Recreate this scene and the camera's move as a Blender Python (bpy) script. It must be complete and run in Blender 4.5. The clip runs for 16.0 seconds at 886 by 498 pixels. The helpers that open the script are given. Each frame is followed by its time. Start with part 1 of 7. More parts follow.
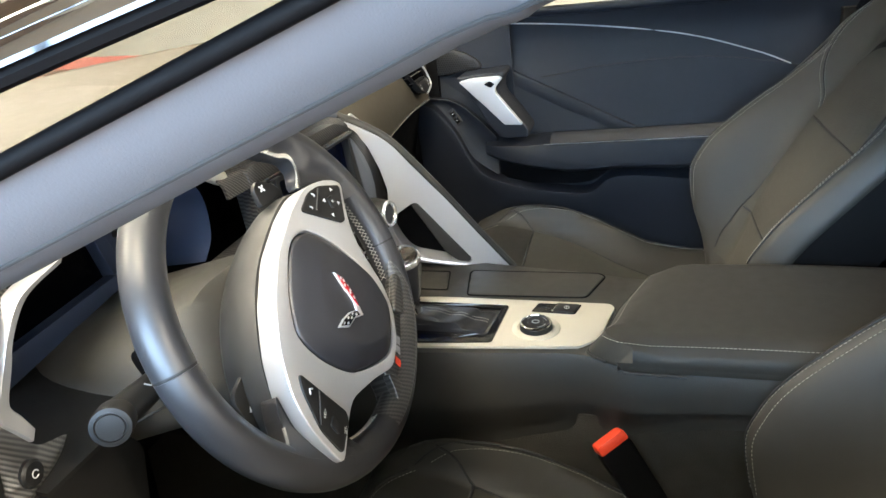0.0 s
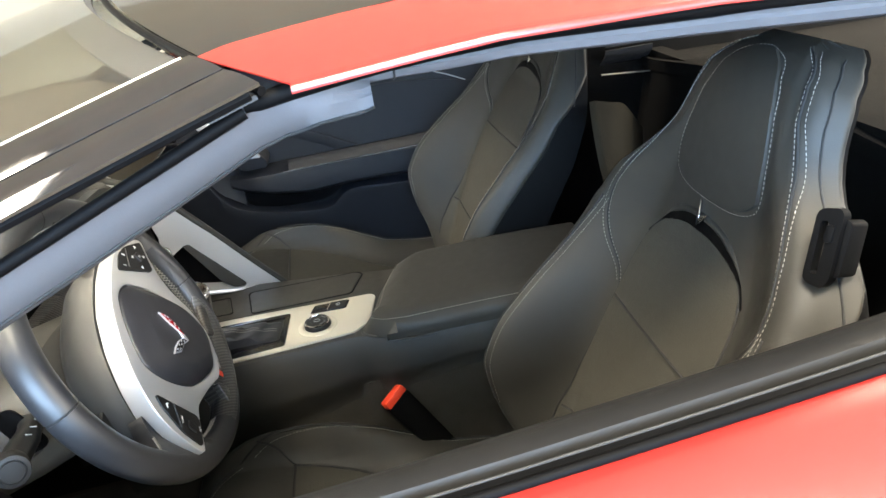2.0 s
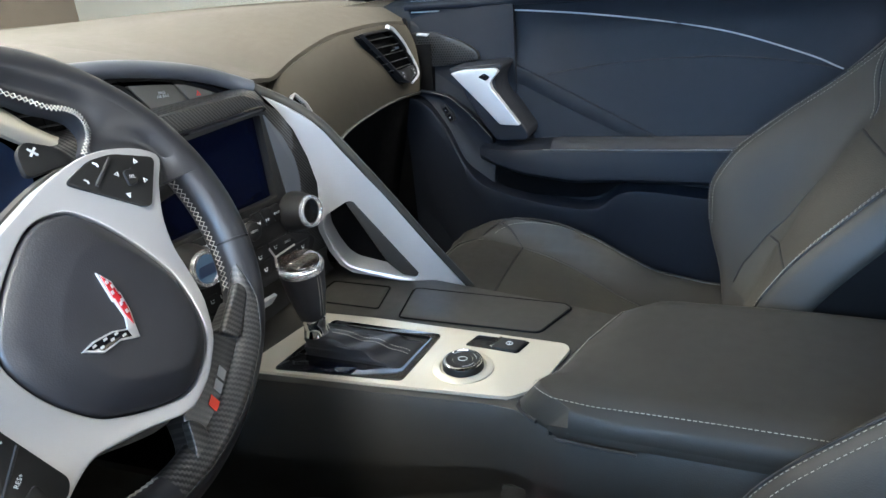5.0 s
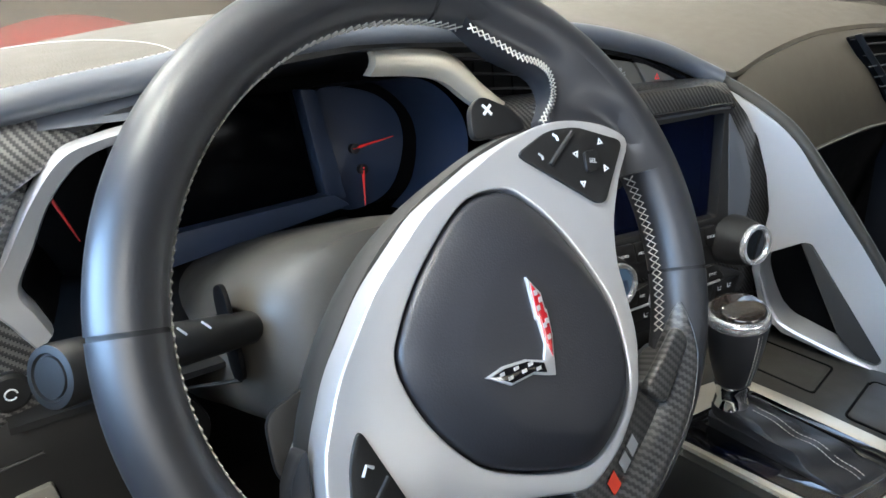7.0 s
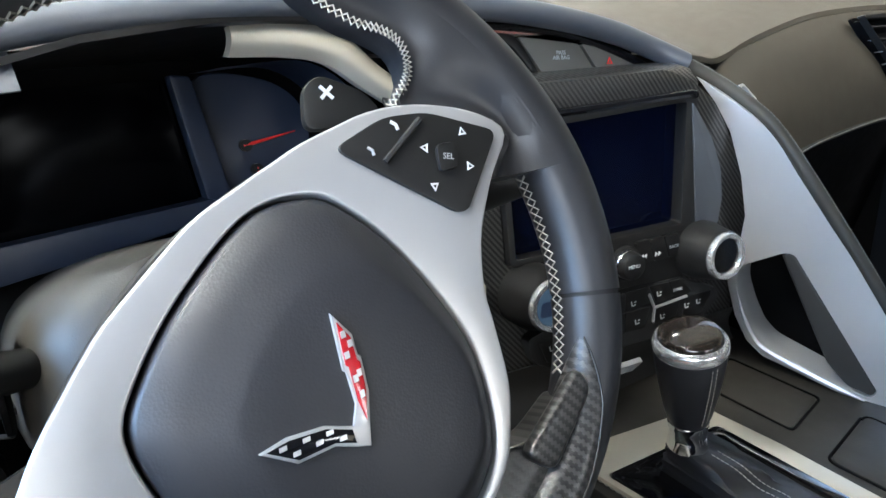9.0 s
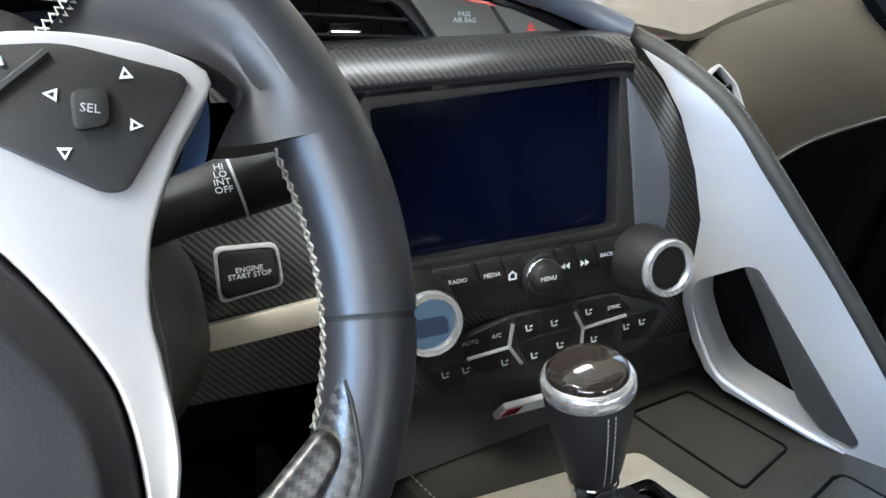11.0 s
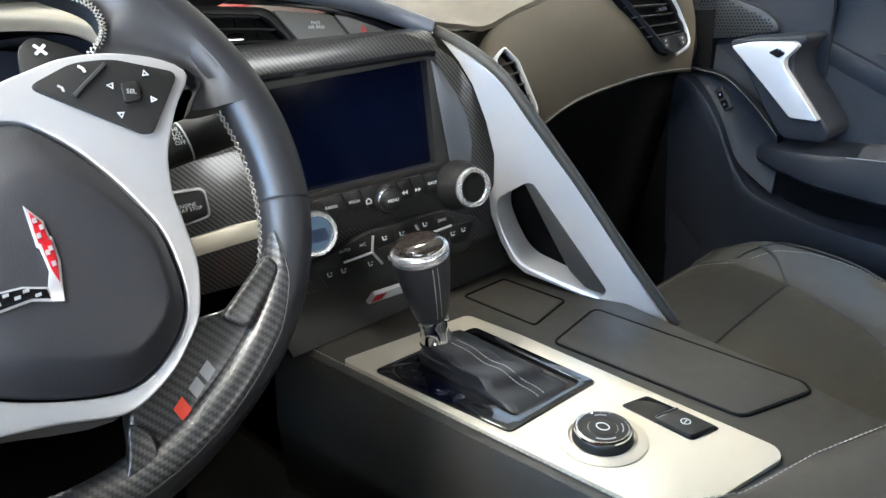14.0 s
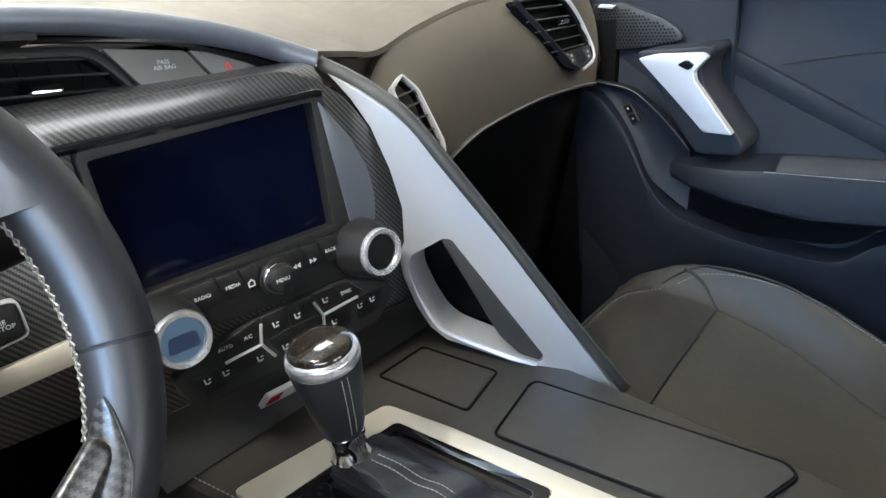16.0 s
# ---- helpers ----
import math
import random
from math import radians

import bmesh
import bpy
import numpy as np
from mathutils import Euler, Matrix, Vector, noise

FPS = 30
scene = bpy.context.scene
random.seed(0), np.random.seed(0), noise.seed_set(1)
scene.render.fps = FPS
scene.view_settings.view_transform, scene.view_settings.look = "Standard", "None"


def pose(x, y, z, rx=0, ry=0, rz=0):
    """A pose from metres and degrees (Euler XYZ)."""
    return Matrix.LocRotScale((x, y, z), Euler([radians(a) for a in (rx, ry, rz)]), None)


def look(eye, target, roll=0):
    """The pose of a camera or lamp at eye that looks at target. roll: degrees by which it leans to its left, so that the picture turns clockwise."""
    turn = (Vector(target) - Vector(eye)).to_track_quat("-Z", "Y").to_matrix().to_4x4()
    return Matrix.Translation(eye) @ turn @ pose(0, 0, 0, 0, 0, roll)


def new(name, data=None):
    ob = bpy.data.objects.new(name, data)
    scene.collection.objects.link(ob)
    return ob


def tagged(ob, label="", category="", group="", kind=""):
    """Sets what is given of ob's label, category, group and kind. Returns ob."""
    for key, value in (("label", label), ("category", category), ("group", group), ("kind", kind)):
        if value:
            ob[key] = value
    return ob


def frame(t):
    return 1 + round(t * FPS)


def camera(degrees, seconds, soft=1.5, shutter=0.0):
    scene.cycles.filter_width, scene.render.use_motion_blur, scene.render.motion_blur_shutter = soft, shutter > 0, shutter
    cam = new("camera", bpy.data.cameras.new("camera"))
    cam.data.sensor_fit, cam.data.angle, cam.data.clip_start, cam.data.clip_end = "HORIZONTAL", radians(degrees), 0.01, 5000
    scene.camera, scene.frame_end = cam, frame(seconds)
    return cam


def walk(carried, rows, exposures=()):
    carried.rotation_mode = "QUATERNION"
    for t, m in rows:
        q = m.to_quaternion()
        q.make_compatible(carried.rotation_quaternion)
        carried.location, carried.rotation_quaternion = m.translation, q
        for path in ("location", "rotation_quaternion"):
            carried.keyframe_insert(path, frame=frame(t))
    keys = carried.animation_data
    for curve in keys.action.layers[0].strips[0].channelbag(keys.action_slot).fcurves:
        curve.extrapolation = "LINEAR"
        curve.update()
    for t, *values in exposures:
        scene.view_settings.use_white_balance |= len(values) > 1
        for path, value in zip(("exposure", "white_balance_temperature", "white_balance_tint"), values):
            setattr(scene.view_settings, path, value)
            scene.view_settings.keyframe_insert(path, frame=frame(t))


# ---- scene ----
cam = camera(66.3, 16.0)
PATH = [
    (0, (0.32, -0.844, 1.097), (-0.244, 0.895, 0.286), -6.7),
    (0.5, (0.318, -0.891, 1.123), (0.074, 0.907, 0.28), -7.3),
    (1, (0.327, -0.962, 1.152), (0.29, 0.846, 0.297), -8.2),
    (1.5, (0.317, -1.016, 1.183), (0.423, 0.783, 0.315), -8.5),
    (2, (0.31, -1.049, 1.193), (0.488, 0.741, 0.319), -8.5),
    (2.5, (0.32, -1.042, 1.194), (0.529, 0.743, 0.318), -8.4),
    (3, (0.37, -0.972, 1.17), (0.602, 0.809, 0.29), -8.5),
    (3.2, (0.387, -0.937, 1.152), (0.648, 0.844, 0.279), -7.7),
    (5.3, (0.413, -0.602, 0.989), (-0.522, 1.008, 0.258), -3.6),
    (5.5, (0.377, -0.591, 0.984), (-0.691, 0.935, 0.254), -3.3),
    (6, (0.323, -0.561, 0.975), (-1.002, 0.758, 0.263), -2.0),
    (6.5, (0.284, -0.555, 0.964), (-1.165, 0.631, 0.262), -1.2),
    (7, (0.272, -0.551, 0.966), (-1.246, 0.546, 0.267), -0.9),
    (7.5, (0.316, -0.573, 0.967), (-1.218, 0.505, 0.27), -0.9),
    (8, (0.392, -0.595, 0.998), (-1.148, 0.468, 0.292), -0.9),
    (8.5, (0.335, -0.518, 0.972), (-1.211, 0.532, 0.26), -1.2),
    (9, (0.256, -0.430, 0.943), (-1.308, 0.615, 0.245), -1.6),
    (9.5, (0.235, -0.378, 0.927), (-1.347, 0.629, 0.243), -2.1),
    (10, (0.243, -0.297, 0.915), (-1.388, 0.638, 0.231), -1.5),
    (12.3, (0.236, -0.283, 0.903), (-1.372, 0.681, 0.205), -1.0),
    (12.5, (0.249, -0.29, 0.901), (-1.357, 0.672, 0.197), -1.1),
    (13, (0.294, -0.324, 0.894), (-1.296, 0.658, 0.182), -1.5),
    (13.5, (0.357, -0.357, 0.91), (-1.153, 0.74, 0.192), -2.6),
    (14, (0.42, -0.401, 0.926), (-0.977, 0.832, 0.199), -3.5),
    (14.5, (0.469, -0.441, 0.954), (-0.822, 0.901, 0.226), -4.3),
    (15, (0.482, -0.467, 0.955), (-0.729, 0.944, 0.22), -4.6),
    (15.5, (0.403, -0.399, 0.936), (-0.78, 1.031, 0.193), -4.5),
    (16, (0.321, -0.312, 0.94), (-0.858, 1.125, 0.202), -4.6),
]
walk(cam, [(t, look(eye, target, roll)) for t, eye, target, roll in PATH], [(0.0, 0.92, 6500, 10), (0.5, 1.42, 6800, 10), (1.0, 1.20, 6900, 10), (1.5, 0.70, 6600, 10), (2.0, 0.70, 6400, 10), (3.2, 0.60, 6300, 10), (5.3, 0.74, 5550, 10), (7.0, 0.62, 5600, 10), (7.6, 0.66, 5700, 10), (8.5, 0.54, 5550, 10), (9.0, 0.56, 5500, 10), (9.5, 0.72, 5450, 10), (10.2, 0.94, 5500, 10), (12.5, 1.20, 5600, 10), (13.5, 1.14, 5650, 10), (15.0, 1.05, 5700, 10), (16.0, 1.05, 5600, 10)])
# ---- light ----
world = bpy.data.worlds.new("world")
scene.world = world
world.use_nodes = True
wn = world.node_tree.nodes
sky = wn.new("ShaderNodeTexSky")
sky.sky_type = "NISHITA"
sky.sun_disc = False
sky.sun_elevation, sky.sun_rotation = radians(42), radians(200)
world.node_tree.links.new(sky.outputs[0], wn["Background"].inputs[0])
wn["Background"].inputs[1].default_value = 0.12


def area(name, eye, target, sx, sy, watts, colour):
    data = bpy.data.lights.new(name, "AREA")
    data.shape, data.size, data.size_y, data.energy, data.color = "RECTANGLE", sx, sy, watts, colour
    ob = new(name, data)
    ob.matrix_basis = look(eye, target)
    return ob


# the last, 420 W, is added to light the armrest from behind
LAMPS = [(-2.6, -1.5, 100), (0.2, -1.7, 140), (2.9, -1.5, 110), (-2.2, 0.9, 100), (2.6, 0.9, 110), (5.7, 0.3, 420)]
area("window_light", (-0.5, -3.85, 1.8), (-0.2, 0.0, 0.9), 3.9, 2.1, 430, (0.40, 0.66, 1.0))
# neutral second lamp, added to brighten the buttress and silver parts
area("side_fill_light", (3.5, -3.85, 1.8), (0.4, 0.0, 0.9), 3.4, 2.1, 170, (1.0, 0.96, 0.90))
# unseen lamp, added behind the car to light the cabin
area("rear_fill_light", (6.6, 0.2, 1.8), (0.0, 0.0, 1.0), 4.0, 2.0, 150, (1.0, 0.94, 0.82))
for lx, ly, watts in LAMPS:
    area("ceiling_lamp", (lx, ly, 3.02), (lx, ly, 0.0), 1.3, 0.5, watts, (1.0, 0.88, 0.68))


# ---- shape helpers ----
def V(*a):
    return np.array(a, float)


def spline(pts, n, closed=False):
    """n points on a Catmull-Rom curve through pts."""
    p = np.array(pts, float)
    m = len(p)
    k = m if closed else m - 1
    out = []
    for i in range(n):
        t = i * k / (n if closed else n - 1)
        j = min(int(t), k - 1)
        f = t - j
        if closed:
            a, b, c, d = (p[(j + o) % m] for o in (-1, 0, 1, 2))
        else:
            b, c = p[j], p[j + 1]
            a = p[j - 1] if j > 0 else 2 * b - c
            d = p[j + 2] if j + 2 < m else 2 * c - b
        out.append(0.5 * (2 * b + (c - a) * f + (2 * a - 5 * b + 4 * c - d) * f * f + (3 * b - a - 3 * c + d) * f ** 3))
    return np.array(out)


def lerp(x, table):
    xs, ys = zip(*table)
    return float(np.interp(x, xs, ys))


def grid(rows, loop=False, caps=False):
    """A skin over rows of points; loop: each row closes on itself; caps: the first and last row are filled."""
    bm = bmesh.new()
    vs = [[bm.verts.new(tuple(p)) for p in row] for row in rows]
    n = len(vs[0])
    for a, b in zip(vs, vs[1:]):
        for j in range(n if loop else n - 1):
            bm.faces.new((a[j], a[(j + 1) % n], b[(j + 1) % n], b[j]))
    if caps:
        bm.faces.new(vs[0][::-1])
        bm.faces.new(vs[-1])
    bmesh.ops.recalc_face_normals(bm, faces=bm.faces)
    return bm


def slab(rows, thick, way):
    """A skin with thickness: the rows again, moved by thick along way, joined at the rims."""
    way = np.array(way, float) / np.linalg.norm(way) * thick
    front = [list(map(np.array, r)) for r in rows]
    m, n = len(front), len(front[0])
    bm = bmesh.new()
    a = [[bm.verts.new(tuple(p)) for p in r] for r in front]
    b = [[bm.verts.new(tuple(p + way)) for p in r] for r in front]
    for i in range(m - 1):
        for j in range(n - 1):
            bm.faces.new((a[i][j], a[i][j + 1], a[i + 1][j + 1], a[i + 1][j]))
            bm.faces.new((b[i][j], b[i + 1][j], b[i + 1][j + 1], b[i][j + 1]))
    rim = [(i, 0) for i in range(m)] + [(m - 1, j) for j in range(1, n)] + [(i, n - 1) for i in range(m - 2, -1, -1)] + [(0, j) for j in range(n - 2, 0, -1)]
    for (i, j), (k, l) in zip(rim, rim[1:] + rim[:1]):
        bm.faces.new((a[i][j], b[i][j], b[k][l], a[k][l]))
    bmesh.ops.recalc_face_normals(bm, faces=bm.faces)
    return bm


def rounded(poly, r, seg=4):
    """A polygon with its corners rounded to about r."""
    p = np.array(poly, float)
    out = []
    for i in range(len(p)):
        a, b, c = p[i - 1], p[i], p[(i + 1) % len(p)]
        la, lc = np.linalg.norm(a - b), np.linalg.norm(c - b)
        k = min(r, la * 0.45, lc * 0.45)
        s, e = b + (a - b) / la * k, b + (c - b) / lc * k
        for t in np.linspace(0, 1, seg + 1):
            out.append((1 - t) ** 2 * s + 2 * t * (1 - t) * b + t * t * e)
    return np.array(out)


class Plane:
    """A working plane: origin, u, v, and n = u x v."""

    def __init__(self, o, u, v):
        self.o, self.u = np.array(o, float), np.array(u, float) / np.linalg.norm(u)
        n = np.cross(self.u, np.array(v, float))
        self.n = n / np.linalg.norm(n)
        self.v = np.cross(self.n, self.u)

    def at(self, u, v, n=0.0):
        return self.o + self.u * u + self.v * v + self.n * n

    def matrix(self, u=0, v=0, n=0):
        m = Matrix([[*r, 0] for r in np.array([self.u, self.v, self.n]).T] + [[0, 0, 0, 1]])
        m.translation = Vector(self.at(u, v, n))
        return m


FLAT = Plane((0, 0, 0), (1, 0, 0), (0, 1, 0))


def plate(poly, n0, n1, pl=FLAT, bevel=0.001, hole=None, seg=2):
    """A flat plate with the outline poly on the plane pl, from n0 up to n1, with bevelled edges."""
    bm = bmesh.new()
    loops = [poly] + ([hole] if hole is not None else [])
    edges = []
    for lp in loops:
        vs = [bm.verts.new(tuple(pl.at(u, v, n0))) for u, v in lp]
        edges += [bm.edges.new((vs[i - 1], vs[i])) for i in range(len(vs))]
    if hole is None:
        bm.faces.new(bm.verts[:])
    else:
        bmesh.ops.triangle_fill(bm, edges=edges, use_beauty=True, normal=Vector(pl.n))
    top = bmesh.ops.extrude_face_region(bm, geom=bm.faces[:])
    moved = [g for g in top["geom"] if isinstance(g, bmesh.types.BMVert)]
    bmesh.ops.translate(bm, verts=moved, vec=Vector(pl.n * (n1 - n0)))
    bmesh.ops.recalc_face_normals(bm, faces=bm.faces)
    if bevel:
        up = Vector(pl.n)
        keys = [e for e in bm.edges if len(e.link_faces) == 2 and abs(abs(e.link_faces[0].normal.dot(up)) - abs(e.link_faces[1].normal.dot(up))) > 0.6]
        bmesh.ops.bevel(bm, geom=keys, offset=bevel, segments=seg, affect="EDGES", profile=0.6, clamp_overlap=True)
    return bm


def tube(path, r, seg=10, caps=True, flat=1.0, ref=(0, 0, 1)):
    """A round bar along path; r: one radius or one for each point; flat squeezes it along ref."""
    p = np.array(path, float)
    rr = np.broadcast_to(np.array(r, float), (len(p),))
    rows = []
    for i in range(len(p)):
        d = p[min(i + 1, len(p) - 1)] - p[max(i - 1, 0)]
        d /= np.linalg.norm(d) + 1e-12
        s = np.cross(d, np.array(ref, float))
        if np.linalg.norm(s) < 1e-4:
            s = np.cross(d, (0.3, 1, 0.1))
        s /= np.linalg.norm(s)
        t = np.cross(s, d)
        rows.append([p[i] + rr[i] * (math.cos(a) * s + flat * math.sin(a) * t) for a in np.linspace(0, 2 * math.pi, seg, endpoint=False)])
    return grid(rows, loop=True, caps=caps)


def turned(profile, o, axis, seg=32):
    """A lathe body: profile of (radius, height) round axis from o."""
    axis = np.array(axis, float) / np.linalg.norm(axis)
    s = np.cross(axis, (0.3, 0.9, 0.2))
    s /= np.linalg.norm(s)
    t = np.cross(axis, s)
    rows = [[np.array(o) + axis * h + max(r, 1e-5) * (math.cos(a) * s + math.sin(a) * t) for a in np.linspace(0, 2 * math.pi, seg, endpoint=False)] for r, h in profile]
    return grid(rows, loop=True, caps=True)


def box(lo, hi, bevel=0.002, seg=2):
    bm = bmesh.new()
    bmesh.ops.create_cube(bm, size=1.0)
    for v in bm.verts:
        v.co = Vector([lo[k] + (v.co[k] + 0.5) * (hi[k] - lo[k]) for k in range(3)])
    if bevel:
        bmesh.ops.bevel(bm, geom=bm.edges[:], offset=bevel, segments=seg, affect="EDGES", profile=0.6)
    return bm


def stitches(path, long=0.0042, gap=0.0022, r=0.00055, lift=None):
    """A row of thread stitches along a path, as one mesh."""
    p = np.array(path, float)
    seg = np.linalg.norm(np.diff(p, axis=0), axis=1)
    s = np.r_[0, np.cumsum(seg)]
    at = lambda d: np.array([np.interp(d, s, p[:, k]) for k in range(3)])
    bm = bmesh.new()
    d = 0.0
    while d + long < s[-1]:
        a, b = at(d), at(d + long)
        w = b - a
        w /= np.linalg.norm(w)
        x = np.cross(w, (0.21, 0.33, 0.92))
        x /= np.linalg.norm(x)
        y = np.cross(w, x)
        ends = []
        for c, k in ((a, 0.5), (a + w * r, 1.0), (b - w * r, 1.0), (b, 0.5)):
            ends.append([bm.verts.new(tuple(c + r * k * (math.cos(q) * x + math.sin(q) * y))) for q in np.linspace(0, 2 * math.pi, 5, endpoint=False)])
        for e, g in zip(ends, ends[1:]):
            for j in range(5):
                bm.faces.new((e[j], e[(j + 1) % 5], g[(j + 1) % 5], g[j]))
        bm.faces.new(ends[0][::-1])
        bm.faces.new(ends[-1])
        d += long + gap
    return bm


def joined(*bms):
    out = bmesh.new()
    for b in bms:
        me = bpy.data.meshes.new("join")
        b.to_mesh(me)
        b.free()
        out.from_mesh(me)
        bpy.data.meshes.remove(me)
    return out


def whole(ob):
    m = ob.matrix_basis.copy()
    while ob.parent:
        ob = ob.parent
        m = ob.matrix_basis @ m
    return m


def thing(name, at, label, category, group="", kind=""):
    ob = new(name)
    ob.empty_display_size = 0.05
    ob.matrix_basis = at if isinstance(at, Matrix) else Matrix.Translation(at)
    return tagged(ob, label, category, group, kind)


def part(name, bm, material, parent=None, label="", local=False, angle=40):
    """Links a bmesh as one mesh object under a thing or part. Points are in the world, or local to the thing."""
    me = bpy.data.meshes.new(name)
    bm.to_mesh(me)
    bm.free()
    if parent is not None and not local:
        me.transform(whole(parent).inverted())
    me.materials.append(material)
    for poly in me.polygons:
        poly.use_smooth = True
    me.set_sharp_from_angle(angle=radians(angle))
    ob = new(name, me)
    ob.parent = parent
    return tagged(ob, label)


def lettering(name, body, size, m, material, parent, label="", spread=1.0):
    """Raised or printed writing, centred at the pose m (x along the line, z off the surface)."""
    cu = bpy.data.curves.new(name, "FONT")
    cu.body, cu.size, cu.align_x, cu.align_y, cu.extrude, cu.space_line = body, size, "CENTER", "CENTER", 0.00012, 0.85
    cu.resolution_u = 2
    tmp = bpy.data.objects.new(name, cu)
    scene.collection.objects.link(tmp)
    me = bpy.data.meshes.new_from_object(tmp.evaluated_get(bpy.context.evaluated_depsgraph_get()))
    bpy.data.objects.remove(tmp)
    bpy.data.curves.remove(cu)
    me.transform((whole(parent).inverted() if parent else Matrix()) @ m @ Matrix.Diagonal((spread, 1, 1, 1)))
    me.materials.clear()
    me.materials.append(material)
    ob = new(name, me)
    ob.parent = parent
    return tagged(ob, label)


# ---- materials ----
def base_mat(name, colour, rough, metal=0.0):
    m = bpy.data.materials.new(name)
    m.use_nodes = True
    b = m.node_tree.nodes["Principled BSDF"]
    b.inputs["Base Color"].default_value = (*colour, 1)
    b.inputs["Roughness"].default_value = rough
    b.inputs["Metallic"].default_value = metal
    return m, m.node_tree.nodes, m.node_tree.links, b


def surface(name, colour, rough, metal=0.0, grain=0.0, grain_scale=900, bump=0.15, mottle=0.12, mottle_scale=9, cell=False, coat=0.0, spec=0.5, rvar=0.08):
    """A worn surface: broad mottling of colour and gloss, and fine relief."""
    m, n, l, b = base_mat(name, colour, rough, metal)
    b.inputs["Specular IOR Level"].default_value = spec
    geo = n.new("ShaderNodeNewGeometry")
    broad = n.new("ShaderNodeTexNoise")
    broad.inputs["Scale"].default_value, broad.inputs["Detail"].default_value = mottle_scale, 5
    l.new(geo.outputs["Position"], broad.inputs["Vector"])
    mix = n.new("ShaderNodeMix")
    mix.data_type = "RGBA"
    mix.inputs["A"].default_value = (*[c * (1 - mottle) for c in colour], 1)
    mix.inputs["B"].default_value = (*[min(1, c * (1 + mottle)) for c in colour], 1)
    l.new(broad.outputs["Fac"], mix.inputs["Factor"])
    l.new(mix.outputs["Result"], b.inputs["Base Color"])
    fine = n.new("ShaderNodeTexNoise")
    fine.inputs["Scale"].default_value, fine.inputs["Detail"].default_value = mottle_scale * 7, 3
    l.new(geo.outputs["Position"], fine.inputs["Vector"])
    mr = n.new("ShaderNodeMapRange")
    mr.inputs["To Min"].default_value, mr.inputs["To Max"].default_value = max(0.02, rough - rvar), min(1, rough + rvar)
    l.new(fine.outputs["Fac"], mr.inputs["Value"])
    l.new(mr.outputs[0], b.inputs["Roughness"])
    if grain:
        if cell:
            tex = n.new("ShaderNodeTexVoronoi")
            out = tex.outputs["Distance"]
        else:
            tex = n.new("ShaderNodeTexNoise")
            tex.inputs["Detail"].default_value = 3
            out = tex.outputs["Fac"]
        tex.inputs["Scale"].default_value = grain_scale
        l.new(geo.outputs["Position"], tex.inputs["Vector"])
        bp = n.new("ShaderNodeBump")
        bp.inputs["Strength"].default_value, bp.inputs["Distance"].default_value = bump, grain
        l.new(out, bp.inputs["Height"])
        l.new(bp.outputs[0], b.inputs["Normal"])
    if coat:
        b.inputs["Coat Weight"].default_value, b.inputs["Coat Roughness"].default_value = coat, 0.04
    return m


def weave(name, way, across, pitch=0.0042, dark=0.005, light=0.040, metal=0.0, coat_rough=0.14, coat=0.45):
    """Glossy carbon-fibre twill: ribs that step along the direction way, with edges notched by the strands across."""
    m, n, l, b = base_mat(name, (dark,) * 3, 0.36, metal)
    geo = n.new("ShaderNodeNewGeometry")

    def op(kind, a, c=None):
        x = n.new("ShaderNodeMath")
        x.operation = kind
        for k, q in enumerate((a, c)):
            if q is None:
                continue
            if isinstance(q, (int, float)):
                x.inputs[k].default_value = q
            else:
                l.new(q, x.inputs[k])
        return x.outputs[0]

    def along(v):
        d = n.new("ShaderNodeVectorMath")
        d.operation = "DOT_PRODUCT"
        l.new(geo.outputs["Position"], d.inputs[0])
        d.inputs[1].default_value = tuple(np.array(v, float) / np.linalg.norm(v))
        return d.outputs["Value"]

    strand = op("FLOOR", op("DIVIDE", along(across), pitch * 0.28))
    step = op("MULTIPLY", op("FLOORED_MODULO", strand, 2.0), 0.16)
    rib = op("FRACT", op("ADD", op("DIVIDE", along(way), pitch), step))
    hump = op("SINE", op("MULTIPLY", rib, math.pi))
    lit = op("GREATER_THAN", rib, 0.5)
    shade = op("ADD", op("MULTIPLY", lit, 0.75), op("MULTIPLY", hump, 0.25))
    mix = n.new("ShaderNodeMix")
    mix.data_type = "RGBA"
    mix.inputs["A"].default_value, mix.inputs["B"].default_value = (dark, dark, dark * 1.1, 1), (light, light * 0.97, light * 0.92, 1)
    l.new(shade, mix.inputs["Factor"])
    l.new(mix.outputs["Result"], b.inputs["Base Color"])
    bp = n.new("ShaderNodeBump")
    bp.inputs["Strength"].default_value, bp.inputs["Distance"].default_value = 0.2, 0.0005
    l.new(hump, bp.inputs["Height"])
    l.new(bp.outputs[0], b.inputs["Normal"])
    b.inputs["Coat Weight"].default_value, b.inputs["Coat Roughness"].default_value = coat, coat_rough
    return m


def clear_glass(name, tint=(0.80, 0.83, 0.80)):
    m, n, l, b = base_mat(name, tint, 0.01)
    b.inputs["Transmission Weight"].default_value, b.inputs["IOR"].default_value = 1.0, 1.8
    return m


def glow(name, colour, power):
    m, n, l, b = base_mat(name, (0.02,) * 3, 0.5)
    b.inputs["Emission Color"].default_value = (*colour, 1)
    b.inputs["Emission Strength"].default_value = power
    return m


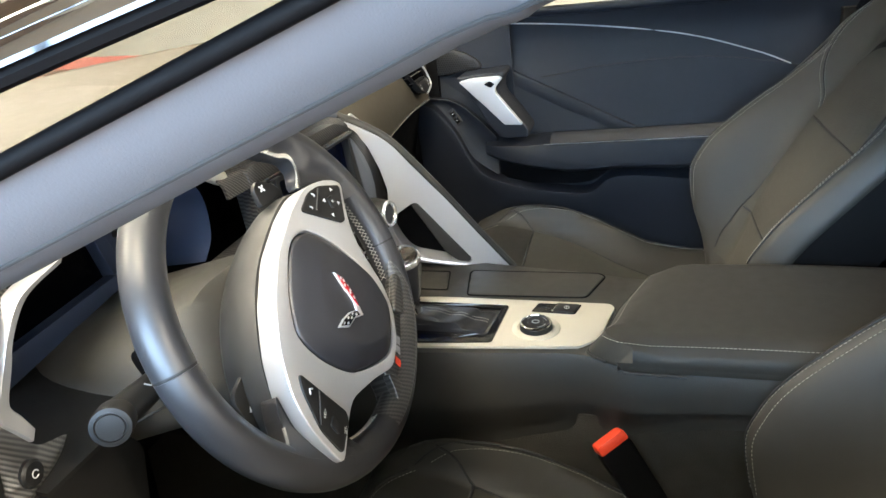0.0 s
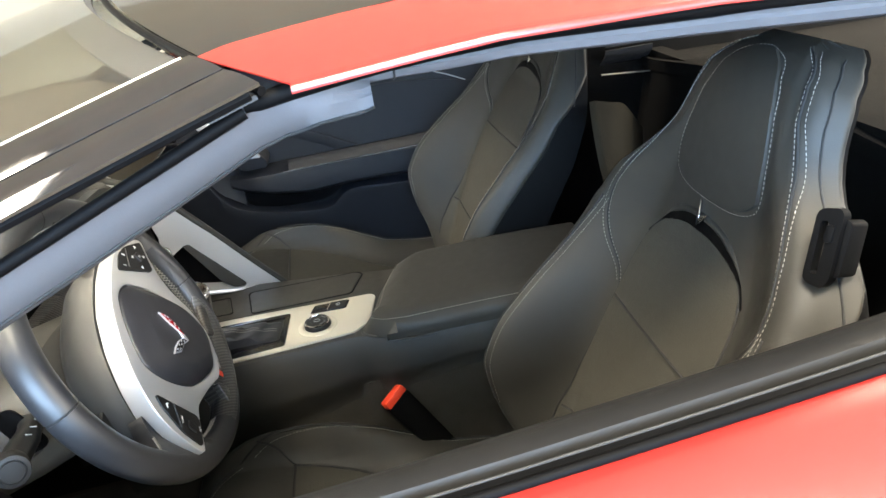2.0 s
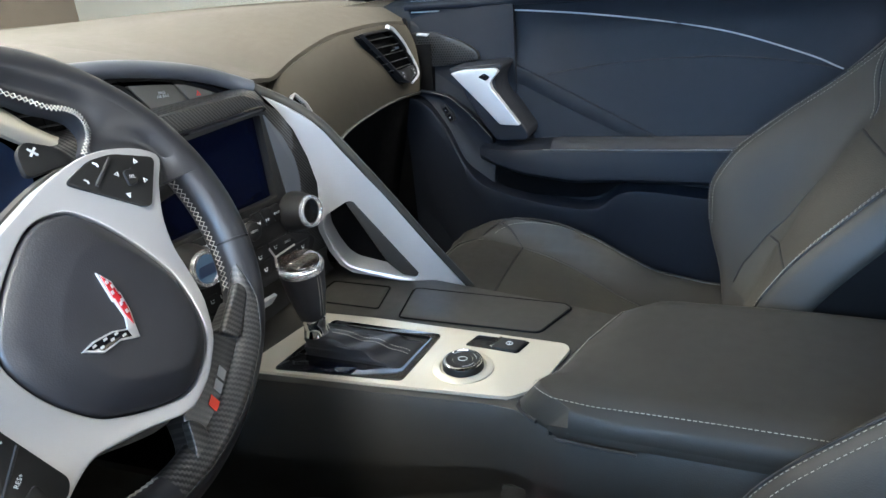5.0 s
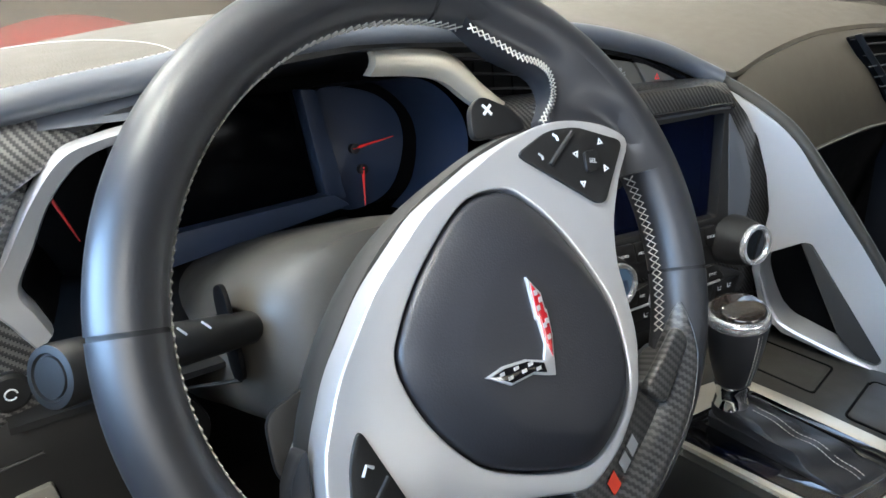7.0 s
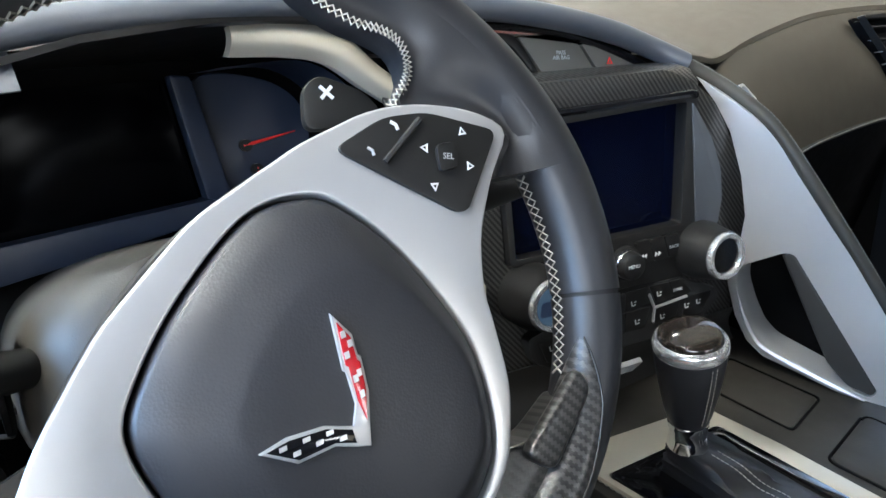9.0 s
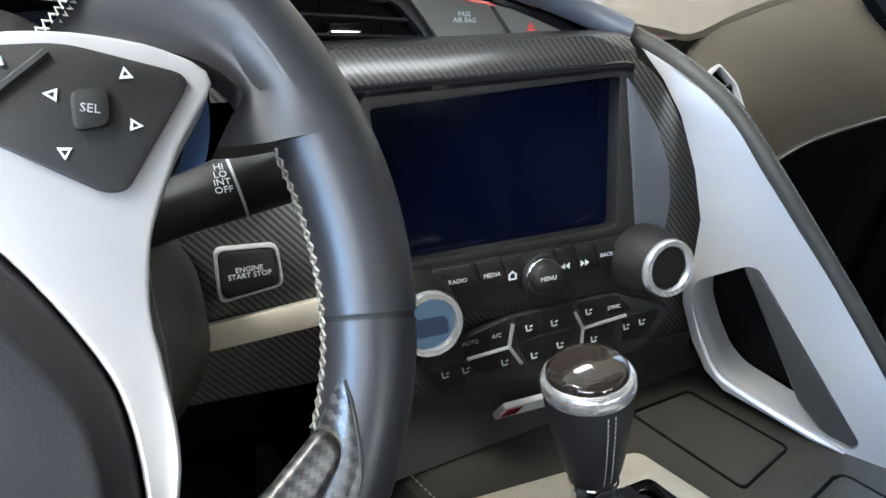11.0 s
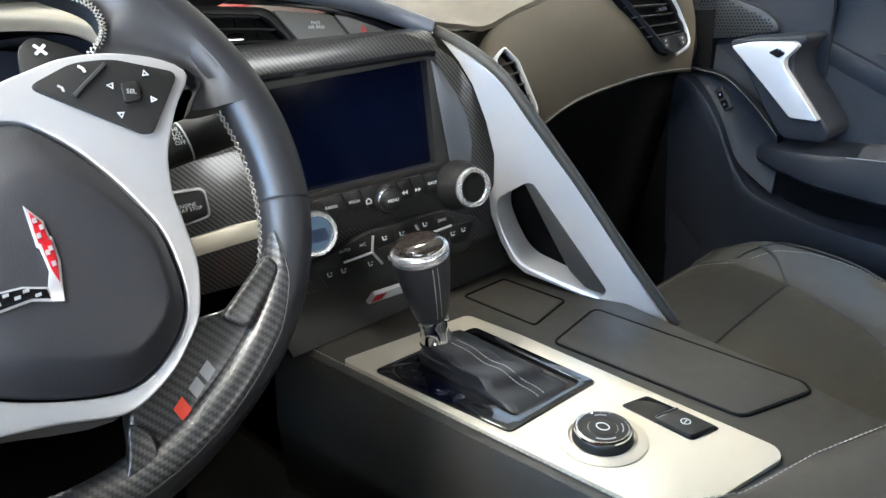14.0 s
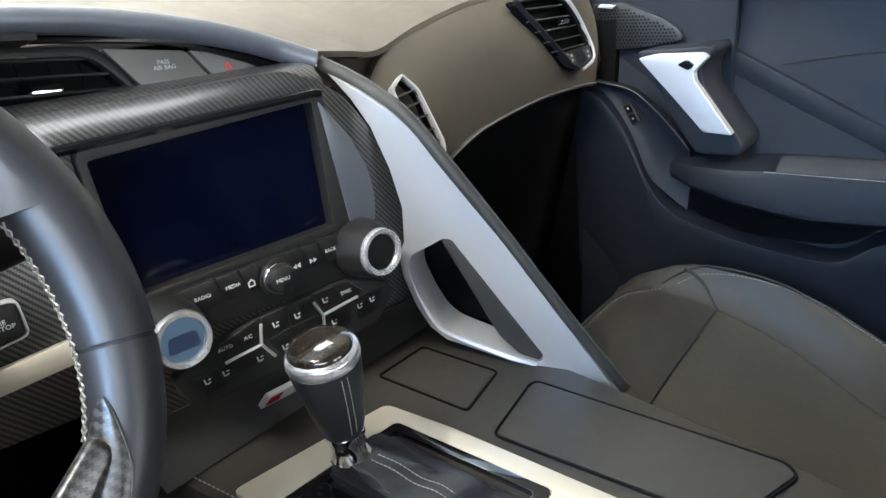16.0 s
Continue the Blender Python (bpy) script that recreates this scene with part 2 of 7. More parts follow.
LEATHER = surface("black_leather", (0.0260, 0.0243, 0.0205), 0.54, grain=0.0005, grain_scale=750, bump=0.13, cell=True, mottle=0.10, spec=0.30)
# blue window light on the hood lip is tinted into the base colour
HOOD_LEATHER = surface("smooth_hood_leather", (0.054, 0.060, 0.074), 0.38, grain=0.0003, grain_scale=900, bump=0.05, cell=True, spec=1.0)
LEATHER_GREY = surface("dash_leather", (0.043, 0.037, 0.027), 0.74, grain=0.0006, grain_scale=600, bump=0.25, cell=True, spec=0.22)
SUEDE = surface("perforated_suede", (0.040, 0.0375, 0.0300), 0.75, grain=0.0008, grain_scale=420, bump=0.45, cell=True, mottle=0.18, mottle_scale=14, spec=0.25)
SUEDE_DARK = surface("microfibre", (0.014, 0.014, 0.014), 0.80, grain=0.0005, grain_scale=1400, bump=0.3, spec=0.2, mottle=0.2)
WHEEL_LEATHER = surface("wheel_leather", (0.018, 0.0185, 0.021), 0.40, grain=0.0003, grain_scale=1100, bump=0.05, cell=True, mottle=0.14, rvar=0.06)
SOFT_BLACK = surface("soft_black_plastic", (0.0085, 0.0083, 0.0082), 0.48, grain=0.0004, grain_scale=1100, bump=0.18, spec=0.34)
# slight blue in the black base stands in for window light
DOOR_BLACK = surface("door_vinyl", (0.0058, 0.0072, 0.0108), 0.58, grain=0.0005, grain_scale=700, bump=0.2, cell=True, spec=0.26)
DOOR_PAD = surface("door_pad_vinyl", (0.019, 0.0195, 0.0215), 0.56, grain=0.0005, grain_scale=700, bump=0.2, cell=True, spec=0.3)
# near-black base also carries the shade of footwells, ducts and openings
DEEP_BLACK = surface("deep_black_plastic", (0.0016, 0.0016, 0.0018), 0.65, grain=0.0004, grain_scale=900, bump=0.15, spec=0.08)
COLUMN_GREY = surface("brown_grey_plastic", (0.040, 0.037, 0.031), 0.5, grain=0.0004, grain_scale=1100, bump=0.18)
STALK_GREY = surface("grey_black_plastic", (0.021, 0.0205, 0.019), 0.5, grain=0.0004, grain_scale=1100, bump=0.18)
AIRBAG_SKIN = surface("airbag_skin", (0.015, 0.0152, 0.018), 0.44, grain=0.0004, grain_scale=900, bump=0.14, cell=True, mottle=0.10)
DARK_THREAD = surface("dark_grey_thread", (0.10, 0.10, 0.10), 0.8, mottle=0.15, mottle_scale=60)
DIAL_GLASS = glow("lit_dial_display", (0.36, 0.66, 0.95), 0.07)
DIAL_BLUE = glow("dim_blue_display", (0.10, 0.25, 0.60), 0.04)
GREY_INK = surface("grey_print", (0.30, 0.30, 0.30), 0.5, mottle=0.05)
# blue window light on the gauges is mixed into this dark base
CLUSTER_BLUE_LIT = surface("blue_lit_gauge_face", (0.016, 0.024, 0.046), 0.36, mottle=0.15)
KEY_GREY = surface("grey_key_plastic", (0.11, 0.105, 0.09), 0.5, grain=0.0003, grain_scale=900, bump=0.15)
GLOSS_BLACK = surface("piano_black", (0.006, 0.006, 0.007), 0.07, mottle=0.3, rvar=0.03, coat=0.6)
SILVER = surface("satin_silver_paint", (0.55, 0.55, 0.555), 0.31, metal=0.66, grain=0.0001, grain_scale=2600, bump=0.05, mottle=0.04, rvar=0.04)
BRIGHT_RING = surface("brushed_chrome", (0.66, 0.66, 0.67), 0.26, metal=0.75, mottle=0.02, rvar=0.01)
PALE_METAL = surface("brushed_champagne_metal", (0.52, 0.48, 0.39), 0.38, metal=0.4, grain=0.0001, grain_scale=2200, bump=0.05, mottle=0.05, rvar=0.05)
# satin plastic; its bluish highlight is put into the base colour
CHEEK_LIT = surface("satin_cheek_with_highlight", (0.085, 0.092, 0.105), 0.30, metal=0.3, mottle=0.02, rvar=0.01)
CHROME = surface("chrome", (0.80, 0.80, 0.81), 0.09, metal=1.0, mottle=0.02, rvar=0.03)
CARBON = weave("carbon_fibre", (0.2, 0.75, 0.65), (-0.2, -0.65, 0.75), 0.0034, 0.005, 0.070, 0.5, 0.17, 0.8)
# brighter copy of CARBON: the end panel's highlight is put into the strands
LIT_END_CARBON = weave("lit_dash_end_carbon_fibre", (0.2, 0.75, 0.65), (-0.2, -0.65, 0.75), 0.0034, 0.014, 0.20, 0.65, 0.30, 1.0)
WHEEL_CARBON = weave("wheel_carbon_fibre", (-0.21, 0.80, 0.556), (-0.35, -0.60, 0.72), 0.0044, 0.003, 0.060, 0.2, 0.28)
THREAD = surface("pale_grey_thread", (0.30, 0.29, 0.26), 0.8, mottle=0.15, mottle_scale=60)
SEAM = surface("seam_groove", (0.010, 0.010, 0.010), 0.8, mottle=0.2)
RED_PAINT = surface("red_car_paint", (0.235, 0.013, 0.010), 0.30, mottle=0.03, coat=0.7, rvar=0.03)
RED_PLASTIC = surface("orange_red_plastic", (0.75, 0.055, 0.02), 0.42, mottle=0.06)
RED_ENAMEL = surface("red_enamel", (0.30, 0.010, 0.014), 0.2, mottle=0.1, coat=0.8)
WHITE_INK = surface("white_print", (0.52, 0.54, 0.55), 0.6, mottle=0.05)
RUBBER = surface("black_rubber", (0.014, 0.014, 0.015), 0.6, grain=0.0003, grain_scale=700, bump=0.1)
PILLAR_CLOTH = surface("grey_pillar_trim", (0.088, 0.090, 0.098), 0.8, grain=0.0005, grain_scale=900, bump=0.3, mottle=0.06, spec=0.25)
GAUGE_DISPLAY = surface("switched_off_gauge_display", (0.0005, 0.0006, 0.0010), 0.16, mottle=0.3, rvar=0.03, spec=0.07)
# blue gleam on the blank glass is put into the base colour
SCREEN = surface("dark_display", (0.0010, 0.0020, 0.0085), 0.10, mottle=0.3, rvar=0.03, spec=0.16)
PANEL_BLACK = surface("satin_black_key", (0.0065, 0.0062, 0.006), 0.36, mottle=0.15, spec=0.4)
SMOKED = surface("smoked_clear_cap", (0.022, 0.018, 0.015), 0.08, mottle=0.25, mottle_scale=60, rvar=0.03, coat=0.4)
OLIVE_CARPET = surface("olive_carpet", (0.010, 0.009, 0.006), 0.95, grain=0.002, grain_scale=500, bump=0.7, mottle=0.25, mottle_scale=30, spec=0.1)
CARPET = surface("dark_carpet", (0.006, 0.0056, 0.0052), 0.95, grain=0.002, grain_scale=500, bump=0.7, mottle=0.3, mottle_scale=30, spec=0.1)
TUNNEL_CARPET = surface("tunnel_carpet", (0.038, 0.035, 0.029), 0.95, grain=0.002, grain_scale=600, bump=0.6, mottle=0.25, mottle_scale=40, spec=0.1)
GLASS = clear_glass("window_glass")
CONCRETE = surface("polished_concrete", (0.20, 0.19, 0.17), 0.35, grain=0.001, grain_scale=60, bump=0.1, mottle=0.18, mottle_scale=1.3)
PLASTER = surface("painted_plaster", (0.60, 0.54, 0.43), 0.85, grain=0.001, grain_scale=120, bump=0.2, mottle=0.06, mottle_scale=1.0)
TIMBER = surface("dark_timber_panelling", (0.10, 0.065, 0.042), 0.6, grain=0.001, grain_scale=30, bump=0.2, mottle=0.25, mottle_scale=2.0)
DAYLIGHT = glow("daylight_beyond_glass", (0.80, 0.90, 1.0), 5.0)
REAR_GLOW = glow("added_warm_rear_glow", (1.0, 0.93, 0.80), 4.0)
TUBE_GLOW = glow("lamp_diffuser", (1.0, 0.92, 0.78), 9.0)
NEEDLE = surface("red_needle", (0.75, 0.03, 0.025), 0.4, mottle=0.05)

# ---- the showroom round the car ----
def wall(name, lo, hi, mat=PLASTER):
    return tagged(part(name, box(lo, hi, 0), mat), "pale painted plaster wall of the showroom", "wall", kind="structure")


tagged(part("floor", box((-7, -4.2, -0.1), (7, 6, 0.0), 0), CONCRETE), "polished grey concrete showroom floor", "floor", kind="structure")
tagged(part("ceiling", box((-7, -4.2, 3.1), (7, 6, 3.2), 0), PLASTER), "pale painted showroom ceiling", "ceiling", kind="structure")
wall("wall_south", (-7, -4.2, 0), (7, -4.0, 0.55))
wall("wall_south_top", (-7, -4.2, 2.85), (7, -4.0, 3.1))
wall("wall_south_west", (-7, -4.2, 0.55), (-2.5, -4.0, 2.85))
wall("wall_south_east", (5.3, -4.2, 0.55), (7, -4.0, 2.85))
wall("wall_north", (-7, 5.8, 0), (7, 6.0, 3.1))
wall("wall_west", (-7, -4.0, 0), (-6.8, 5.8, 3.1), TIMBER)
wall("wall_east", (6.8, -4.0, 0), (7, 5.8, 3.1))
tagged(part("backdrop", box((-2.5, -4.18, 0.55), (5.3, -4.16, 2.85), 0), DAYLIGHT), "bright daylight beyond the showroom window", "backdrop", kind="structure")
# glowing panel added on the solid rear wall
tagged(part("backdrop", box((6.77, -1.9, 0.8), (6.79, 2.3, 2.8), 0), REAR_GLOW), "added glowing panel that stands in for light from behind", "backdrop", kind="structure")
for wx in (-2.5, -0.55, 1.40, 3.35, 5.24):
    tagged(part("window_mullion", box((wx, -4.12, 0.55), (wx + 0.06, -4.02, 2.85), 0.004), SOFT_BLACK), "dark window mullion of the showroom", "mullion", "showroom mullions", "structure")
# the rearmost is an added fill, built like the others
for lx, ly, watts in LAMPS:
    lamp = thing("ceiling_light", (lx, ly, 3.1), "long white ceiling light with a bright diffuser", "ceiling light", "showroom ceiling lights")
    part("housing", box((lx - 0.75, ly - 0.32, 3.05), (lx + 0.75, ly + 0.32, 3.1), 0.004), SILVER, lamp)
    part("diffuser", box((lx - 0.70, ly - 0.28, 3.035), (lx + 0.70, ly + 0.28, 3.049), 0.003), TUBE_GLOW, lamp)

# ---- the car's shell ----
tagged(part("floor_pan", box((-1.0, -0.80, 0.14), (1.45, 0.84, 0.18), 0.004), CARPET), "dark carpeted floor of the car", "car floor", kind="structure")
tagged(part("firewall", box((-0.62, -0.80, 0.18), (-0.58, 0.84, 0.84), 0.004), CARPET), "dark carpeted bulkhead ahead of the footwells", "bulkhead", kind="structure")
tagged(part("rear_bulkhead", slab([[(1.02 + 0.10 * k, y, 0.18 + 0.62 * k) for y in np.linspace(-0.80, 0.84, 12)] for k in np.linspace(0, 1, 6)], 0.04, (1, 0, 0)), CARPET), "dark carpeted bulkhead behind the seats", "bulkhead", kind="structure")
tagged(part("rear_deck", slab([[(x, y, 0.80 + 0.02 * math.sin(6 * y)) for y in np.linspace(-0.72, 0.76, 20)] for x in np.linspace(1.10, 2.0, 8)], 0.03, (0, 0, -1)), CARPET), "dark carpeted luggage deck behind the seats", "luggage deck", kind="structure")

# windscreen: from the cowl up to the roof
def screen_pt(k, w):
    """k: 0 at the cowl, 1 at the roof; w: -1 at the driver's pillar, 1 at the far one."""
    side = V(-0.62 + 0.885 * k, 0, 0.765 + 0.349 * k)
    half = lerp(k, [(0, 0.905), (0.5, 0.77), (1, 0.632)])
    bow = 1 - w * w
    return V(side[0] - bow * lerp(k, [(0, 0.30), (1, 0.235)]), 0.018 + w * half, side[2] + bow * lerp(k, [(0, 0.10), (1, 0.062)]) + 0.035 * math.sin(math.pi * k))


ws = thing("windshield", (-0.2, 0.018, 0.9), "raked clear windscreen with a dark border band", "windscreen", kind="structure")
pane = part("pane", slab([[screen_pt(k, w) for w in np.linspace(-0.985, 0.985, 33)] for k in np.linspace(0.02, 0.985, 17)], 0.004, (-0.4, 0, 1)), GLASS, ws)
pane.visible_shadow = False
part("border_band", slab([[screen_pt(k, w) - V(0, 0, 0.004) for w in np.linspace(-0.99, 0.99, 33)] for k in (0.955, 0.97, 0.99)], 0.003, (0.4, 0, -1)), RUBBER, ws, "black ceramic band along the top of the glass")
for sgn in (-1, 1):
    part("side_seal", tube([screen_pt(k, sgn * 0.992) - V(0, 0, 0.001) for k in np.linspace(0.0, 0.985, 24)], 0.004, 8), DEEP_BLACK, ws)

# roof panel and rails
def roof_pt(x, w):
    top = lerp(x, [(0.25, 1.108), (0.40, 1.121), (0.55, 1.121), (0.75, 1.110), (1.0, 1.075), (1.3, 1.01)])
    half = lerp(x, [(0.25, 0.635), (0.6, 0.632), (1.0, 0.60), (1.3, 0.54)])
    lead = lerp(x, [(0.25, 1.0), (0.6, 0.0)])
    b = 1 - w * w
    return V(x - lead * 0.235 * b, 0.018 + w * half, top + 0.070 * b ** 1.02)


roof = thing("roof_panel", (0.6, 0.018, 1.1), "red-sided roof with a glossy black centre panel", "roof", kind="structure")
part("center_panel", slab([[roof_pt(x, w) for w in np.linspace(-0.872, 0.872, 37)] for x in np.linspace(0.266, 1.3, 24)], 0.012, (0, 0, -1)), GLOSS_BLACK, roof, "glossy black removable centre panel")
for sgn in (-1, 1):
    def skin_row(x):
        """From the panel gap out to the edge, then rolled down over the seal; the gap runs inwards towards the front."""
        w0 = lerp(x, [(0.262, 0.872), (0.285, 0.856), (0.33, 0.846), (0.42, 0.840), (1.3, 0.836)])
        back = lerp(x, [(0.262, 0.014), (0.36, 0.0)])
        row = [roof_pt(x + back * max(0.0, (w - 0.872) / 0.124), w * sgn) + V(0, 0, 0.0022) for w in np.linspace(w0, 0.996, 16)]
        edge = row[-1]
        return row + [edge + V(0, sgn * dy, dz) for dy, dz in ((0.0020, -0.0008), (0.0034, -0.0026), (0.0038, -0.0048))]

    part("side_skin", slab([skin_row(x) for x in np.r_[np.linspace(0.262, 0.34, 9), np.linspace(0.36, 1.3, 20)]], 0.0012, (0, -0.3 * sgn, -1)), RED_PAINT, roof, "glossy red painted roof side")
    part("panel_gap", tube([roof_pt(x, lerp(x, [(0.262, 0.872), (0.285, 0.856), (0.33, 0.846), (0.42, 0.840), (1.3, 0.836)]) * sgn) + V(0, 0, 0.0006) for x in np.linspace(0.266, 1.3, 40)], 0.0014, 6), DEEP_BLACK, roof)
part("front_gap", tube([roof_pt(0.262, w) + V(0, 0, -0.001) for w in np.linspace(-0.985, 0.985, 40)], 0.0032, 8), DEEP_BLACK, roof, "black gap at the windscreen header")
part("headliner", slab([[roof_pt(x, w * 0.86) - V(0, 0, 0.018) for w in np.linspace(-1, 1, 25)] for x in np.linspace(0.34, 1.28, 12)], 0.01, (0, 0, -1)), SUEDE_DARK, roof, "dark cloth headliner")

for sgn in (-1, 1):
    yy = lambda y: 0.018 + sgn * (-y - 0.018)
    rail = thing("roof_rail", (0.7, yy(-0.60), 1.08), "grey cloth-trimmed roof rail above the side window", "roof rail", "roof rails", "structure")
    xs = np.linspace(0.285, 1.02, 27)
    top = lambda x: lerp(x, [(0.24, 1.099), (0.285, 1.106), (0.35, 1.113), (0.43, 1.116), (0.59, 1.109), (0.75, 1.099), (1.02, 1.055)])
    rows = []
    for x in xs:
        z, o = top(x), lerp(x, [(0.3, 0.0), (0.7, 0.0), (1.02, 0.02)])
        slim = lerp(x, [(0.285, 0.62), (0.45, 0.74), (0.60, 0.78)])
        rows.append([V(x, yy(y + o + 0.006 * (1 - slim) + lerp(x, [(0.285, 0.022), (0.325, 0.012), (0.37, 0.0)])), z + dz * slim) for y, dz in ((-0.612, -0.004), (-0.620, -0.007), (-0.623, -0.013), (-0.619, -0.021), (-0.604, -0.0265), (-0.575, -0.028), (-0.545, -0.018), (-0.535, 0.0))])
    part("trim", slab(rows, 0.006, (0, 0, 1)), PILLAR_CLOTH, rail)
    part("door_seal", tube([V(x, yy(-0.626 + lerp(x, [(0.3, 0), (1.02, 0.02)])), top(x) + 0.000) for x in np.linspace(0.24, 1.02, 26)], 0.0062, 10), DEEP_BLACK, rail)
    part("trim_joint", tube([p + V(0, 0.0008 * sgn, -0.0004) for p in rows[2][:7]], 0.0009, 6), SEAM, rail, "thin joint across the trim")
    pillar = thing("windscreen_pillar", (0.0, yy(-0.66), 1.0), "grey cloth-covered windscreen pillar with a black seal", "pillar", "windscreen pillars", "structure")
    rows = []
    for x in np.r_[np.linspace(0.324, 0.26, 11), np.linspace(0.24, -0.60 if sgn < 0 else 0.0, 28)]:
        k = (0.25 - x) / 0.55
        kz, ky = (k, k) if k > 0 else (k * 0.22, k * 0.10)
        a = V(0, -0.628 - 0.150 * ky, 1.098 - 0.205 * kz)
        b = V(0, -0.545 - 0.165 * ky, 1.059 - 0.222 * kz)
        end = lerp(x, [(0.235, 0.0), (0.270, 0.14), (0.282, 0.38), (0.305, 0.48), (0.318, 0.56), (0.324, 0.68)])
        a, b = a + (b - a) * lerp(x, [(0.262, 0.0), (0.300, 0.12), (0.318, 0.24)]), b + (a - b) * end
        m = (a + b) / 2 + V(0, -0.012, -0.012)
        q = a * 0.75 + b * 0.25 + V(0, -0.011, -0.004)
        r = a * 0.25 + b * 0.75 + V(0, -0.004, -0.010)
        back = b + V(0, 0.014, 0.02)
        rows.append([V(x, yy(p[1]), p[2]) for p in (a, q, m, r, b, back)])
    part("cloth_cover", slab(rows, 0.006, (0, 0.3 * -sgn, 1)), PILLAR_CLOTH, pillar)
    for w0, w1, nm2 in ((-1.0, -0.948, "outer_strip"), (-0.945, -0.885, "inner_strip")):
        part(nm2, slab([[screen_pt(k, -sgn * w) + V(0, 0, 0.0055 + 0.0015 * math.sin(math.pi * i / 4)) for i, w in enumerate(np.linspace(w0, w1, 5))] for k in np.linspace(0.05, 0.990, 24)], 0.002, (0, 0, -1)), GLOSS_BLACK, pillar, "glossy dark outer pillar strip")
    part("glass_moulding", tube([screen_pt(k, sgn * 0.882) + V(0, 0, 0.005) for k in np.linspace(0.05, 0.985, 24)], 0.0011, 6), PALE_METAL, pillar, "thin bright moulding along the glass")
    part("crease", tube([r[2] - V(0, 0.0015 * -sgn, 0) for r in rows], 0.0012, 6), SEAM, pillar)
    part("seal", tube([r[0] + V(0, 0.004 * sgn, 0.003) for r in rows if r[0][0] < 0.258], 0.0048, 10), DEEP_BLACK, pillar, "black rubber door seal")
    part_q = thing("quarter_panel", (1.1, yy(-0.75), 0.6), "dark trimmed side panel behind the door", "trim panel", "rear side panels", "structure")
    part("liner", slab([[V(x, yy(-0.745 + 0.05 * max(0, x - 0.9)), z) for x in np.linspace(0.70, 2.0, 12)] for z in np.linspace(0.18, 0.90, 8)], 0.02, (0, sgn, 0)), CARPET, part_q)
    bp = thing("rear_pillar", (1.0, yy(-0.66), 0.9), "dark trimmed pillar behind the side window", "pillar", "rear pillars", "structure")
    rows = [[V(x + 0.18 * t, yy(-0.735 + 0.125 * t + dy), 0.90 + 0.165 * t) for x, dy in ((0.86, 0.0), (0.90, 0.03), (0.97, 0.05), (1.05, 0.05))] for t in np.linspace(-1.3, 1, 10)]
    part("trim_panel", slab(rows, 0.01, (0, sgn, 0)), LEATHER_GREY, bp)
    if sgn > 0:
        part("ledge", slab([[V(x, 0.735 - 0.045 * math.sin(0.5 * math.pi * t), 0.775 + 0.045 * t) for x in np.linspace(0.985, 1.115, 8)] for t in np.linspace(0, 1, 6)], 0.006, (0, 1, 0)), DOOR_PAD, bp, "pale grey ledge of the rear side trim")
        part("upper_panel", slab([[V(x, 0.700 + 0.012 * t, 0.826 + 0.062 * t) for x in np.linspace(0.990, 1.118, 8)] for t in np.linspace(0, 1, 4)], 0.006, (0, 1, 0)), DOOR_BLACK, bp, "dark rear side panel, tinted with blue light")
        part("bright_line", tube([V(x, 0.700, 0.757 - 0.08 * (x - 0.985)) for x in np.linspace(0.975, 1.15, 10)], 0.0018, 8), PALE_METAL, bp, "thin pale edge line")
        part("belt_anchor", tube([V(1.128, 0.690, 0.895), V(1.134, 0.684, 0.878), V(1.150, 0.680, 0.868)], [0.007, 0.009, 0.005], 10), STALK_GREY, bp, "dark belt anchor")

# carpeted cover between the seats and the luggage deck
top = [V(0.690, 0.010, 0.888), V(0.735, 0.085, 0.862), V(0.780, 0.160, 0.836), V(0.850, 0.275, 0.795), V(0.930, 0.410, 0.722), V(1.010, 0.540, 0.645)]
foot = [V(0.720, -0.060, 0.64), V(0.760, 0.000, 0.62), V(0.800, 0.060, 0.60), V(0.860, 0.180, 0.56), V(0.925, 0.300, 0.50), V(0.980, 0.420, 0.44)]
rows = [[a * (1 - t) + b * t + V(-0.03, -0.05, 0.03) * math.sin(math.pi * t) for a, b in zip(spline(top, 16), spline(foot, 16))] for t in np.linspace(0, 1, 8)]
rows = rows + [[p + V(0, -0.02, 0.19 - p[2]) for p in rows[-1]]]
tagged(part("luggage_cover", slab(rows, 0.012, (1, 0.4, 0)), OLIVE_CARPET, angle=60), "olive-grey carpeted cover behind the seats", "carpet", kind="structure")

# driver's door: only its sill is in view
def belt(x, y, dz=0.0):
    return V(x, y - 0.02 * ((x - 0.45) / 0.6) ** 2 * -1, 0.905 + 0.115 * (x - 0.45) + dz)


door = thing("driver_door", (0.3, -0.80, 0.4), "closed red driver's door with the window wound down", "car door")
xs = np.linspace(-0.62, 1.0, 34)
prof = [(-0.712, -0.30), (-0.700, -0.10), (-0.705, -0.03), (-0.715, -0.006), (-0.728, 0.002), (-0.741, 0.001), (-0.747, -0.006), (-0.748, -0.03)]
part("inner_sill", slab([[belt(x, y, dz) for y, dz in prof] for x in xs], 0.004, (0, 1, -0.3)), SOFT_BLACK, door, "grey-black soft window sill")
part("glass_channel", slab([[belt(x, y, -0.012) for y in (-0.746, -0.750, -0.755)] for x in xs], 0.004, (0, 0, -1)), DEEP_BLACK, door)
part("outer_seal", slab([[belt(x, y, dz) for y, dz in ((-0.753, -0.016), (-0.754, 0.000), (-0.758, 0.005), (-0.763, 0.005))] for x in xs], 0.003, (0, 0, -1)), DEEP_BLACK, door, "black rubber window seal")
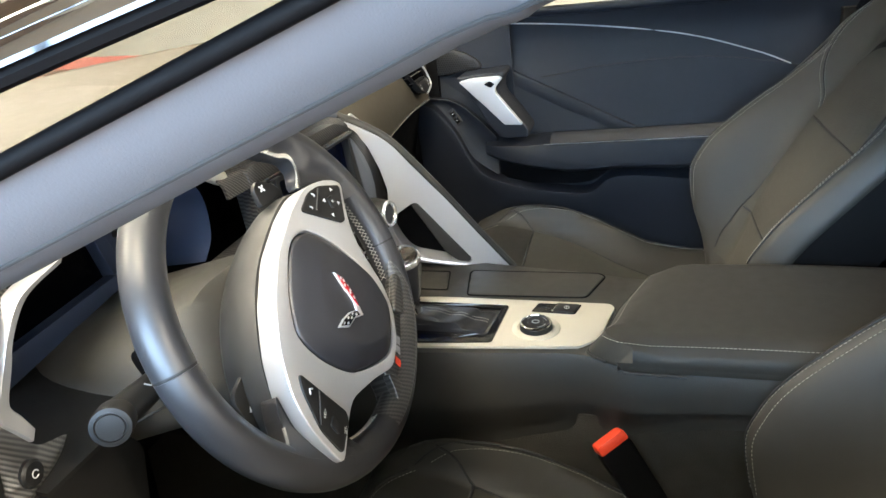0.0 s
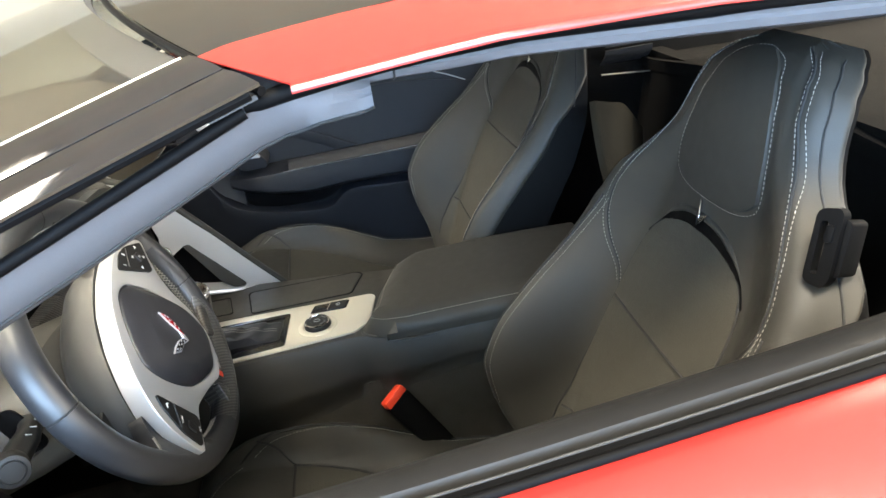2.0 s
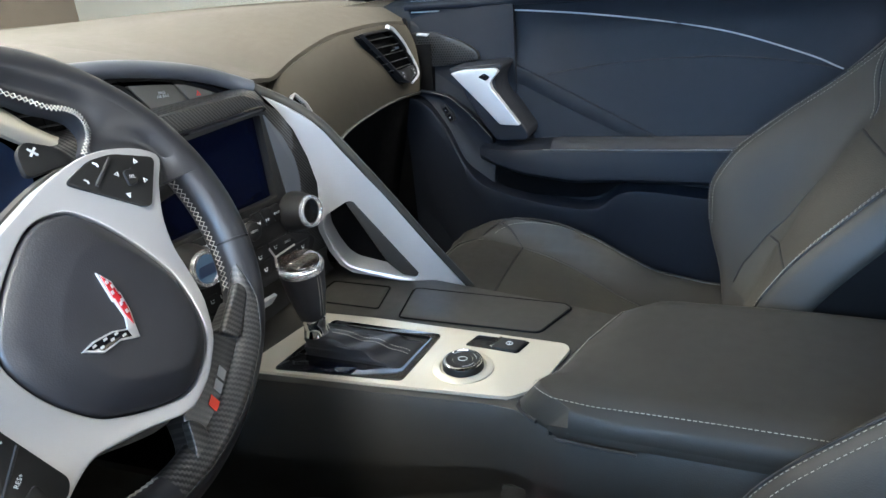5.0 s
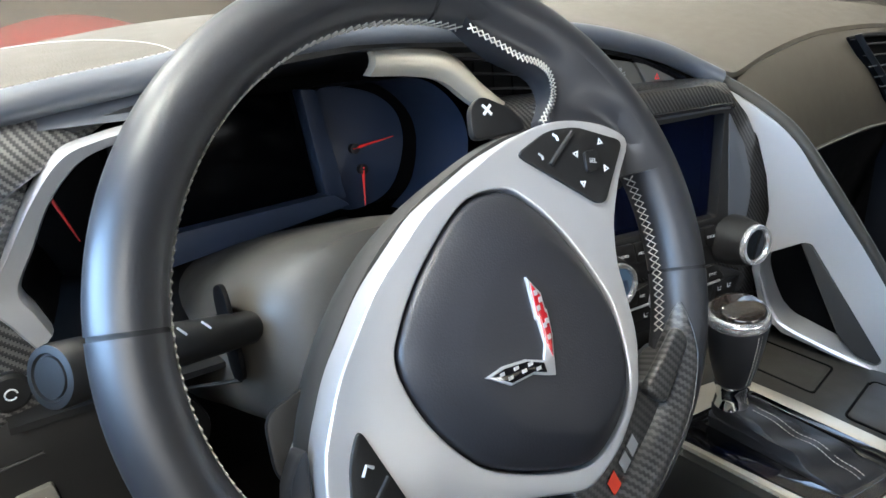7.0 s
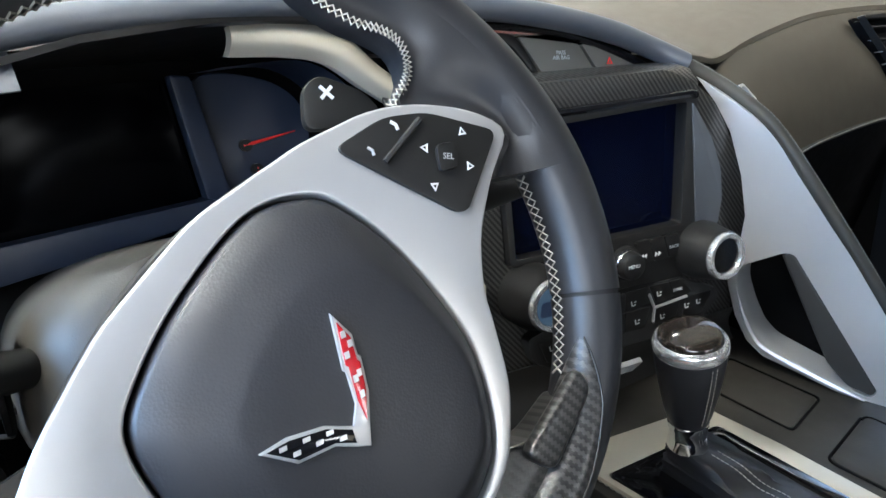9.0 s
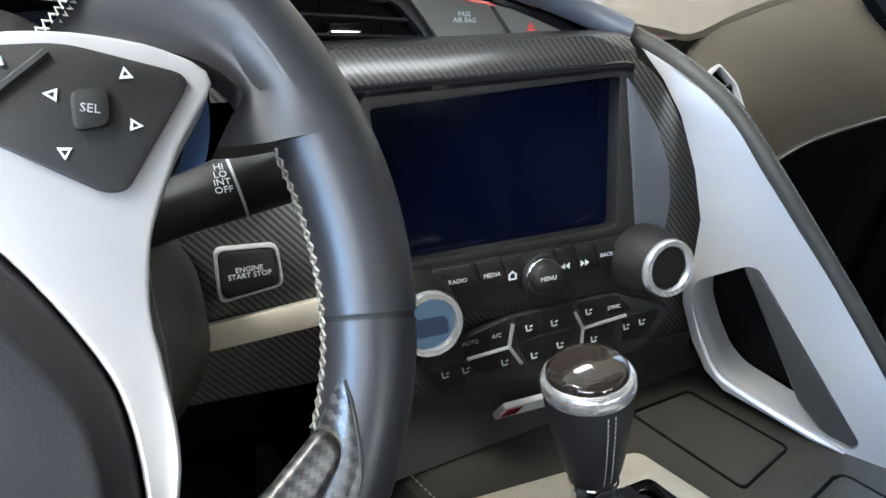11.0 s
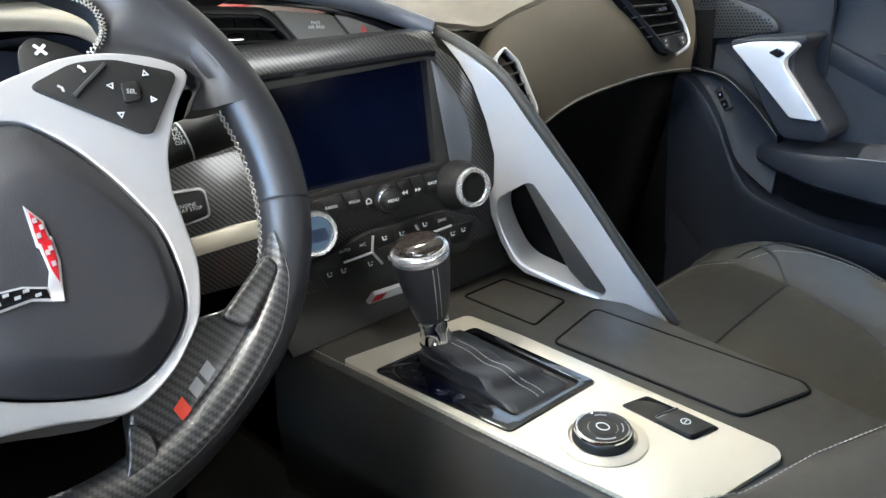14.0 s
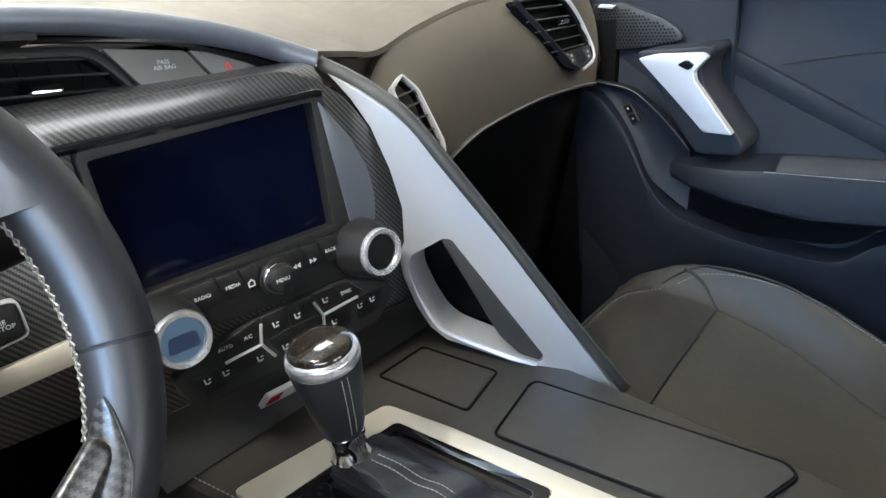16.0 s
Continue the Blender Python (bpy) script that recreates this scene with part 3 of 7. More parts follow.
part("seal_lip", tube([belt(x, -0.766, 0.003) for x in xs], 0.0034, 10), DEEP_BLACK, door, "black rubber lip against the paint")
part("seal_ridge", tube([belt(x, -0.7565, 0.0045) for x in xs], 0.0012, 8), RUBBER, door)
part("skin", slab([[belt(x, y, dz) for y, dz in ((-0.771, 0.002), (-0.790, 0.000), (-0.84, -0.020), (-0.90, -0.06), (-0.935, -0.12), (-0.93, -0.22), (-0.90, -0.32), (-0.92, -0.5), (-0.90, -0.62))] for x in np.linspace(-0.62, 1.0, 34)], 0.003, (0, 1, -0.2)), RED_PAINT, door, "glossy red painted outer skin")

# bonnet and wings ahead of the windscreen
bonnet = thing("bonnet", (-1.4, 0.018, 0.7), "glossy red painted bonnet ahead of the windscreen", "bonnet", kind="structure")
part("skin", slab([[V(-0.90 - 1.35 * t, 0.018 + w * (0.80 - 0.12 * t), 0.900 - 0.22 * t * t - 0.02 * t - 0.05 * w * w + 0.090 * math.exp(-((abs(w) - 0.48) / 0.26) ** 2) * (1 - 0.5 * t) * min(1, 0.30 + 3 * t)) for w in np.linspace(-1, 1, 41)] for t in np.linspace(0, 1, 16)], 0.004, (0, 0, -1)), RED_PAINT, bonnet)
for sgn in (-1, 1):
    part("wing", slab([[V(x, 0.018 + sgn * (0.80 + dy), 0.90 + dz - 0.10 * ((x + 1.35) / 0.9) ** 2) for dy, dz in ((-0.03, 0.0), (0.04, 0.02), (0.10, -0.01), (0.15, -0.09), (0.16, -0.25), (0.14, -0.55))] for x in np.linspace(-2.2, -0.62, 22)], 0.004, (0, -sgn, -0.3)), RED_PAINT, bonnet, "red painted front wing")
cowl = thing("cowl", (-0.80, 0.018, 0.80), "black plastic cowl below the windscreen", "cowl", kind="structure")
part("tray", slab([[V(-0.92 + 0.32 * t - 0.10 * (1 - w * w), 0.018 + 0.86 * w, 0.835 - 0.03 * t + 0.055 * (1 - w * w) - 0.04 * math.sin(math.pi * t)) for w in np.linspace(-1, 1, 25)] for t in np.linspace(0, 1, 6)], 0.01, (0, 0, -1)), RUBBER, cowl)
wiper = thing("wiper", (-0.72, -0.30, 0.87), "black windscreen wiper lying along the cowl", "wiper")
wp = [screen_pt(0.10 + 0.03 * t, -0.72 + 0.75 * t) + V(0, 0, 0.016) for t in np.linspace(0, 1, 12)]
part("blade", tube(wp, 0.006, 8), RUBBER, wiper)
part("arm", tube([wp[5] + V(0, 0, 0.012), wp[9] + V(-0.03, 0, 0.016), wp[11] + V(-0.08, 0.03, 0.0)], 0.005, 8), DEEP_BLACK, wiper)

# ---- dashboard ----
EDGE = spline([(-0.10, -0.70, 0.865), (-0.115, -0.64, 0.885), (-0.14, -0.585, 0.898), (-0.145, -0.53, 0.914), (-0.147, -0.46, 0.925), (-0.15, -0.39, 0.936), (-0.15, -0.30, 0.940), (-0.148, -0.20, 0.939), (-0.147, -0.114, 0.935), (-0.145, -0.049, 0.926), (-0.142, 0.010, 0.913), (-0.138, 0.055, 0.898), (-0.125, 0.085, 0.884)], 70)
LEG = spline([(-0.125, 0.085, 0.884), (-0.104, 0.098, 0.871), (-0.080, 0.106, 0.856), (-0.054, 0.112, 0.836), (-0.022, 0.120, 0.797), (0.024, 0.140, 0.728), (0.067, 0.158, 0.661), (0.116, 0.180, 0.587)], 40)

dash = thing("dashboard", (-0.3, 0.018, 0.80), "grey-black leather-covered dashboard with pale stitching", "dashboard")
def top_pt(p, t):
    """From the hood's edge at p forward to the glass."""
    far = V(-0.58 - 0.12 * (1 - ((p[1] - 0.018) / 0.80) ** 2) + 0.42 * max(0, p[1] - 0.2), p[1] + 0.04 * p[1] * t, 0.895 + 0.072 * (1 - ((p[1] - 0.25) / 0.85) ** 2) + lerp(p[1], [(0.30, 0.0), (0.55, 0.012), (0.74, 0.022)]))
    q = p * (1 - t) + far * t
    return q + V(0, 0, 0.014 * math.sin(math.pi * min(1, t * 1.15)))


crown = list(EDGE) + [np.array(p) for p in spline([(-0.155, 0.12, 0.884), (-0.18, 0.18, 0.877), (-0.205, 0.25, 0.870), (-0.215, 0.33, 0.888), (-0.215, 0.44, 0.908), (-0.210, 0.56, 0.914), (-0.205, 0.66, 0.912), (-0.20, 0.74, 0.905)], 30)]
part("top_pad", slab([[top_pt(p + V(-0.004, 0, 0.004), t) for p in crown] for t in np.linspace(0, 1, 14)], 0.006, (0.3, 0, -1)), LEATHER_GREY, dash, "grey leather top pad")
part("hood_roll", tube([p + V(-0.004, 0, 0.000) for p in EDGE], 0.0092, 20), HOOD_LEATHER, dash, "rolled leather lip of the hood")
part("hood_stitching", stitches([p + V(-0.010, 0, 0.0088) for p in EDGE[:40]], 0.0030, 0.0010, 0.00042), THREAD, dash)
pad_line = spline([(-0.53, -0.53, 0.934), (-0.40, -0.475, 0.945), (-0.27, -0.436, 0.947), (-0.19, -0.428, 0.9455), (-0.163, -0.440, 0.9435), (-0.155, -0.48, 0.937)], 40)
part("pad_stitching", stitches([top_pt(V(-0.154, p[1], lerp(p[1], [(-0.54, 0.916), (-0.46, 0.929), (-0.39, 0.940)])), (-0.154 - p[0]) / 0.60) + V(0, 0, 0.0005) for p in pad_line], 0.0030, 0.0010, 0.00045), THREAD, dash)

# passenger fascia: a padded wave with a vent at each end
FT = spline([(-0.205, 0.228, 0.846), (-0.212, 0.262, 0.868), (-0.215, 0.33, 0.886), (-0.215, 0.44, 0.906), (-0.210, 0.56, 0.912), (-0.205, 0.66, 0.910), (-0.200, 0.722, 0.904)], 40)
FB = spline([(-0.150, 0.262, 0.735), (-0.155, 0.292, 0.745), (-0.160, 0.36, 0.762), (-0.162, 0.43, 0.770), (-0.166, 0.54, 0.775), (-0.170, 0.645, 0.772), (-0.180, 0.722, 0.764)], 40)
rows = [[a * (1 - t) + b * t + V(0.014 * math.sin(math.pi * t ** 0.8), 0, 0) for a, b in zip(FT, FB)] for t in np.linspace(0, 1, 12)]
fascia = part("passenger_fascia", slab(rows, 0.012, (-1, 0, -0.2)), LEATHER_GREY, dash, "curved grey leather passenger fascia")
part("fascia_lip", tube(FB, 0.003, 8), LEATHER, dash)
part("fascia_stitching", stitches([p + V(0.004, 0, 0.002) for p in FB], 0.003, 0.0012, 0.0005), THREAD, dash)
part("glovebox", slab([[b + V(-0.02 - 0.10 * t, 0, -0.006 - 0.42 * t) for b in FB] for t in np.linspace(0, 1, 6)], 0.01, (-1, 0, 0)), DEEP_BLACK, dash, "black lower dashboard and glovebox")
part("dash_end_seal", tube([V(-0.205, 0.727, 0.915), V(-0.185, 0.727, 0.85), V(-0.178, 0.727, 0.80), V(-0.182, 0.727, 0.76)], 0.004, 8), DEEP_BLACK, dash)
# body behind the hood and footwells, with deep shade in its colour
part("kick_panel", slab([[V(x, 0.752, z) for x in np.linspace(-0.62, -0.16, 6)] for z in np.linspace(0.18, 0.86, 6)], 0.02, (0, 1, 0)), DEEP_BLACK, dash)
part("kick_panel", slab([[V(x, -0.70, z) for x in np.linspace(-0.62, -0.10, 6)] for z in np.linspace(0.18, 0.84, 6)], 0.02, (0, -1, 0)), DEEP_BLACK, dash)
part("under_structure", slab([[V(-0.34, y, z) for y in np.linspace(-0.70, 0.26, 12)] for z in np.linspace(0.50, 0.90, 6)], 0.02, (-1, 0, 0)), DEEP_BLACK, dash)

def louvre_vent(name, label, pl, outline, slats, mat_ring, tilt=0.0, depth=0.012, ring=0.004, knob=None):
    v = thing(name, Matrix.Translation(Vector(pl.o)), label, "air vent", "dashboard air vents")
    o = rounded(outline, ring * 3, 4)
    c = o.mean(0)
    inner = c + (o - c) * (1 - ring * 2.2 / np.abs(o - c).max(0))
    part("bezel", plate(o, -0.004, 0.005, pl, 0.0012, hole=inner), mat_ring, v)
    # shallow black back: the shade of a deep duct is put into the colour
    part("duct", plate(c + (o - c) * 0.99, -depth - 0.004, -depth, pl, 0), DEEP_BLACK, v)
    part("duct_wall", grid([[pl.at(*q, 0) for q in inner], [pl.at(*q, -depth) for q in inner]], loop=True), DEEP_BLACK, v)
    for (a, b) in slats:
        a, b = np.array(a), np.array(b)
        d = (b - a) / np.linalg.norm(b - a)
        w = np.array([-d[1], d[0]])
        rows = [[pl.at(*(a + (b - a) * t + w * s), n) for t in np.linspace(0, 1, 6)] for s, n in ((0.0, 0.001), (0.0006, -0.009))]
        part("slat", slab(rows, 0.0016, pl.v * 1.0 - pl.n * 0.2), STALK_GREY, v)
    if knob is not None:
        part("slider", plate(rounded([np.array(knob) + q for q in ((-0.010, -0.003), (0.010, -0.003), (0.010, 0.003), (-0.010, 0.003))], 0.002), -0.004, 0.006, pl, 0.001), CHROME, v, "chrome slider")
    return v


# far right vent on the passenger fascia
pr = Plane((-0.1625, 0.598, 0.850), (0.02, 1.0, 0.0), (-0.28, 0.0, 1.0))
vr = louvre_vent("air_vent", "black slatted air vent with a bright chrome edge", pr, [(-0.115, 0.061), (-0.010, 0.060), (0.014, 0.046), (0.038, 0.012), (0.052, -0.024), (0.048, -0.038), (0.010, -0.049), (-0.012, -0.041)],
                 [((-0.098, 0.046), (0.004, 0.044)), ((-0.084, 0.030), (0.016, 0.028)), ((-0.070, 0.014), (0.027, 0.013)), ((-0.055, -0.002), (0.034, -0.002)), ((-0.041, -0.017), (0.040, -0.016))], SOFT_BLACK, ring=0.0022, knob=(-0.006, 0.021))
part("chrome_edge", tube([pr.at(u, v, 0.004) for u, v in spline([(-0.012, 0.062), (0.006, 0.055), (0.028, 0.032), (0.043, 0.004), (0.053, -0.026), (0.046, -0.041), (0.012, -0.050)], 30)], np.linspace(0.0046, 0.0024, 30), 8), SILVER, vr, "bright chrome edge strip")
heat = part("seat_heat_panel", plate(rounded([(-0.030, -0.021), (0.046, -0.018), (0.046, -0.036), (0.010, -0.046), (-0.012, -0.040)], 0.003), -0.010, 0.003, pr, 0.001), SOFT_BLACK, vr)
for hu in (-0.014, 0.034):
    part("seat_heat_button", plate(rounded([(hu - 0.008, -0.024), (hu + 0.008, -0.023), (hu + 0.010, -0.037), (hu - 0.003, -0.039)], 0.002), 0.003, 0.0055, pr, 0.0008), STALK_GREY, heat)
    for hv_ in (-0.027, -0.034):
        part("heat_mark", plate(rounded([(hu - 0.0015, hv_ - 0.0015), (hu + 0.0025, hv_ - 0.0015), (hu + 0.0025, hv_ + 0.0015), (hu - 0.0015, hv_ + 0.0015)], 0.0008), 0.0055, 0.0058, pr, 0), GREY_INK, heat)

# tall vent at the near end of the fascia
pv = Plane((-0.157, 0.249, 0.803), (0.22, 0.97, 0.0), (-0.5, 0.0, 1.0))
louvre_vent("air_vent", "tall narrow black air vent with a chrome surround", pv, [(-0.026, 0.036), (-0.006, 0.050), (0.009, 0.030), (0.018, -0.032), (0.014, -0.047), (-0.003, -0.034), (-0.022, 0.004)],
            [((-0.022, 0.026), (0.008, 0.030)), ((-0.022, 0.012), (0.010, 0.016)), ((-0.018, -0.002), (0.013, 0.0)), ((-0.010, -0.018), (0.015, -0.016))], SILVER, ring=0.0014, depth=0.020)
part("fascia_return", slab([[V(p[0] - 0.022 - 0.03 * t, p[1] + 0.004, p[2] - 0.004 - 0.13 * t) for p in crown[70:92]] for t in np.linspace(0, 1, 6)], 0.006, (-1, 0, 0)), LEATHER_GREY, dash, "grey leather return beside the vent")

# ---- centre stack ----
ST = Plane((-0.100, -0.020, 0.745), (0.14, 0.99, 0.0), (-0.05, 0.0, 1.0))
stack = thing("center_stack", (-0.10, -0.02, 0.62), "carbon-fibre centre stack with a dark touch screen", "centre stack")
surround = rounded([(-0.150, 0.138), (-0.05, 0.138), (0.050, 0.140), (0.082, 0.126), (0.104, 0.110), (0.124, 0.081), (0.138, 0.056), (0.150, 0.022), (0.155, -0.004), (0.155, -0.036), (0.140, -0.056), (-0.105, -0.036), (-0.150, -0.020)], 0.010)
opening = rounded([(-0.112, 0.112), (0.078, 0.120), (0.092, 0.004), (-0.104, 0.003)], 0.006)
part("carbon_surround", plate(surround, -0.030, -0.004, ST, 0.002, hole=opening), CARBON, stack, "glossy black carbon-fibre twill surround")
frame_pl = rounded([(-0.111, 0.112), (0.077, 0.120), (0.091, 0.004), (-0.103, 0.003)], 0.006)
part("screen_hood", plate(frame_pl, -0.020, 0.002, ST, 0.0015, hole=rounded([(-0.105, 0.105), (0.0665, 0.1135), (0.068, 0.0105), (-0.098, 0.0085)], 0.003)), SOFT_BLACK, stack)
part("screen_cheek", plate(rounded([(0.0715, 0.113), (0.076, 0.108), (0.097, 0.080), (0.1100, 0.051), (0.1135, 0.026), (0.1105, 0.003), (0.0845, 0.006)], 0.004), -0.003, 0.003, ST, 0.002), CHEEK_LIT, stack, "smooth cheek beside the screen, its highlight put into the colour")
part("top_lip", tube([ST.at(u, v, 0.002) for u, v in spline([(-0.16, 0.113), (-0.10, 0.115), (0.0, 0.1175), (0.062, 0.1195), (0.0755, 0.1185)], 40)], 0.0035, 8), GLOSS_BLACK, stack)
screen = part("screen", plate([(-0.106, 0.106), (0.068, 0.115), (0.0695, 0.010), (-0.099, 0.008)], -0.014, -0.010, ST, 0), SCREEN, stack, "dark switched-off touch screen")

# row of buttons below the screen
def key(pl, poly, n0, n1, parent, mat=SOFT_BLACK, name="button", label="", r=0.002):
    return part(name, plate(rounded(poly, r, 3), n0, n1, pl, 0.0009), mat, parent, label)


radio = thing("radio_panel", Matrix.Translation(Vector(ST.at(0, -0.012))), "black radio control panel with a round menu knob", "control panel")
part("backplate", plate(rounded([(-0.076, 0.006), (0.082, 0.004), (0.096, -0.016), (0.098, -0.040), (-0.02, -0.036), (-0.080, -0.030)], 0.006), -0.012, 0.002, ST, 0.002), SOFT_BLACK, radio)
RADIO_KEYS = [(-0.0745, -0.0450, "RADIO"), (-0.0443, -0.0262, "MEDIA"), (-0.0255, -0.0110, None), (0.0150, 0.0295, None), (0.0302, 0.0455, None), (0.0462, 0.0620, "BACK")]
for a, b, word in RADIO_KEYS:
    sk = 0.008
    k = key(ST, [(a + 0.001, 0.003), (b + 0.001, 0.0035), (b + sk, -0.0165), (a + sk, -0.0175)], 0.001, 0.0052, radio, PANEL_BLACK)
    if word:
        lettering("writing", word, 0.0042, ST.matrix((a + b) / 2 + 0.0042, -0.0075, 0.0054), WHITE_INK, k)
    elif a < 0:
        part("home_mark", plate([(-0.0195, -0.013), (-0.0135, -0.013), (-0.0135, -0.009), (-0.0165, -0.0065), (-0.0195, -0.009)], 0.006, 0.0063, ST, 0, hole=[(-0.0183, -0.0120), (-0.0147, -0.0120), (-0.0147, -0.0094), (-0.0165, -0.0080), (-0.0183, -0.0094)]), WHITE_INK, k)
    else:
        for s in (-1, 1):
            d = -1 if a < 0.025 else 1
            c = (a + b) / 2 + 0.002 + s * 0.0018
            part("skip_mark", plate([(c - d * 0.0015, -0.0125), (c + d * 0.0017, -0.0103), (c - d * 0.0015, -0.0081)], 0.006, 0.0063, ST, 0), WHITE_INK, k)
kn = part("menu_knob", turned([(0.0150, 0.0), (0.0150, 0.004), (0.0125, 0.005), (0.0115, 0.012), (0.0108, 0.0138), (0.0095, 0.0145), (0.0, 0.0147)], ST.at(0.0055, -0.013, 0.003), ST.n), SOFT_BLACK, radio, "black rotary menu knob")
part("knob_ring", turned([(0.0132, 0.0), (0.0132, 0.003), (0.0124, 0.0042)], ST.at(0.0055, -0.013, 0.006), ST.n), CHROME, kn)
lettering("writing", "MENU", 0.0044, ST.matrix(0.0040, -0.0120, 0.0180), WHITE_INK, kn)


def dial(u, v, tilt, label, face):
    ax = ST.n + 0.12 * ST.u * tilt + 0.05 * ST.v
    o = ST.at(u, v, 0.0)
    d = thing("climate_dial", Matrix.Translation(Vector(o)), label, "dial", "climate dials")
    part("barrel", turned([(0.026, -0.012), (0.026, 0.010), (0.0225, 0.026), (0.0212, 0.032)], o, ax), SOFT_BLACK, d)
    part("chrome_ring", turned([(0.0200, 0.026), (0.0206, 0.034), (0.0196, 0.0366), (0.0162, 0.0362), (0.0150, 0.033)], o, ax), BRIGHT_RING, d, "bright chrome ring")
    show = part("display", turned([(0.0152, 0.030), (0.0152, 0.0335), (0.0, 0.0336)], o, ax), face, d, "glossy round display")
    if face is DIAL_GLASS:
        dp = Plane(np.array(o) + ax / np.linalg.norm(ax) * 0.0337, ST.u, ST.v)
        part("dark_field", plate(rounded([(-0.012, -0.008), (0.012, -0.008), (0.010, 0.004), (-0.010, 0.004)], 0.003), 0.0, 0.0004, dp, 0), DIAL_BLUE, show, "dim blue lower field")


dial(0.089, -0.0160, 0.0, "climate dial with a chrome ring and a dark display", GLOSS_BLACK)
dial(-0.086, -0.0215, 0.0, "climate dial with a chrome ring and a blue-lit display", DIAL_GLASS)

# climate panel
hv = part("climate_panel", plate(rounded([(-0.090, -0.060), (-0.052, -0.050), (-0.018, -0.041), (0.067, -0.038), (0.116, -0.058), (0.120, -0.068), (0.096, -0.092), (-0.066, -0.092), (-0.084, -0.082)], 0.007), -0.020, 0.003, ST, 0.003), SEAM, stack, "black climate control panel with chrome dividers")
for poly in ([(-0.050, -0.050), (-0.034, -0.046), (-0.034, -0.060), (-0.052, -0.062)], [(-0.032, -0.0455), (-0.018, -0.0425), (-0.020, -0.059), (-0.032, -0.060)],
             [(-0.013, -0.042), (0.008, -0.0415), (0.008, -0.057), (-0.012, -0.059)], [(0.010, -0.0415), (0.031, -0.041), (0.036, -0.055), (0.010, -0.057)],
             [(0.036, -0.041), (0.056, -0.041), (0.062, -0.055), (0.044, -0.056)], [(0.058, -0.041), (0.070, -0.041), (0.084, -0.054), (0.064, -0.055)],
             [(-0.052, -0.066), (-0.022, -0.064), (-0.014, -0.076), (-0.040, -0.078)], [(-0.011, -0.062), (0.008, -0.060), (0.008, -0.076), (-0.004, -0.077)],
             [(0.010, -0.060), (0.036, -0.060), (0.030, -0.076), (0.010, -0.077)], [(0.044, -0.064), (0.070, -0.062), (0.066, -0.076), (0.042, -0.077)],
             [(-0.078, -0.066), (-0.058, -0.066), (-0.052, -0.082), (-0.070, -0.084)], [(0.078, -0.060), (0.108, -0.060), (0.098, -0.078), (0.076, -0.078)]):
    pc = np.array(poly).mean(0)
    key(ST, [tuple(pc + (np.array(q) - pc) * np.array((1.09, 1.12))) for q in poly], 0.002, 0.0038, hv, PANEL_BLACK)
for ends in (((-0.050, -0.0645), (-0.0185, -0.0625)), ((-0.0185, -0.0625), (-0.0155, -0.046)), ((-0.0185, -0.0625), (-0.009, -0.077)), ((0.041, -0.061), (0.078, -0.058)), ((0.041, -0.061), (0.034, -0.047)), ((0.041, -0.061), (0.040, -0.074))):
    part("chrome_divider", tube([ST.at(*ends[0], 0.0040), ST.at(*ends[1], 0.0040)], 0.0013, 8), SILVER, hv)
for word, u, v in (("AUTO", -0.0475, -0.0530), ("A/C", -0.0280, -0.0522), ("SYNC", 0.0672, -0.0495)):
    lettering("writing", word, 0.0044, ST.matrix(u, v, 0.0041), WHITE_INK, hv)
# seated-figure airflow marks are shown as plain bars and arcs
for u, v in ((-0.0031, -0.0515), (0.0171, -0.0520), (0.0011, -0.0735), (0.0221, -0.0700), (-0.0221, -0.0735), (0.0454, -0.0490), (0.0506, -0.0715), (-0.0666, -0.0725), (-0.0515, -0.0725), (0.0788, -0.0675), (0.0929, -0.0665)):
    part("airflow_mark", joined(*[plate([(u + 1.3 * a, v + 1.3 * b) for a, b in q], 0.0037, 0.0041, ST, 0) for q in ([(-0.0022, 0.0016), (-0.0014, 0.0020), (-0.0006, -0.0014), (-0.0014, -0.0018)], [(-0.0004, -0.0020), (0.0020, -0.0014), (0.0018, -0.0006), (-0.0004, -0.0012)], [(0.0006, 0.0004), (0.0024, 0.0009), (0.0022, 0.0015), (0.0005, 0.0010)])]), WHITE_INK, hv)
badge = thing("sill_badge", Matrix.Translation(Vector(ST.at(-0.008, -0.106))), "small silver badge with a red slash", "badge")
BP = Plane(ST.at(-0.008, -0.107, 0.012), ST.u, ST.v * 0.8 + ST.n * 0.5)
part("plate", plate(rounded([(-0.026, -0.006), (0.022, -0.006), (0.028, 0.007), (-0.020, 0.007)], 0.002), -0.004, 0.001, BP, 0.0008), SILVER, badge)
part("red_mark", plate([(-0.022, -0.003), (-0.010, -0.003), (-0.006, 0.005), (-0.018, 0.005)], 0.001, 0.0014, BP, 0), RED_ENAMEL, badge, "red slanted mark")
part("grey_bars", joined(*[plate([(u, -0.003), (u + 0.006, -0.003), (u + 0.008, 0.004), (u + 0.002, 0.004)], 0.001, 0.0013, BP, 0) for u in (-0.006, 0.003, 0.012)]), WHITE_INK, badge)

# lower slope from the stack down to the console
rows = [[ST.at(u, -0.088, -0.004) * (1 - t) + V(-0.100 + 0.006 * math.sin(3 * u), 0.0 + 1.10 * u, 0.604) * t + V(-0.006 * math.sin(math.pi * t), 0, 0) for u in np.linspace(-0.125, 0.150, 16)] for t in np.linspace(0, 1, 9)]
part("panel_back", plate(rounded([(-0.128, -0.020), (0.146, -0.030), (0.150, -0.094), (-0.128, -0.094)], 0.006), -0.024, -0.008, ST, 0.002), CARBON, stack)
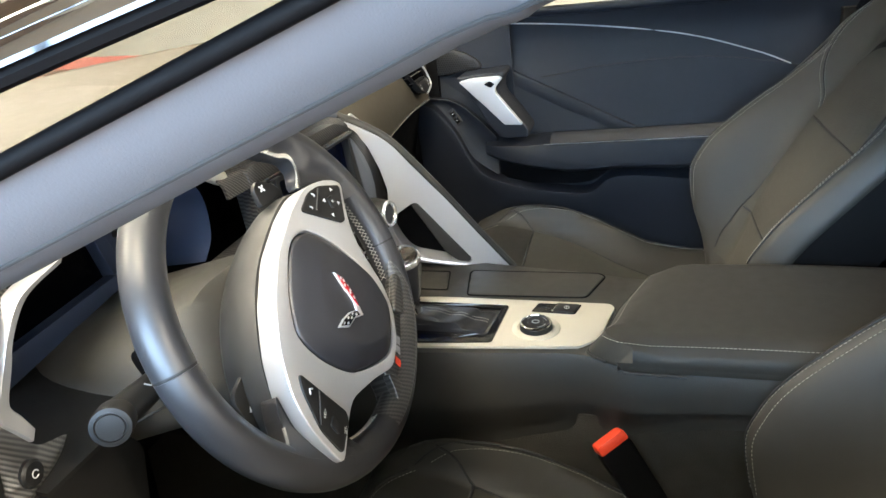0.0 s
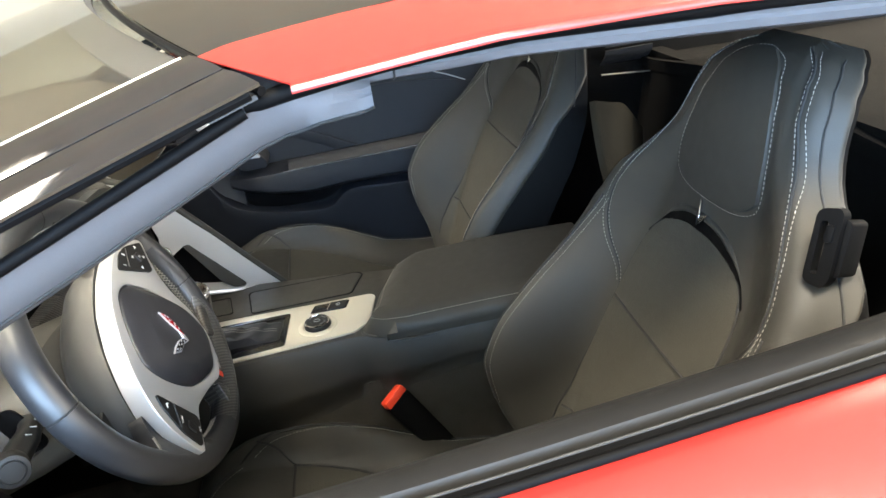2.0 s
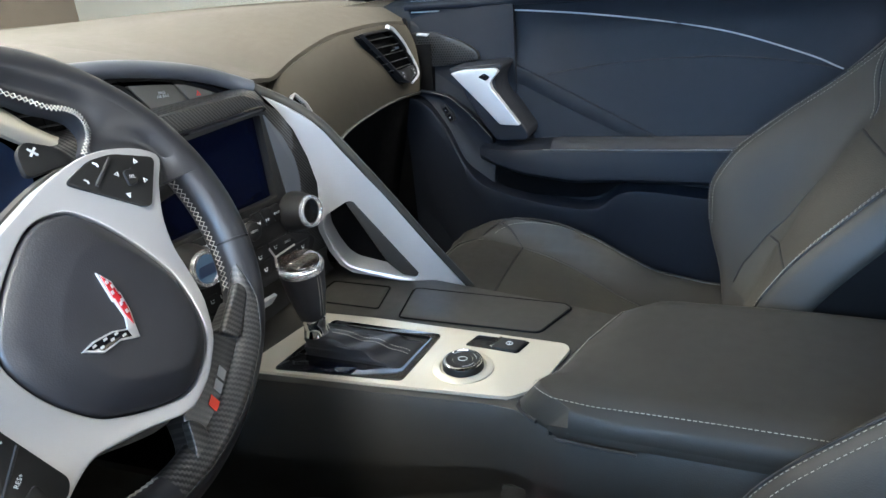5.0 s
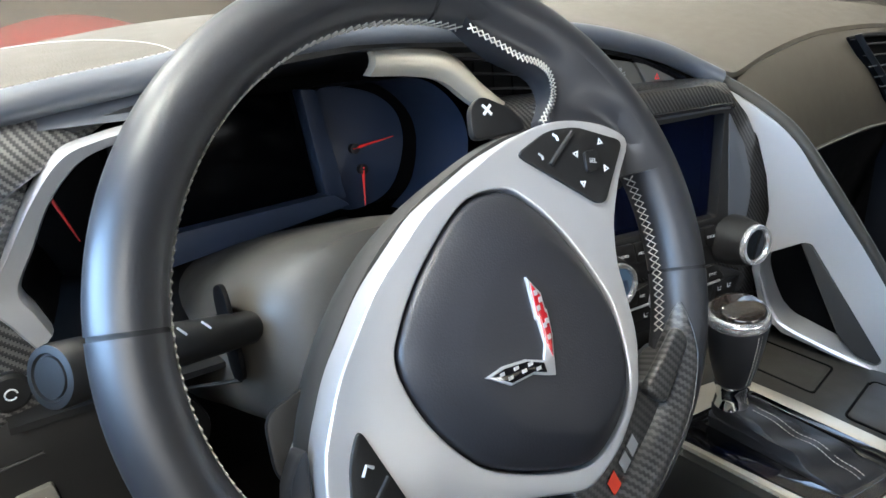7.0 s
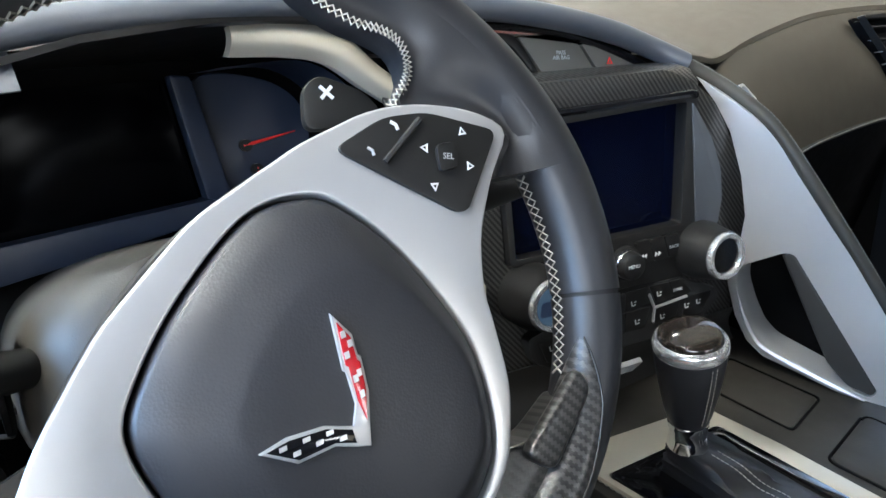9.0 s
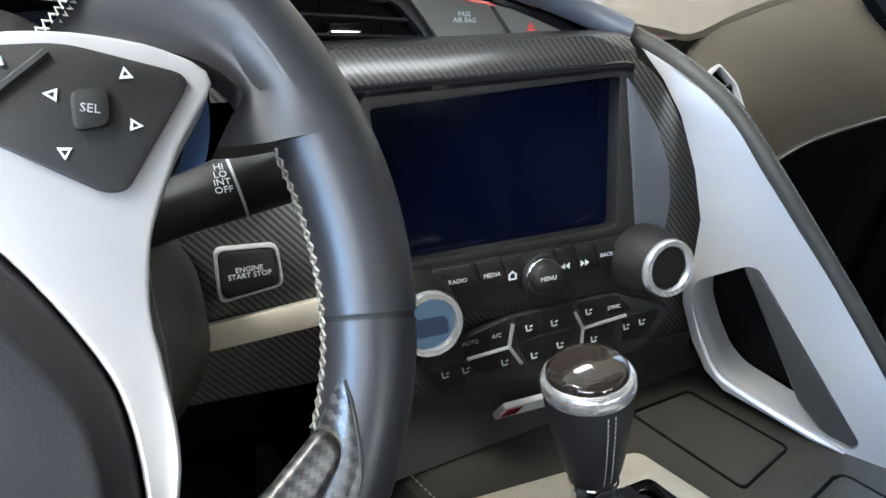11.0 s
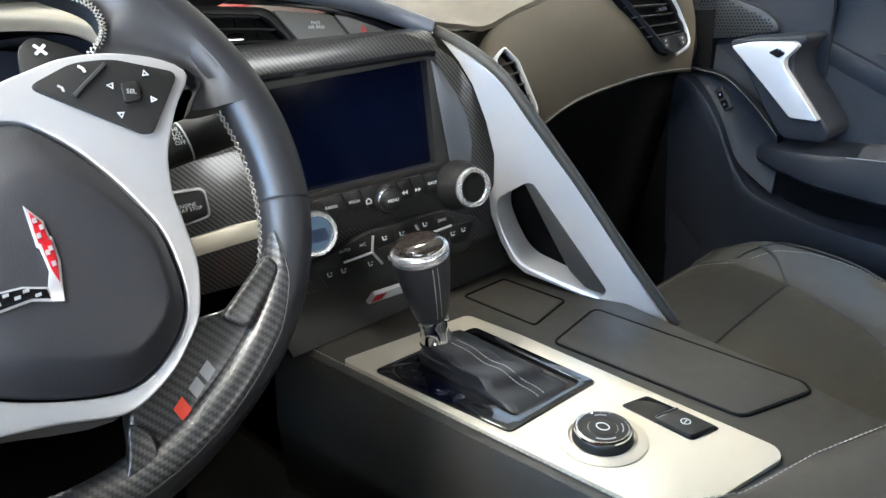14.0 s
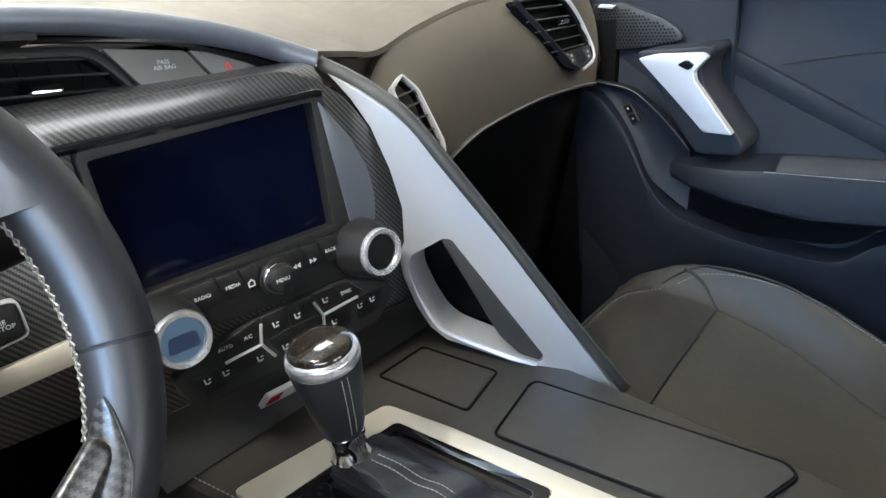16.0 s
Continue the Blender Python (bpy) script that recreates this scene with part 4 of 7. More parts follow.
part("lower_slope", slab(rows, 0.02, (-1, 0, -0.4)), STALK_GREY, stack, "soft black lower slope")

# driver's side wing of the stack with the start button
part("wing_panel", plate(rounded([(-0.236, 0.050), (-0.118, 0.062), (-0.118, -0.062), (-0.245, -0.058)], 0.006), -0.026, -0.0035, ST, 0.002), CARBON, stack, "carbon-fibre wing behind the wheel")
part("wing_trim", plate(rounded([(-0.245, -0.010), (-0.150, -0.004), (-0.125, -0.004), (-0.125, -0.020), (-0.150, -0.021), (-0.245, -0.026)], 0.003), -0.003, 0.003, ST, 0.0015), PALE_METAL, stack, "champagne metal strip")
start = thing("start_button", Matrix.Translation(Vector(ST.at(-0.182, 0.021))), "black start button in a chrome frame", "button")
sq = rounded([(-0.200, 0.036), (-0.165, 0.034), (-0.164, 0.009), (-0.201, 0.004)], 0.005)
cs = np.array(sq).mean(0)
part("chrome_frame", plate(sq, -0.004, 0.004, ST, 0.001, hole=cs + (np.array(sq) - cs) * 0.90), SILVER, start)
part("cap", plate(cs + (np.array(sq) - cs) * 0.87, -0.004, 0.005, ST, 0.0015), SOFT_BLACK, start)
lettering("writing", "ENGINE\nSTART STOP", 0.0043, ST.matrix(cs[0], cs[1], 0.0052), WHITE_INK, start)

# vents and warning buttons above the screen
CV = Plane((-0.168, -0.085, 0.893), (0.08, 1.0, -0.045), (-0.22, 0.0, 1.0))
cvent = louvre_vent("air_vent", "wide slatted centre air vent with a chrome slider", CV, [(-0.150, 0.030), (0.010, 0.022), (0.036, -0.018), (-0.085, -0.020), (-0.125, 0.0)],
                    [((-0.138, 0.020), (0.008, 0.014)), ((-0.122, 0.008), (0.014, 0.003)), ((-0.105, -0.005), (0.022, -0.008))], SOFT_BLACK, knob=(-0.030, -0.003))
for k in np.linspace(-0.10, 0.0, 6):
    part("upright_vane", slab([[CV.at(k, v, n) for v in (-0.014, 0.018)] for n in (-0.022, -0.010)], 0.0012, CV.u), DEEP_BLACK, cvent)
part("vent_brow", tube([CV.at(u, v, 0.004) for u, v in spline([(-0.15, 0.034), (-0.05, 0.031), (0.05, 0.024), (0.11, 0.008), (0.170, -0.016)], 30)], 0.004, 8), GLOSS_BLACK, stack)
blk = thing("warning_switches", Matrix.Translation(Vector(CV.at(0.08, 0))), "brown-grey airbag and hazard switch panel", "switch panel")
key(CV, [(0.012, 0.020), (0.072, 0.014), (0.092, -0.014), (0.040, -0.018)], -0.004, 0.005, blk, KEY_GREY, "airbag_lamp", r=0.003)
hz = key(CV, [(0.075, 0.014), (0.118, 0.006), (0.158, -0.012), (0.096, -0.014)], -0.004, 0.005, blk, KEY_GREY, "hazard_switch", r=0.003)
lettering("writing", "PASS\nAIR BAG", 0.0046, CV.matrix(0.053, 0.005, 0.0052), WHITE_INK, blk)
part("red_triangle", plate([(0.101, -0.003), (0.108, -0.003), (0.1045, 0.003)], 0.005, 0.0054, CV, 0, hole=[(0.1028, -0.0020), (0.1062, -0.0020), (0.1045, 0.0011)]), NEEDLE, hz, "red warning triangle")
part("key_lock", turned([(0.004, 0.0), (0.004, 0.003), (0.0, 0.0032)], CV.at(0.166, -0.014, 0.004), CV.n, 16), CHROME, blk)
part("carbon_brow", slab([[ST.at(u, v + 0.004, n) for u in np.linspace(-0.19, 0.085, 20)] for v, n in ((0.110, -0.004), (0.124, -0.006), (0.134, -0.016), (0.139, -0.040))], 0.004, -ST.n), CARBON, stack, "carbon-fibre strip under the vents")

# the sweeping buttress down to the console
def leg_y(z):
    return 0.104 + 0.28 * (0.857 - z)


class Skew(Plane):
    """The plane of the buttress's face, turned towards the driver and the rear."""

    def __init__(self):
        self.o, self.u, self.v = V(0, 0.190, 0), V(1, 0.283, 0), V(0, -0.074, 1)
        self.n = V(0.283, -1, -0.074) / np.linalg.norm((0.283, -1, -0.074))

    def at(self, u, v, n=0.0):
        return self.o + self.u * u + self.v * v + self.n * n


SK = Skew()
butt = thing("console_buttress", (0.0, 0.14, 0.61), "satin silver buttress with a grab handle cut-out", "buttress")
outer_e = [(p[0] - 0.007, p[2] - 0.004) for p in LEG]
face = np.array(outer_e[::2] + [outer_e[-1]] + [(0.0974, 0.588), (0.0566, 0.5949), (0.0128, 0.6031), (-0.0465, 0.6175), (-0.0612, 0.6296), (-0.0728, 0.6524), (-0.0817, 0.6838), (-0.0819, 0.7054), (-0.0751, 0.7197), (-0.0719, 0.7532), (-0.078, 0.7896), (-0.0896, 0.8273), (-0.1035, 0.8516), (-0.1207, 0.8733)])
hole = rounded([(-0.0378, 0.7253), (-0.0298, 0.7253), (0.0456, 0.6128), (0.0403, 0.605), (0.0037, 0.6138), (-0.044, 0.6281), (-0.0575, 0.6409), (-0.0677, 0.6637), (-0.0746, 0.6877), (-0.0724, 0.7041)], 0.007)
part("silver_face", plate(face, -0.006, 0.0, SK, 0.002, hole=hole, seg=3), SILVER, butt)
def inner_edge(u, v):
    """The inner lip of the opening: drawn in on the sides away from the handle."""
    k = min(1.0, max(0.0, (-0.020 - u) / 0.05 * 0.6 + (0.655 - v) / 0.05 * 0.5))
    return u + (-0.028 - u) * 0.20 * k, v + (0.640 - v) * 0.24 * k


lip_in = [inner_edge(u, v) for u, v in hole]
part("opening_wall", grid([[SK.at(u, v, -0.002) for u, v in hole], [SK.at(0.6 * u + 0.4 * a, 0.6 * v + 0.4 * b, -0.004) for (u, v), (a, b) in zip(hole, lip_in)], [SK.at(a, b, -0.012) for a, b in lip_in], [SK.at(a, b, -0.030) for a, b in lip_in]], loop=True), SILVER, butt)
grip = rounded([(-0.0412, 0.7249), (-0.0305, 0.7249), (0.0446, 0.6138), (0.0408, 0.607), (0.0225, 0.6104), (0.0046, 0.6285)], 0.005)
part("grab_handle", plate(grip, -0.020, -0.001, SK, 0.004, seg=3), STALK_GREY, butt, "dark soft grab handle")
# black plate stands in for the shade inside the opening
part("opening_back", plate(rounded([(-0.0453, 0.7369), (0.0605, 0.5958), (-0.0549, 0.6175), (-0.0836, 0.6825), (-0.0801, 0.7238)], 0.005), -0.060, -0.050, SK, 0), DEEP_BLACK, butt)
part("lower_rim", tube([SK.at(u, v, 0.001) for u, v in spline([(-0.0744, 0.6844), (-0.0671, 0.6603), (-0.0562, 0.6375), (-0.0421, 0.6254), (0.0041, 0.6109), (0.0375, 0.6026)], 24)], np.r_[np.linspace(0.0006, 0.0038, 8), np.full(12, 0.0038), np.linspace(0.0038, 0.0012, 4)], 8), SILVER, butt)
part("leather_edge", tube([p + V(-0.005, 0.007, -0.003) for p in LEG], np.linspace(0.0070, 0.0055, len(LEG)), 12), LEATHER, butt, "stitched leather edge")
part("edge_stitching", stitches([p + V(-0.001, 0.006, 0.0025) for p in LEG], 0.0026, 0.0010, 0.0004), DARK_THREAD, butt)
part("far_side", slab([[V(p[0] - 0.040, leg_y(p[2]) + 0.02 + 0.03 * t, p[2] - 0.030) * (1 - t) + V(p[0] * 0.6 - 0.10, leg_y(0.45) + 0.05, 0.45) * t + V(0, 0.02, 0) for p in LEG] for t in (0.0, 0.2, 0.6, 1.0)], 0.006, (0, -1, 0)), DEEP_BLACK, butt)

# ---- centre console ----
console = thing("center_console", (0.1, 0.02, 0.18), "black leather centre console with pale metal shift plate", "console")
TOPZ = 0.602
def con_l(x):
    return lerp(x, [(-0.30, -0.130), (-0.105, -0.119), (0.095, -0.102), (0.245, -0.088), (0.268, -0.104), (0.32, -0.117), (0.75, -0.124)])
def con_r(x):
    return lerp(x, [(-0.30, 0.21), (-0.05, 0.190), (0.124, 0.160), (0.237, 0.142), (0.315, 0.124), (0.45, 0.118), (0.75, 0.118)])
rows = []
for x in np.linspace(-0.16, 0.75, 32):
    l, r, s = con_l(x), con_r(x), lerp(x, [(-0.16, 0.0), (0.75, 0.0)])
    low = lerp(x, [(-0.16, 0.43), (0.10, 0.47), (0.26, 0.51), (0.40, 0.545), (0.75, 0.555)])
    rows.append([V(x, l - 0.012, low - 0.02), V(x, l - 0.016, low), V(x, l - 0.016, 0.5 * low + 0.5 * TOPZ - 0.012), V(x, l - 0.007, TOPZ - 0.012), V(x, l - 0.002, TOPZ - 0.003), V(x, l + 0.006, TOPZ), V(x, 0.5 * (l + r), TOPZ), V(x, r - 0.006, TOPZ), V(x, r + 0.003, TOPZ - 0.006), V(x, r + 0.02, TOPZ - 0.10), V(x, r + 0.03, 0.40)])
part("body", slab(rows, 0.008, (0, 0.0, -1)), LEATHER, console)
rows = [[V(x, con_l(x) - 0.013 - 0.015 * t - 0.02 * t * t, lerp(x, [(-0.16, 0.44), (0.10, 0.48), (0.26, 0.52), (0.40, 0.555), (0.75, 0.565)]) * (1 - t) + 0.18 * t) for x in np.linspace(-0.45, 0.95, 30)] for t in np.linspace(0, 1, 8)]
part("tunnel_side", slab(rows, 0.01, (0, 1, 0)), TUNNEL_CARPET, console, "dark carpeted tunnel side")
rows = [[V(x, con_r(x) + 0.028 + 0.04 * t, 0.42 * (1 - t) + 0.18 * t) for x in np.linspace(-0.45, 0.95, 12)] for t in np.linspace(0, 1, 4)]
part("tunnel_side", slab(rows, 0.01, (0, -1, 0)), TUNNEL_CARPET, console)
part("edge_stitching", stitches([V(x, con_l(x) + 0.004, TOPZ + 0.0006) for x in np.linspace(-0.15, 0.246, 30)], 0.0036, 0.0016, 0.0006), THREAD, console)
part("edge_stitching", stitches([V(x, con_l(x) - 0.003, TOPZ - 0.0035) for x in np.linspace(-0.15, 0.246, 30)], 0.0036, 0.0016, 0.0005), SEAM, console)
CP = Plane((0, 0, TOPZ), (1, 0, 0), (0, 1, 0))
shift_plate = rounded([(-0.062, -0.110), (-0.038, 0.032), (0.03, 0.036), (0.276, 0.032), (0.284, 0.022), (0.268, -0.06), (0.243, -0.084), (0.09, -0.098)], 0.008)
bez_hole = rounded([(-0.024, -0.102), (-0.014, 0.018), (0.134, 0.017), (0.127, -0.086)], 0.006)
part("shift_plate", plate(shift_plate, -0.006, 0.0035, CP, 0.0015, hole=bez_hole), PALE_METAL, console, "pale champagne metal shift plate")
part("gloss_bezel", plate(rounded([(-0.023, -0.101), (-0.013, 0.017), (0.133, 0.016), (0.126, -0.085)], 0.006), -0.010, 0.0045, CP, 0.002, hole=rounded([(-0.010, -0.066), (-0.006, 0.008), (0.124, 0.007), (0.116, -0.066)], 0.006)), GLOSS_BLACK, console, "glossy black shifter surround")
part("bezel_floor", plate(rounded([(-0.012, -0.070), (-0.008, 0.010), (0.126, 0.009), (0.118, -0.070)], 0.006), -0.016, -0.010, CP, 0), DEEP_BLACK, console)
part("gate_window", plate(rounded([(0.016, -0.095), (0.022, -0.074), (0.070, -0.073), (0.068, -0.092)], 0.006), 0.0045, 0.0052, CP, 0.0003), SCREEN, console, "dark gear indicator window")
part("cupholder_cover", plate(rounded([(0.050, 0.131), (0.255, 0.131), (0.264, 0.122), (0.240, 0.054), (0.062, 0.050)], 0.008), -0.004, 0.0016, CP, 0.0012), LEATHER, console, "sliding cup holder cover")
part("cover_gap", tube([CP.at(u, v, 0.0004) for u, v in list(rounded([(0.0485, 0.1325), (0.256, 0.1325), (0.2660, 0.122), (0.2415, 0.0525), (0.0605, 0.0485)], 0.009)) + [(0.0485, 0.125)]], 0.0013, 6), DEEP_BLACK, console)
part("rubber_tray", plate(rounded([(-0.077, 0.129), (0.014, 0.129), (0.026, 0.063), (-0.079, 0.064)], 0.006), -0.002, 0.0015, CP, 0.001, hole=rounded([(-0.0745, 0.1270), (0.0122, 0.1270), (0.0236, 0.0650), (-0.0765, 0.0660)], 0.005)), DEEP_BLACK, console)
part("tray_mat", plate(rounded([(-0.0735, 0.1262), (0.0114, 0.1262), (0.0226, 0.0658), (-0.0755, 0.0668)], 0.005), -0.003, 0.0006, CP, 0.0006), LEATHER, console)

# armrest lid
XF = [(-0.118, 0.292), (-0.106, 0.268), (-0.095, 0.257), (-0.085, 0.255), (-0.053, 0.274), (0.016, 0.291), (0.085, 0.317), (0.105, 0.340), (0.125, 0.40)]
armrest = thing("armrest_lid", (0.45, 0.0, TOPZ), "stitched black leather armrest lid on the console", "armrest")
def lid_pt(t, w, drop=0.0):
    y = -0.119 + 0.244 * w
    x = lerp(y, XF) * (1 - t) + 0.68 * t
    e = min(w, 1 - w)
    z = 0.607 + 0.026 * min(1, t / (0.03 + 0.05 * min(1, w / 0.35))) ** 0.6 + 0.004 * math.sin(math.pi * t) - 0.012 * max(0, 1 - e / 0.10) ** 2 * min(1, t * 8)
    return V(x, y, z - drop)


rows = []
for t in np.linspace(0, 1, 22):
    row = [lid_pt(t, w) for w in np.linspace(0, 1, 24)]
    cut = 0.008 * (1 - t) ** 10
    row = [V(row[0][0] + 0.004 + cut, row[0][1] + 0.006, 0.6035), V(row[0][0] + cut, row[0][1] - 0.006, 0.6055), V(row[0][0], row[0][1] - 0.0065, 0.612), V(row[0][0], row[0][1] - 0.003, row[0][2] - 0.003)] + row + [row[-1] + V(0, 0.004, -0.010), row[-1] + V(0, 0.002, -0.05)]
    rows.append(row)
part("cushion", slab(rows, 0.006, (0.1, 0, -1)), LEATHER, armrest)
part("front_stitching", stitches([lid_pt(0.035, w) + V(0, 0, 0.0008) for w in np.linspace(0.03, 0.97, 60)], 0.0034, 0.0014, 0.0004), THREAD, armrest)
part("side_stitching", stitches([lid_pt(t, 0.03) + V(0, 0, 0.0008) for t in np.linspace(0.04, 0.95, 50)], 0.0034, 0.0014, 0.0004), THREAD, armrest)
part("front_gap", tube([V(lerp(y, XF) - 0.002, y, TOPZ + 0.001) for y in np.linspace(-0.112, 0.118, 24)], 0.0022, 6), SEAM, armrest)
LP = Plane((0, -0.132, 0), (1, 0, 0), (0, 0.10, 1))
part("latch", plate(rounded([(0.268, 0.601), (0.285, 0.580), (0.364, 0.583), (0.378, 0.600)], 0.005), -0.002, 0.0055, LP, 0.002), LEATHER, armrest, "flush release latch below the lid")
part("latch_gap", tube([V(0.300, -0.134, 0.6035), V(0.335, -0.135, 0.6030), V(0.372, -0.135, 0.6025)], 0.0016, 6), SEAM, armrest)

# rotary mode knob and brake switch
mode = thing("mode_knob", (0.181, -0.042, TOPZ), "round black drive-mode knob with a chrome rim", "knob")
KX, KY = 0.181, -0.044
part("skirt", turned([(0.0330, 0.0036), (0.0330, 0.0046), (0.0300, 0.0060), (0.0255, 0.0064), (0.0240, 0.0048)], (KX, KY, TOPZ), (0, 0, 1), 40), PALE_METAL, mode, "pale metal ring")
part("barrel", turned([(0.0226, 0.003), (0.0222, 0.0105), (0.0214, 0.0122), (0.0200, 0.0130)], (KX, KY, TOPZ), (0, 0, 1), 40), SOFT_BLACK, mode)
part("chrome_rim", turned([(0.0212, 0.0122), (0.0208, 0.0136), (0.0198, 0.0142), (0.0184, 0.0142), (0.0180, 0.0134)], (KX, KY, TOPZ), (0, 0, 1), 40), CHROME, mode)
part("cap", turned([(0.0181, 0.011), (0.0181, 0.0137), (0.0112, 0.0139), (0.0108, 0.0128), (0.0104, 0.0139), (0.0, 0.0142)], (KX, KY, TOPZ), (0, 0, 1), 40), SOFT_BLACK, mode)
part("car_mark", joined(*[tube([(KX + 0.005 * math.cos(a), KY + 0.004 * math.sin(a), TOPZ + 0.0143) for a in np.linspace(q, q + 4.0, 12)], 0.0004, 5) for q in (0.3, 3.2)]), WHITE_INK, mode)
for a0, a1 in ((2.0, 2.6), (0.3, 1.0), (5.0, 6.0)):
    part("printed_arc", tube([(KX + 0.0147 * math.cos(a), KY + 0.0147 * math.sin(a), TOPZ + 0.0140) for a in np.linspace(a0, a1, 10)], 0.0004, 5), GREY_INK, mode)
brake = thing("parking_brake_switch", (0.208, 0.002, TOPZ), "black parking brake switch set into the metal plate", "switch")
part("recess", plate(rounded([(0.172, -0.010), (0.180, 0.016), (0.243, 0.015), (0.235, -0.013)], 0.004), -0.002, 0.0042, CP, 0.0008), GLOSS_BLACK, brake)
part("rocker", plate(rounded([(0.203, -0.010), (0.209, 0.013), (0.240, 0.012), (0.233, -0.0115)], 0.003), 0.003, 0.0070, CP, 0.0012), SOFT_BLACK, brake)
part("chrome_lip", tube([CP.at(0.203, -0.009, 0.0065), CP.at(0.209, 0.012, 0.0065)], 0.0014, 8), CHROME, brake)
part("brake_mark", joined(tube([CP.at(0.222 + 0.0035 * math.cos(a), 0.001 + 0.0035 * math.sin(a), 0.0071) for a in np.linspace(0, 6.28, 16)], 0.0004, 5), tube([CP.at(0.222, -0.001, 0.0071), CP.at(0.222, 0.003, 0.0071)], 0.0004, 5)), WHITE_INK, brake)

brake.matrix_basis = Matrix.Translation((0.208 - 0.005, 0.002 + 0.010, TOPZ))

# gear shifter
gear = thing("gear_shifter", (0.008, -0.048, TOPZ), "black leather gear shifter with a chrome ring and pleated boot", "gear shifter")
g0, gax = V(0.006, -0.048, 0.612), V(0.02, -0.15, 1.0)
knob_prof = [(0.0136, 0.040), (0.0162, 0.048), (0.0192, 0.062), (0.0222, 0.080), (0.0242, 0.096), (0.0247, 0.107)]
part("leather_grip", turned(knob_prof, g0, gax), WHEEL_LEATHER, gear)
part("collar", turned([(0.0140, 0.016), (0.0150, 0.018), (0.0130, 0.026), (0.0128, 0.034), (0.0145, 0.037), (0.0145, 0.041), (0.0128, 0.043)], g0, gax), CHROME, gear, "chrome collar")
part("chrome_ring", turned([(0.0246, 0.1025), (0.0254, 0.1045), (0.0253, 0.1085), (0.0242, 0.1112), (0.0220, 0.1124), (0.0208, 0.1112)], g0, gax), BRIGHT_RING, gear, "chrome ring")
part("cap", turned([(0.0222, 0.1110), (0.0216, 0.1145), (0.0190, 0.1172), (0.0130, 0.1186), (0.0, 0.1190)], g0, gax), SMOKED, gear, "smoked glossy cap")
gx = gax / np.linalg.norm(gax)
for s in (-1, 1):
    st = [g0 + gx * h + np.array([0.0, s * 0.0025, 0]) + V(1, -0.25, 0) / 1.03 * (r + 0.0004) for r, h in [(0.0158, 0.046), (0.0174, 0.052), (0.0203, 0.067), (0.0231, 0.0855), (0.0245, 0.099)]]
    part("grip_stitching", stitches(spline(st, 30), 0.0026, 0.0008, 0.0004), THREAD, gear)
base_loop = spline(rounded([(-0.008, -0.064), (-0.004, 0.006), (0.122, 0.005), (0.114, -0.064)], 0.012, 4), 56, True)
cx = g0 + gx * 0.018
rows = []
for t in np.linspace(0, 1, 16):
    row = []
    for i, q in enumerate(base_loop):
        ang = math.atan2(q[1] + 0.03, q[0] - 0.05)
        topq = np.array([cx[0] + 0.0135 * math.cos(ang), cx[1] + 0.0135 * math.sin(ang)])
        k = t ** 1.15
        z = TOPZ - 0.004 + (cx[2] - TOPZ + 0.004) * t ** 0.80
        f = 0.0035 * math.sin(5.5 * math.pi * t + 1.5 * math.sin(2 * ang)) * math.sin(math.pi * t)
        p = q * (1 - k) + topq * k
        d = p - topq
        p = p + d / (np.linalg.norm(d) + 1e-6) * f * (1 + 0.5 * math.sin(3 * ang + 1))
        row.append(V(p[0], p[1], z + 0.5 * f))
    rows.append(row)
part("leather_boot", grid(rows, loop=True), WHEEL_LEATHER, gear, "creased black leather boot")
for s in (-1, 1):
    st = []
    for t in np.linspace(0.06, 0.97, 24):
        x = 0.114 * (1 - t ** 1.15) + (cx[0] + 0.0145) * t ** 1.15
        f = 0.0035 * math.sin(5.5 * math.pi * t) * math.sin(math.pi * t)
        st.append(V(x, -0.028 - 0.02 * t + s * 0.0035, TOPZ - 0.002 + (cx[2] - TOPZ + 0.004) * t ** 0.80 + 0.5 * f + 0.0012))
    part("boot_stitching", stitches(st, 0.0026, 0.0008, 0.0004), THREAD, gear)

# ---- steering wheel, turned part of the way round ----
WM = Plane((0.021, -0.350, 0.825), (0.049, 0.999, 0.0), (-0.41, 0.02, 0.912))
wheel = thing("steering_wheel", WM.matrix(), "leather and carbon-fibre steering wheel turned to one side", "steering wheel")
L0 = Plane((0, 0, 0), (1, 0, 0), (0, 1, 0))
def wpart(name, bm, mat, parent=wheel, label="", angle=40):
    return part(name, bm, mat, parent, label, local=True, angle=angle)


def rim_c(deg):
    d = (deg + 58 + 180) % 360 - 180
    r = 0.1590 - 0.006 * math.exp(-(d / 26.0) ** 2)
    return V(r * math.cos(radians(deg)) - 0.0042, r * math.sin(radians(deg)), -0.003)


def rim_piece(a0, a1, fat=0.0, steps=None):
    rows = []
    for deg in np.linspace(a0, a1, steps or max(4, int((a1 - a0) / 2.5))):
        c = rim_c(deg)
        out = V(math.cos(radians(deg)), math.sin(radians(deg)), 0)
        bulge = 0.0016 * (math.exp(-((deg - 10) / 22.0) ** 2) + math.exp(-(((deg - 236) / 22.0) ** 2)))
        row = []
        for q in np.linspace(0, 2 * math.pi, 22, endpoint=False):
            ro = 0.0162 + fat + bulge
            rn = 0.0178 + fat
            row.append(c + out * ro * math.cos(q) + V(0, 0, 1) * rn * math.sin(q))
        rows.append(row)
    return grid(rows, loop=True, caps=True)


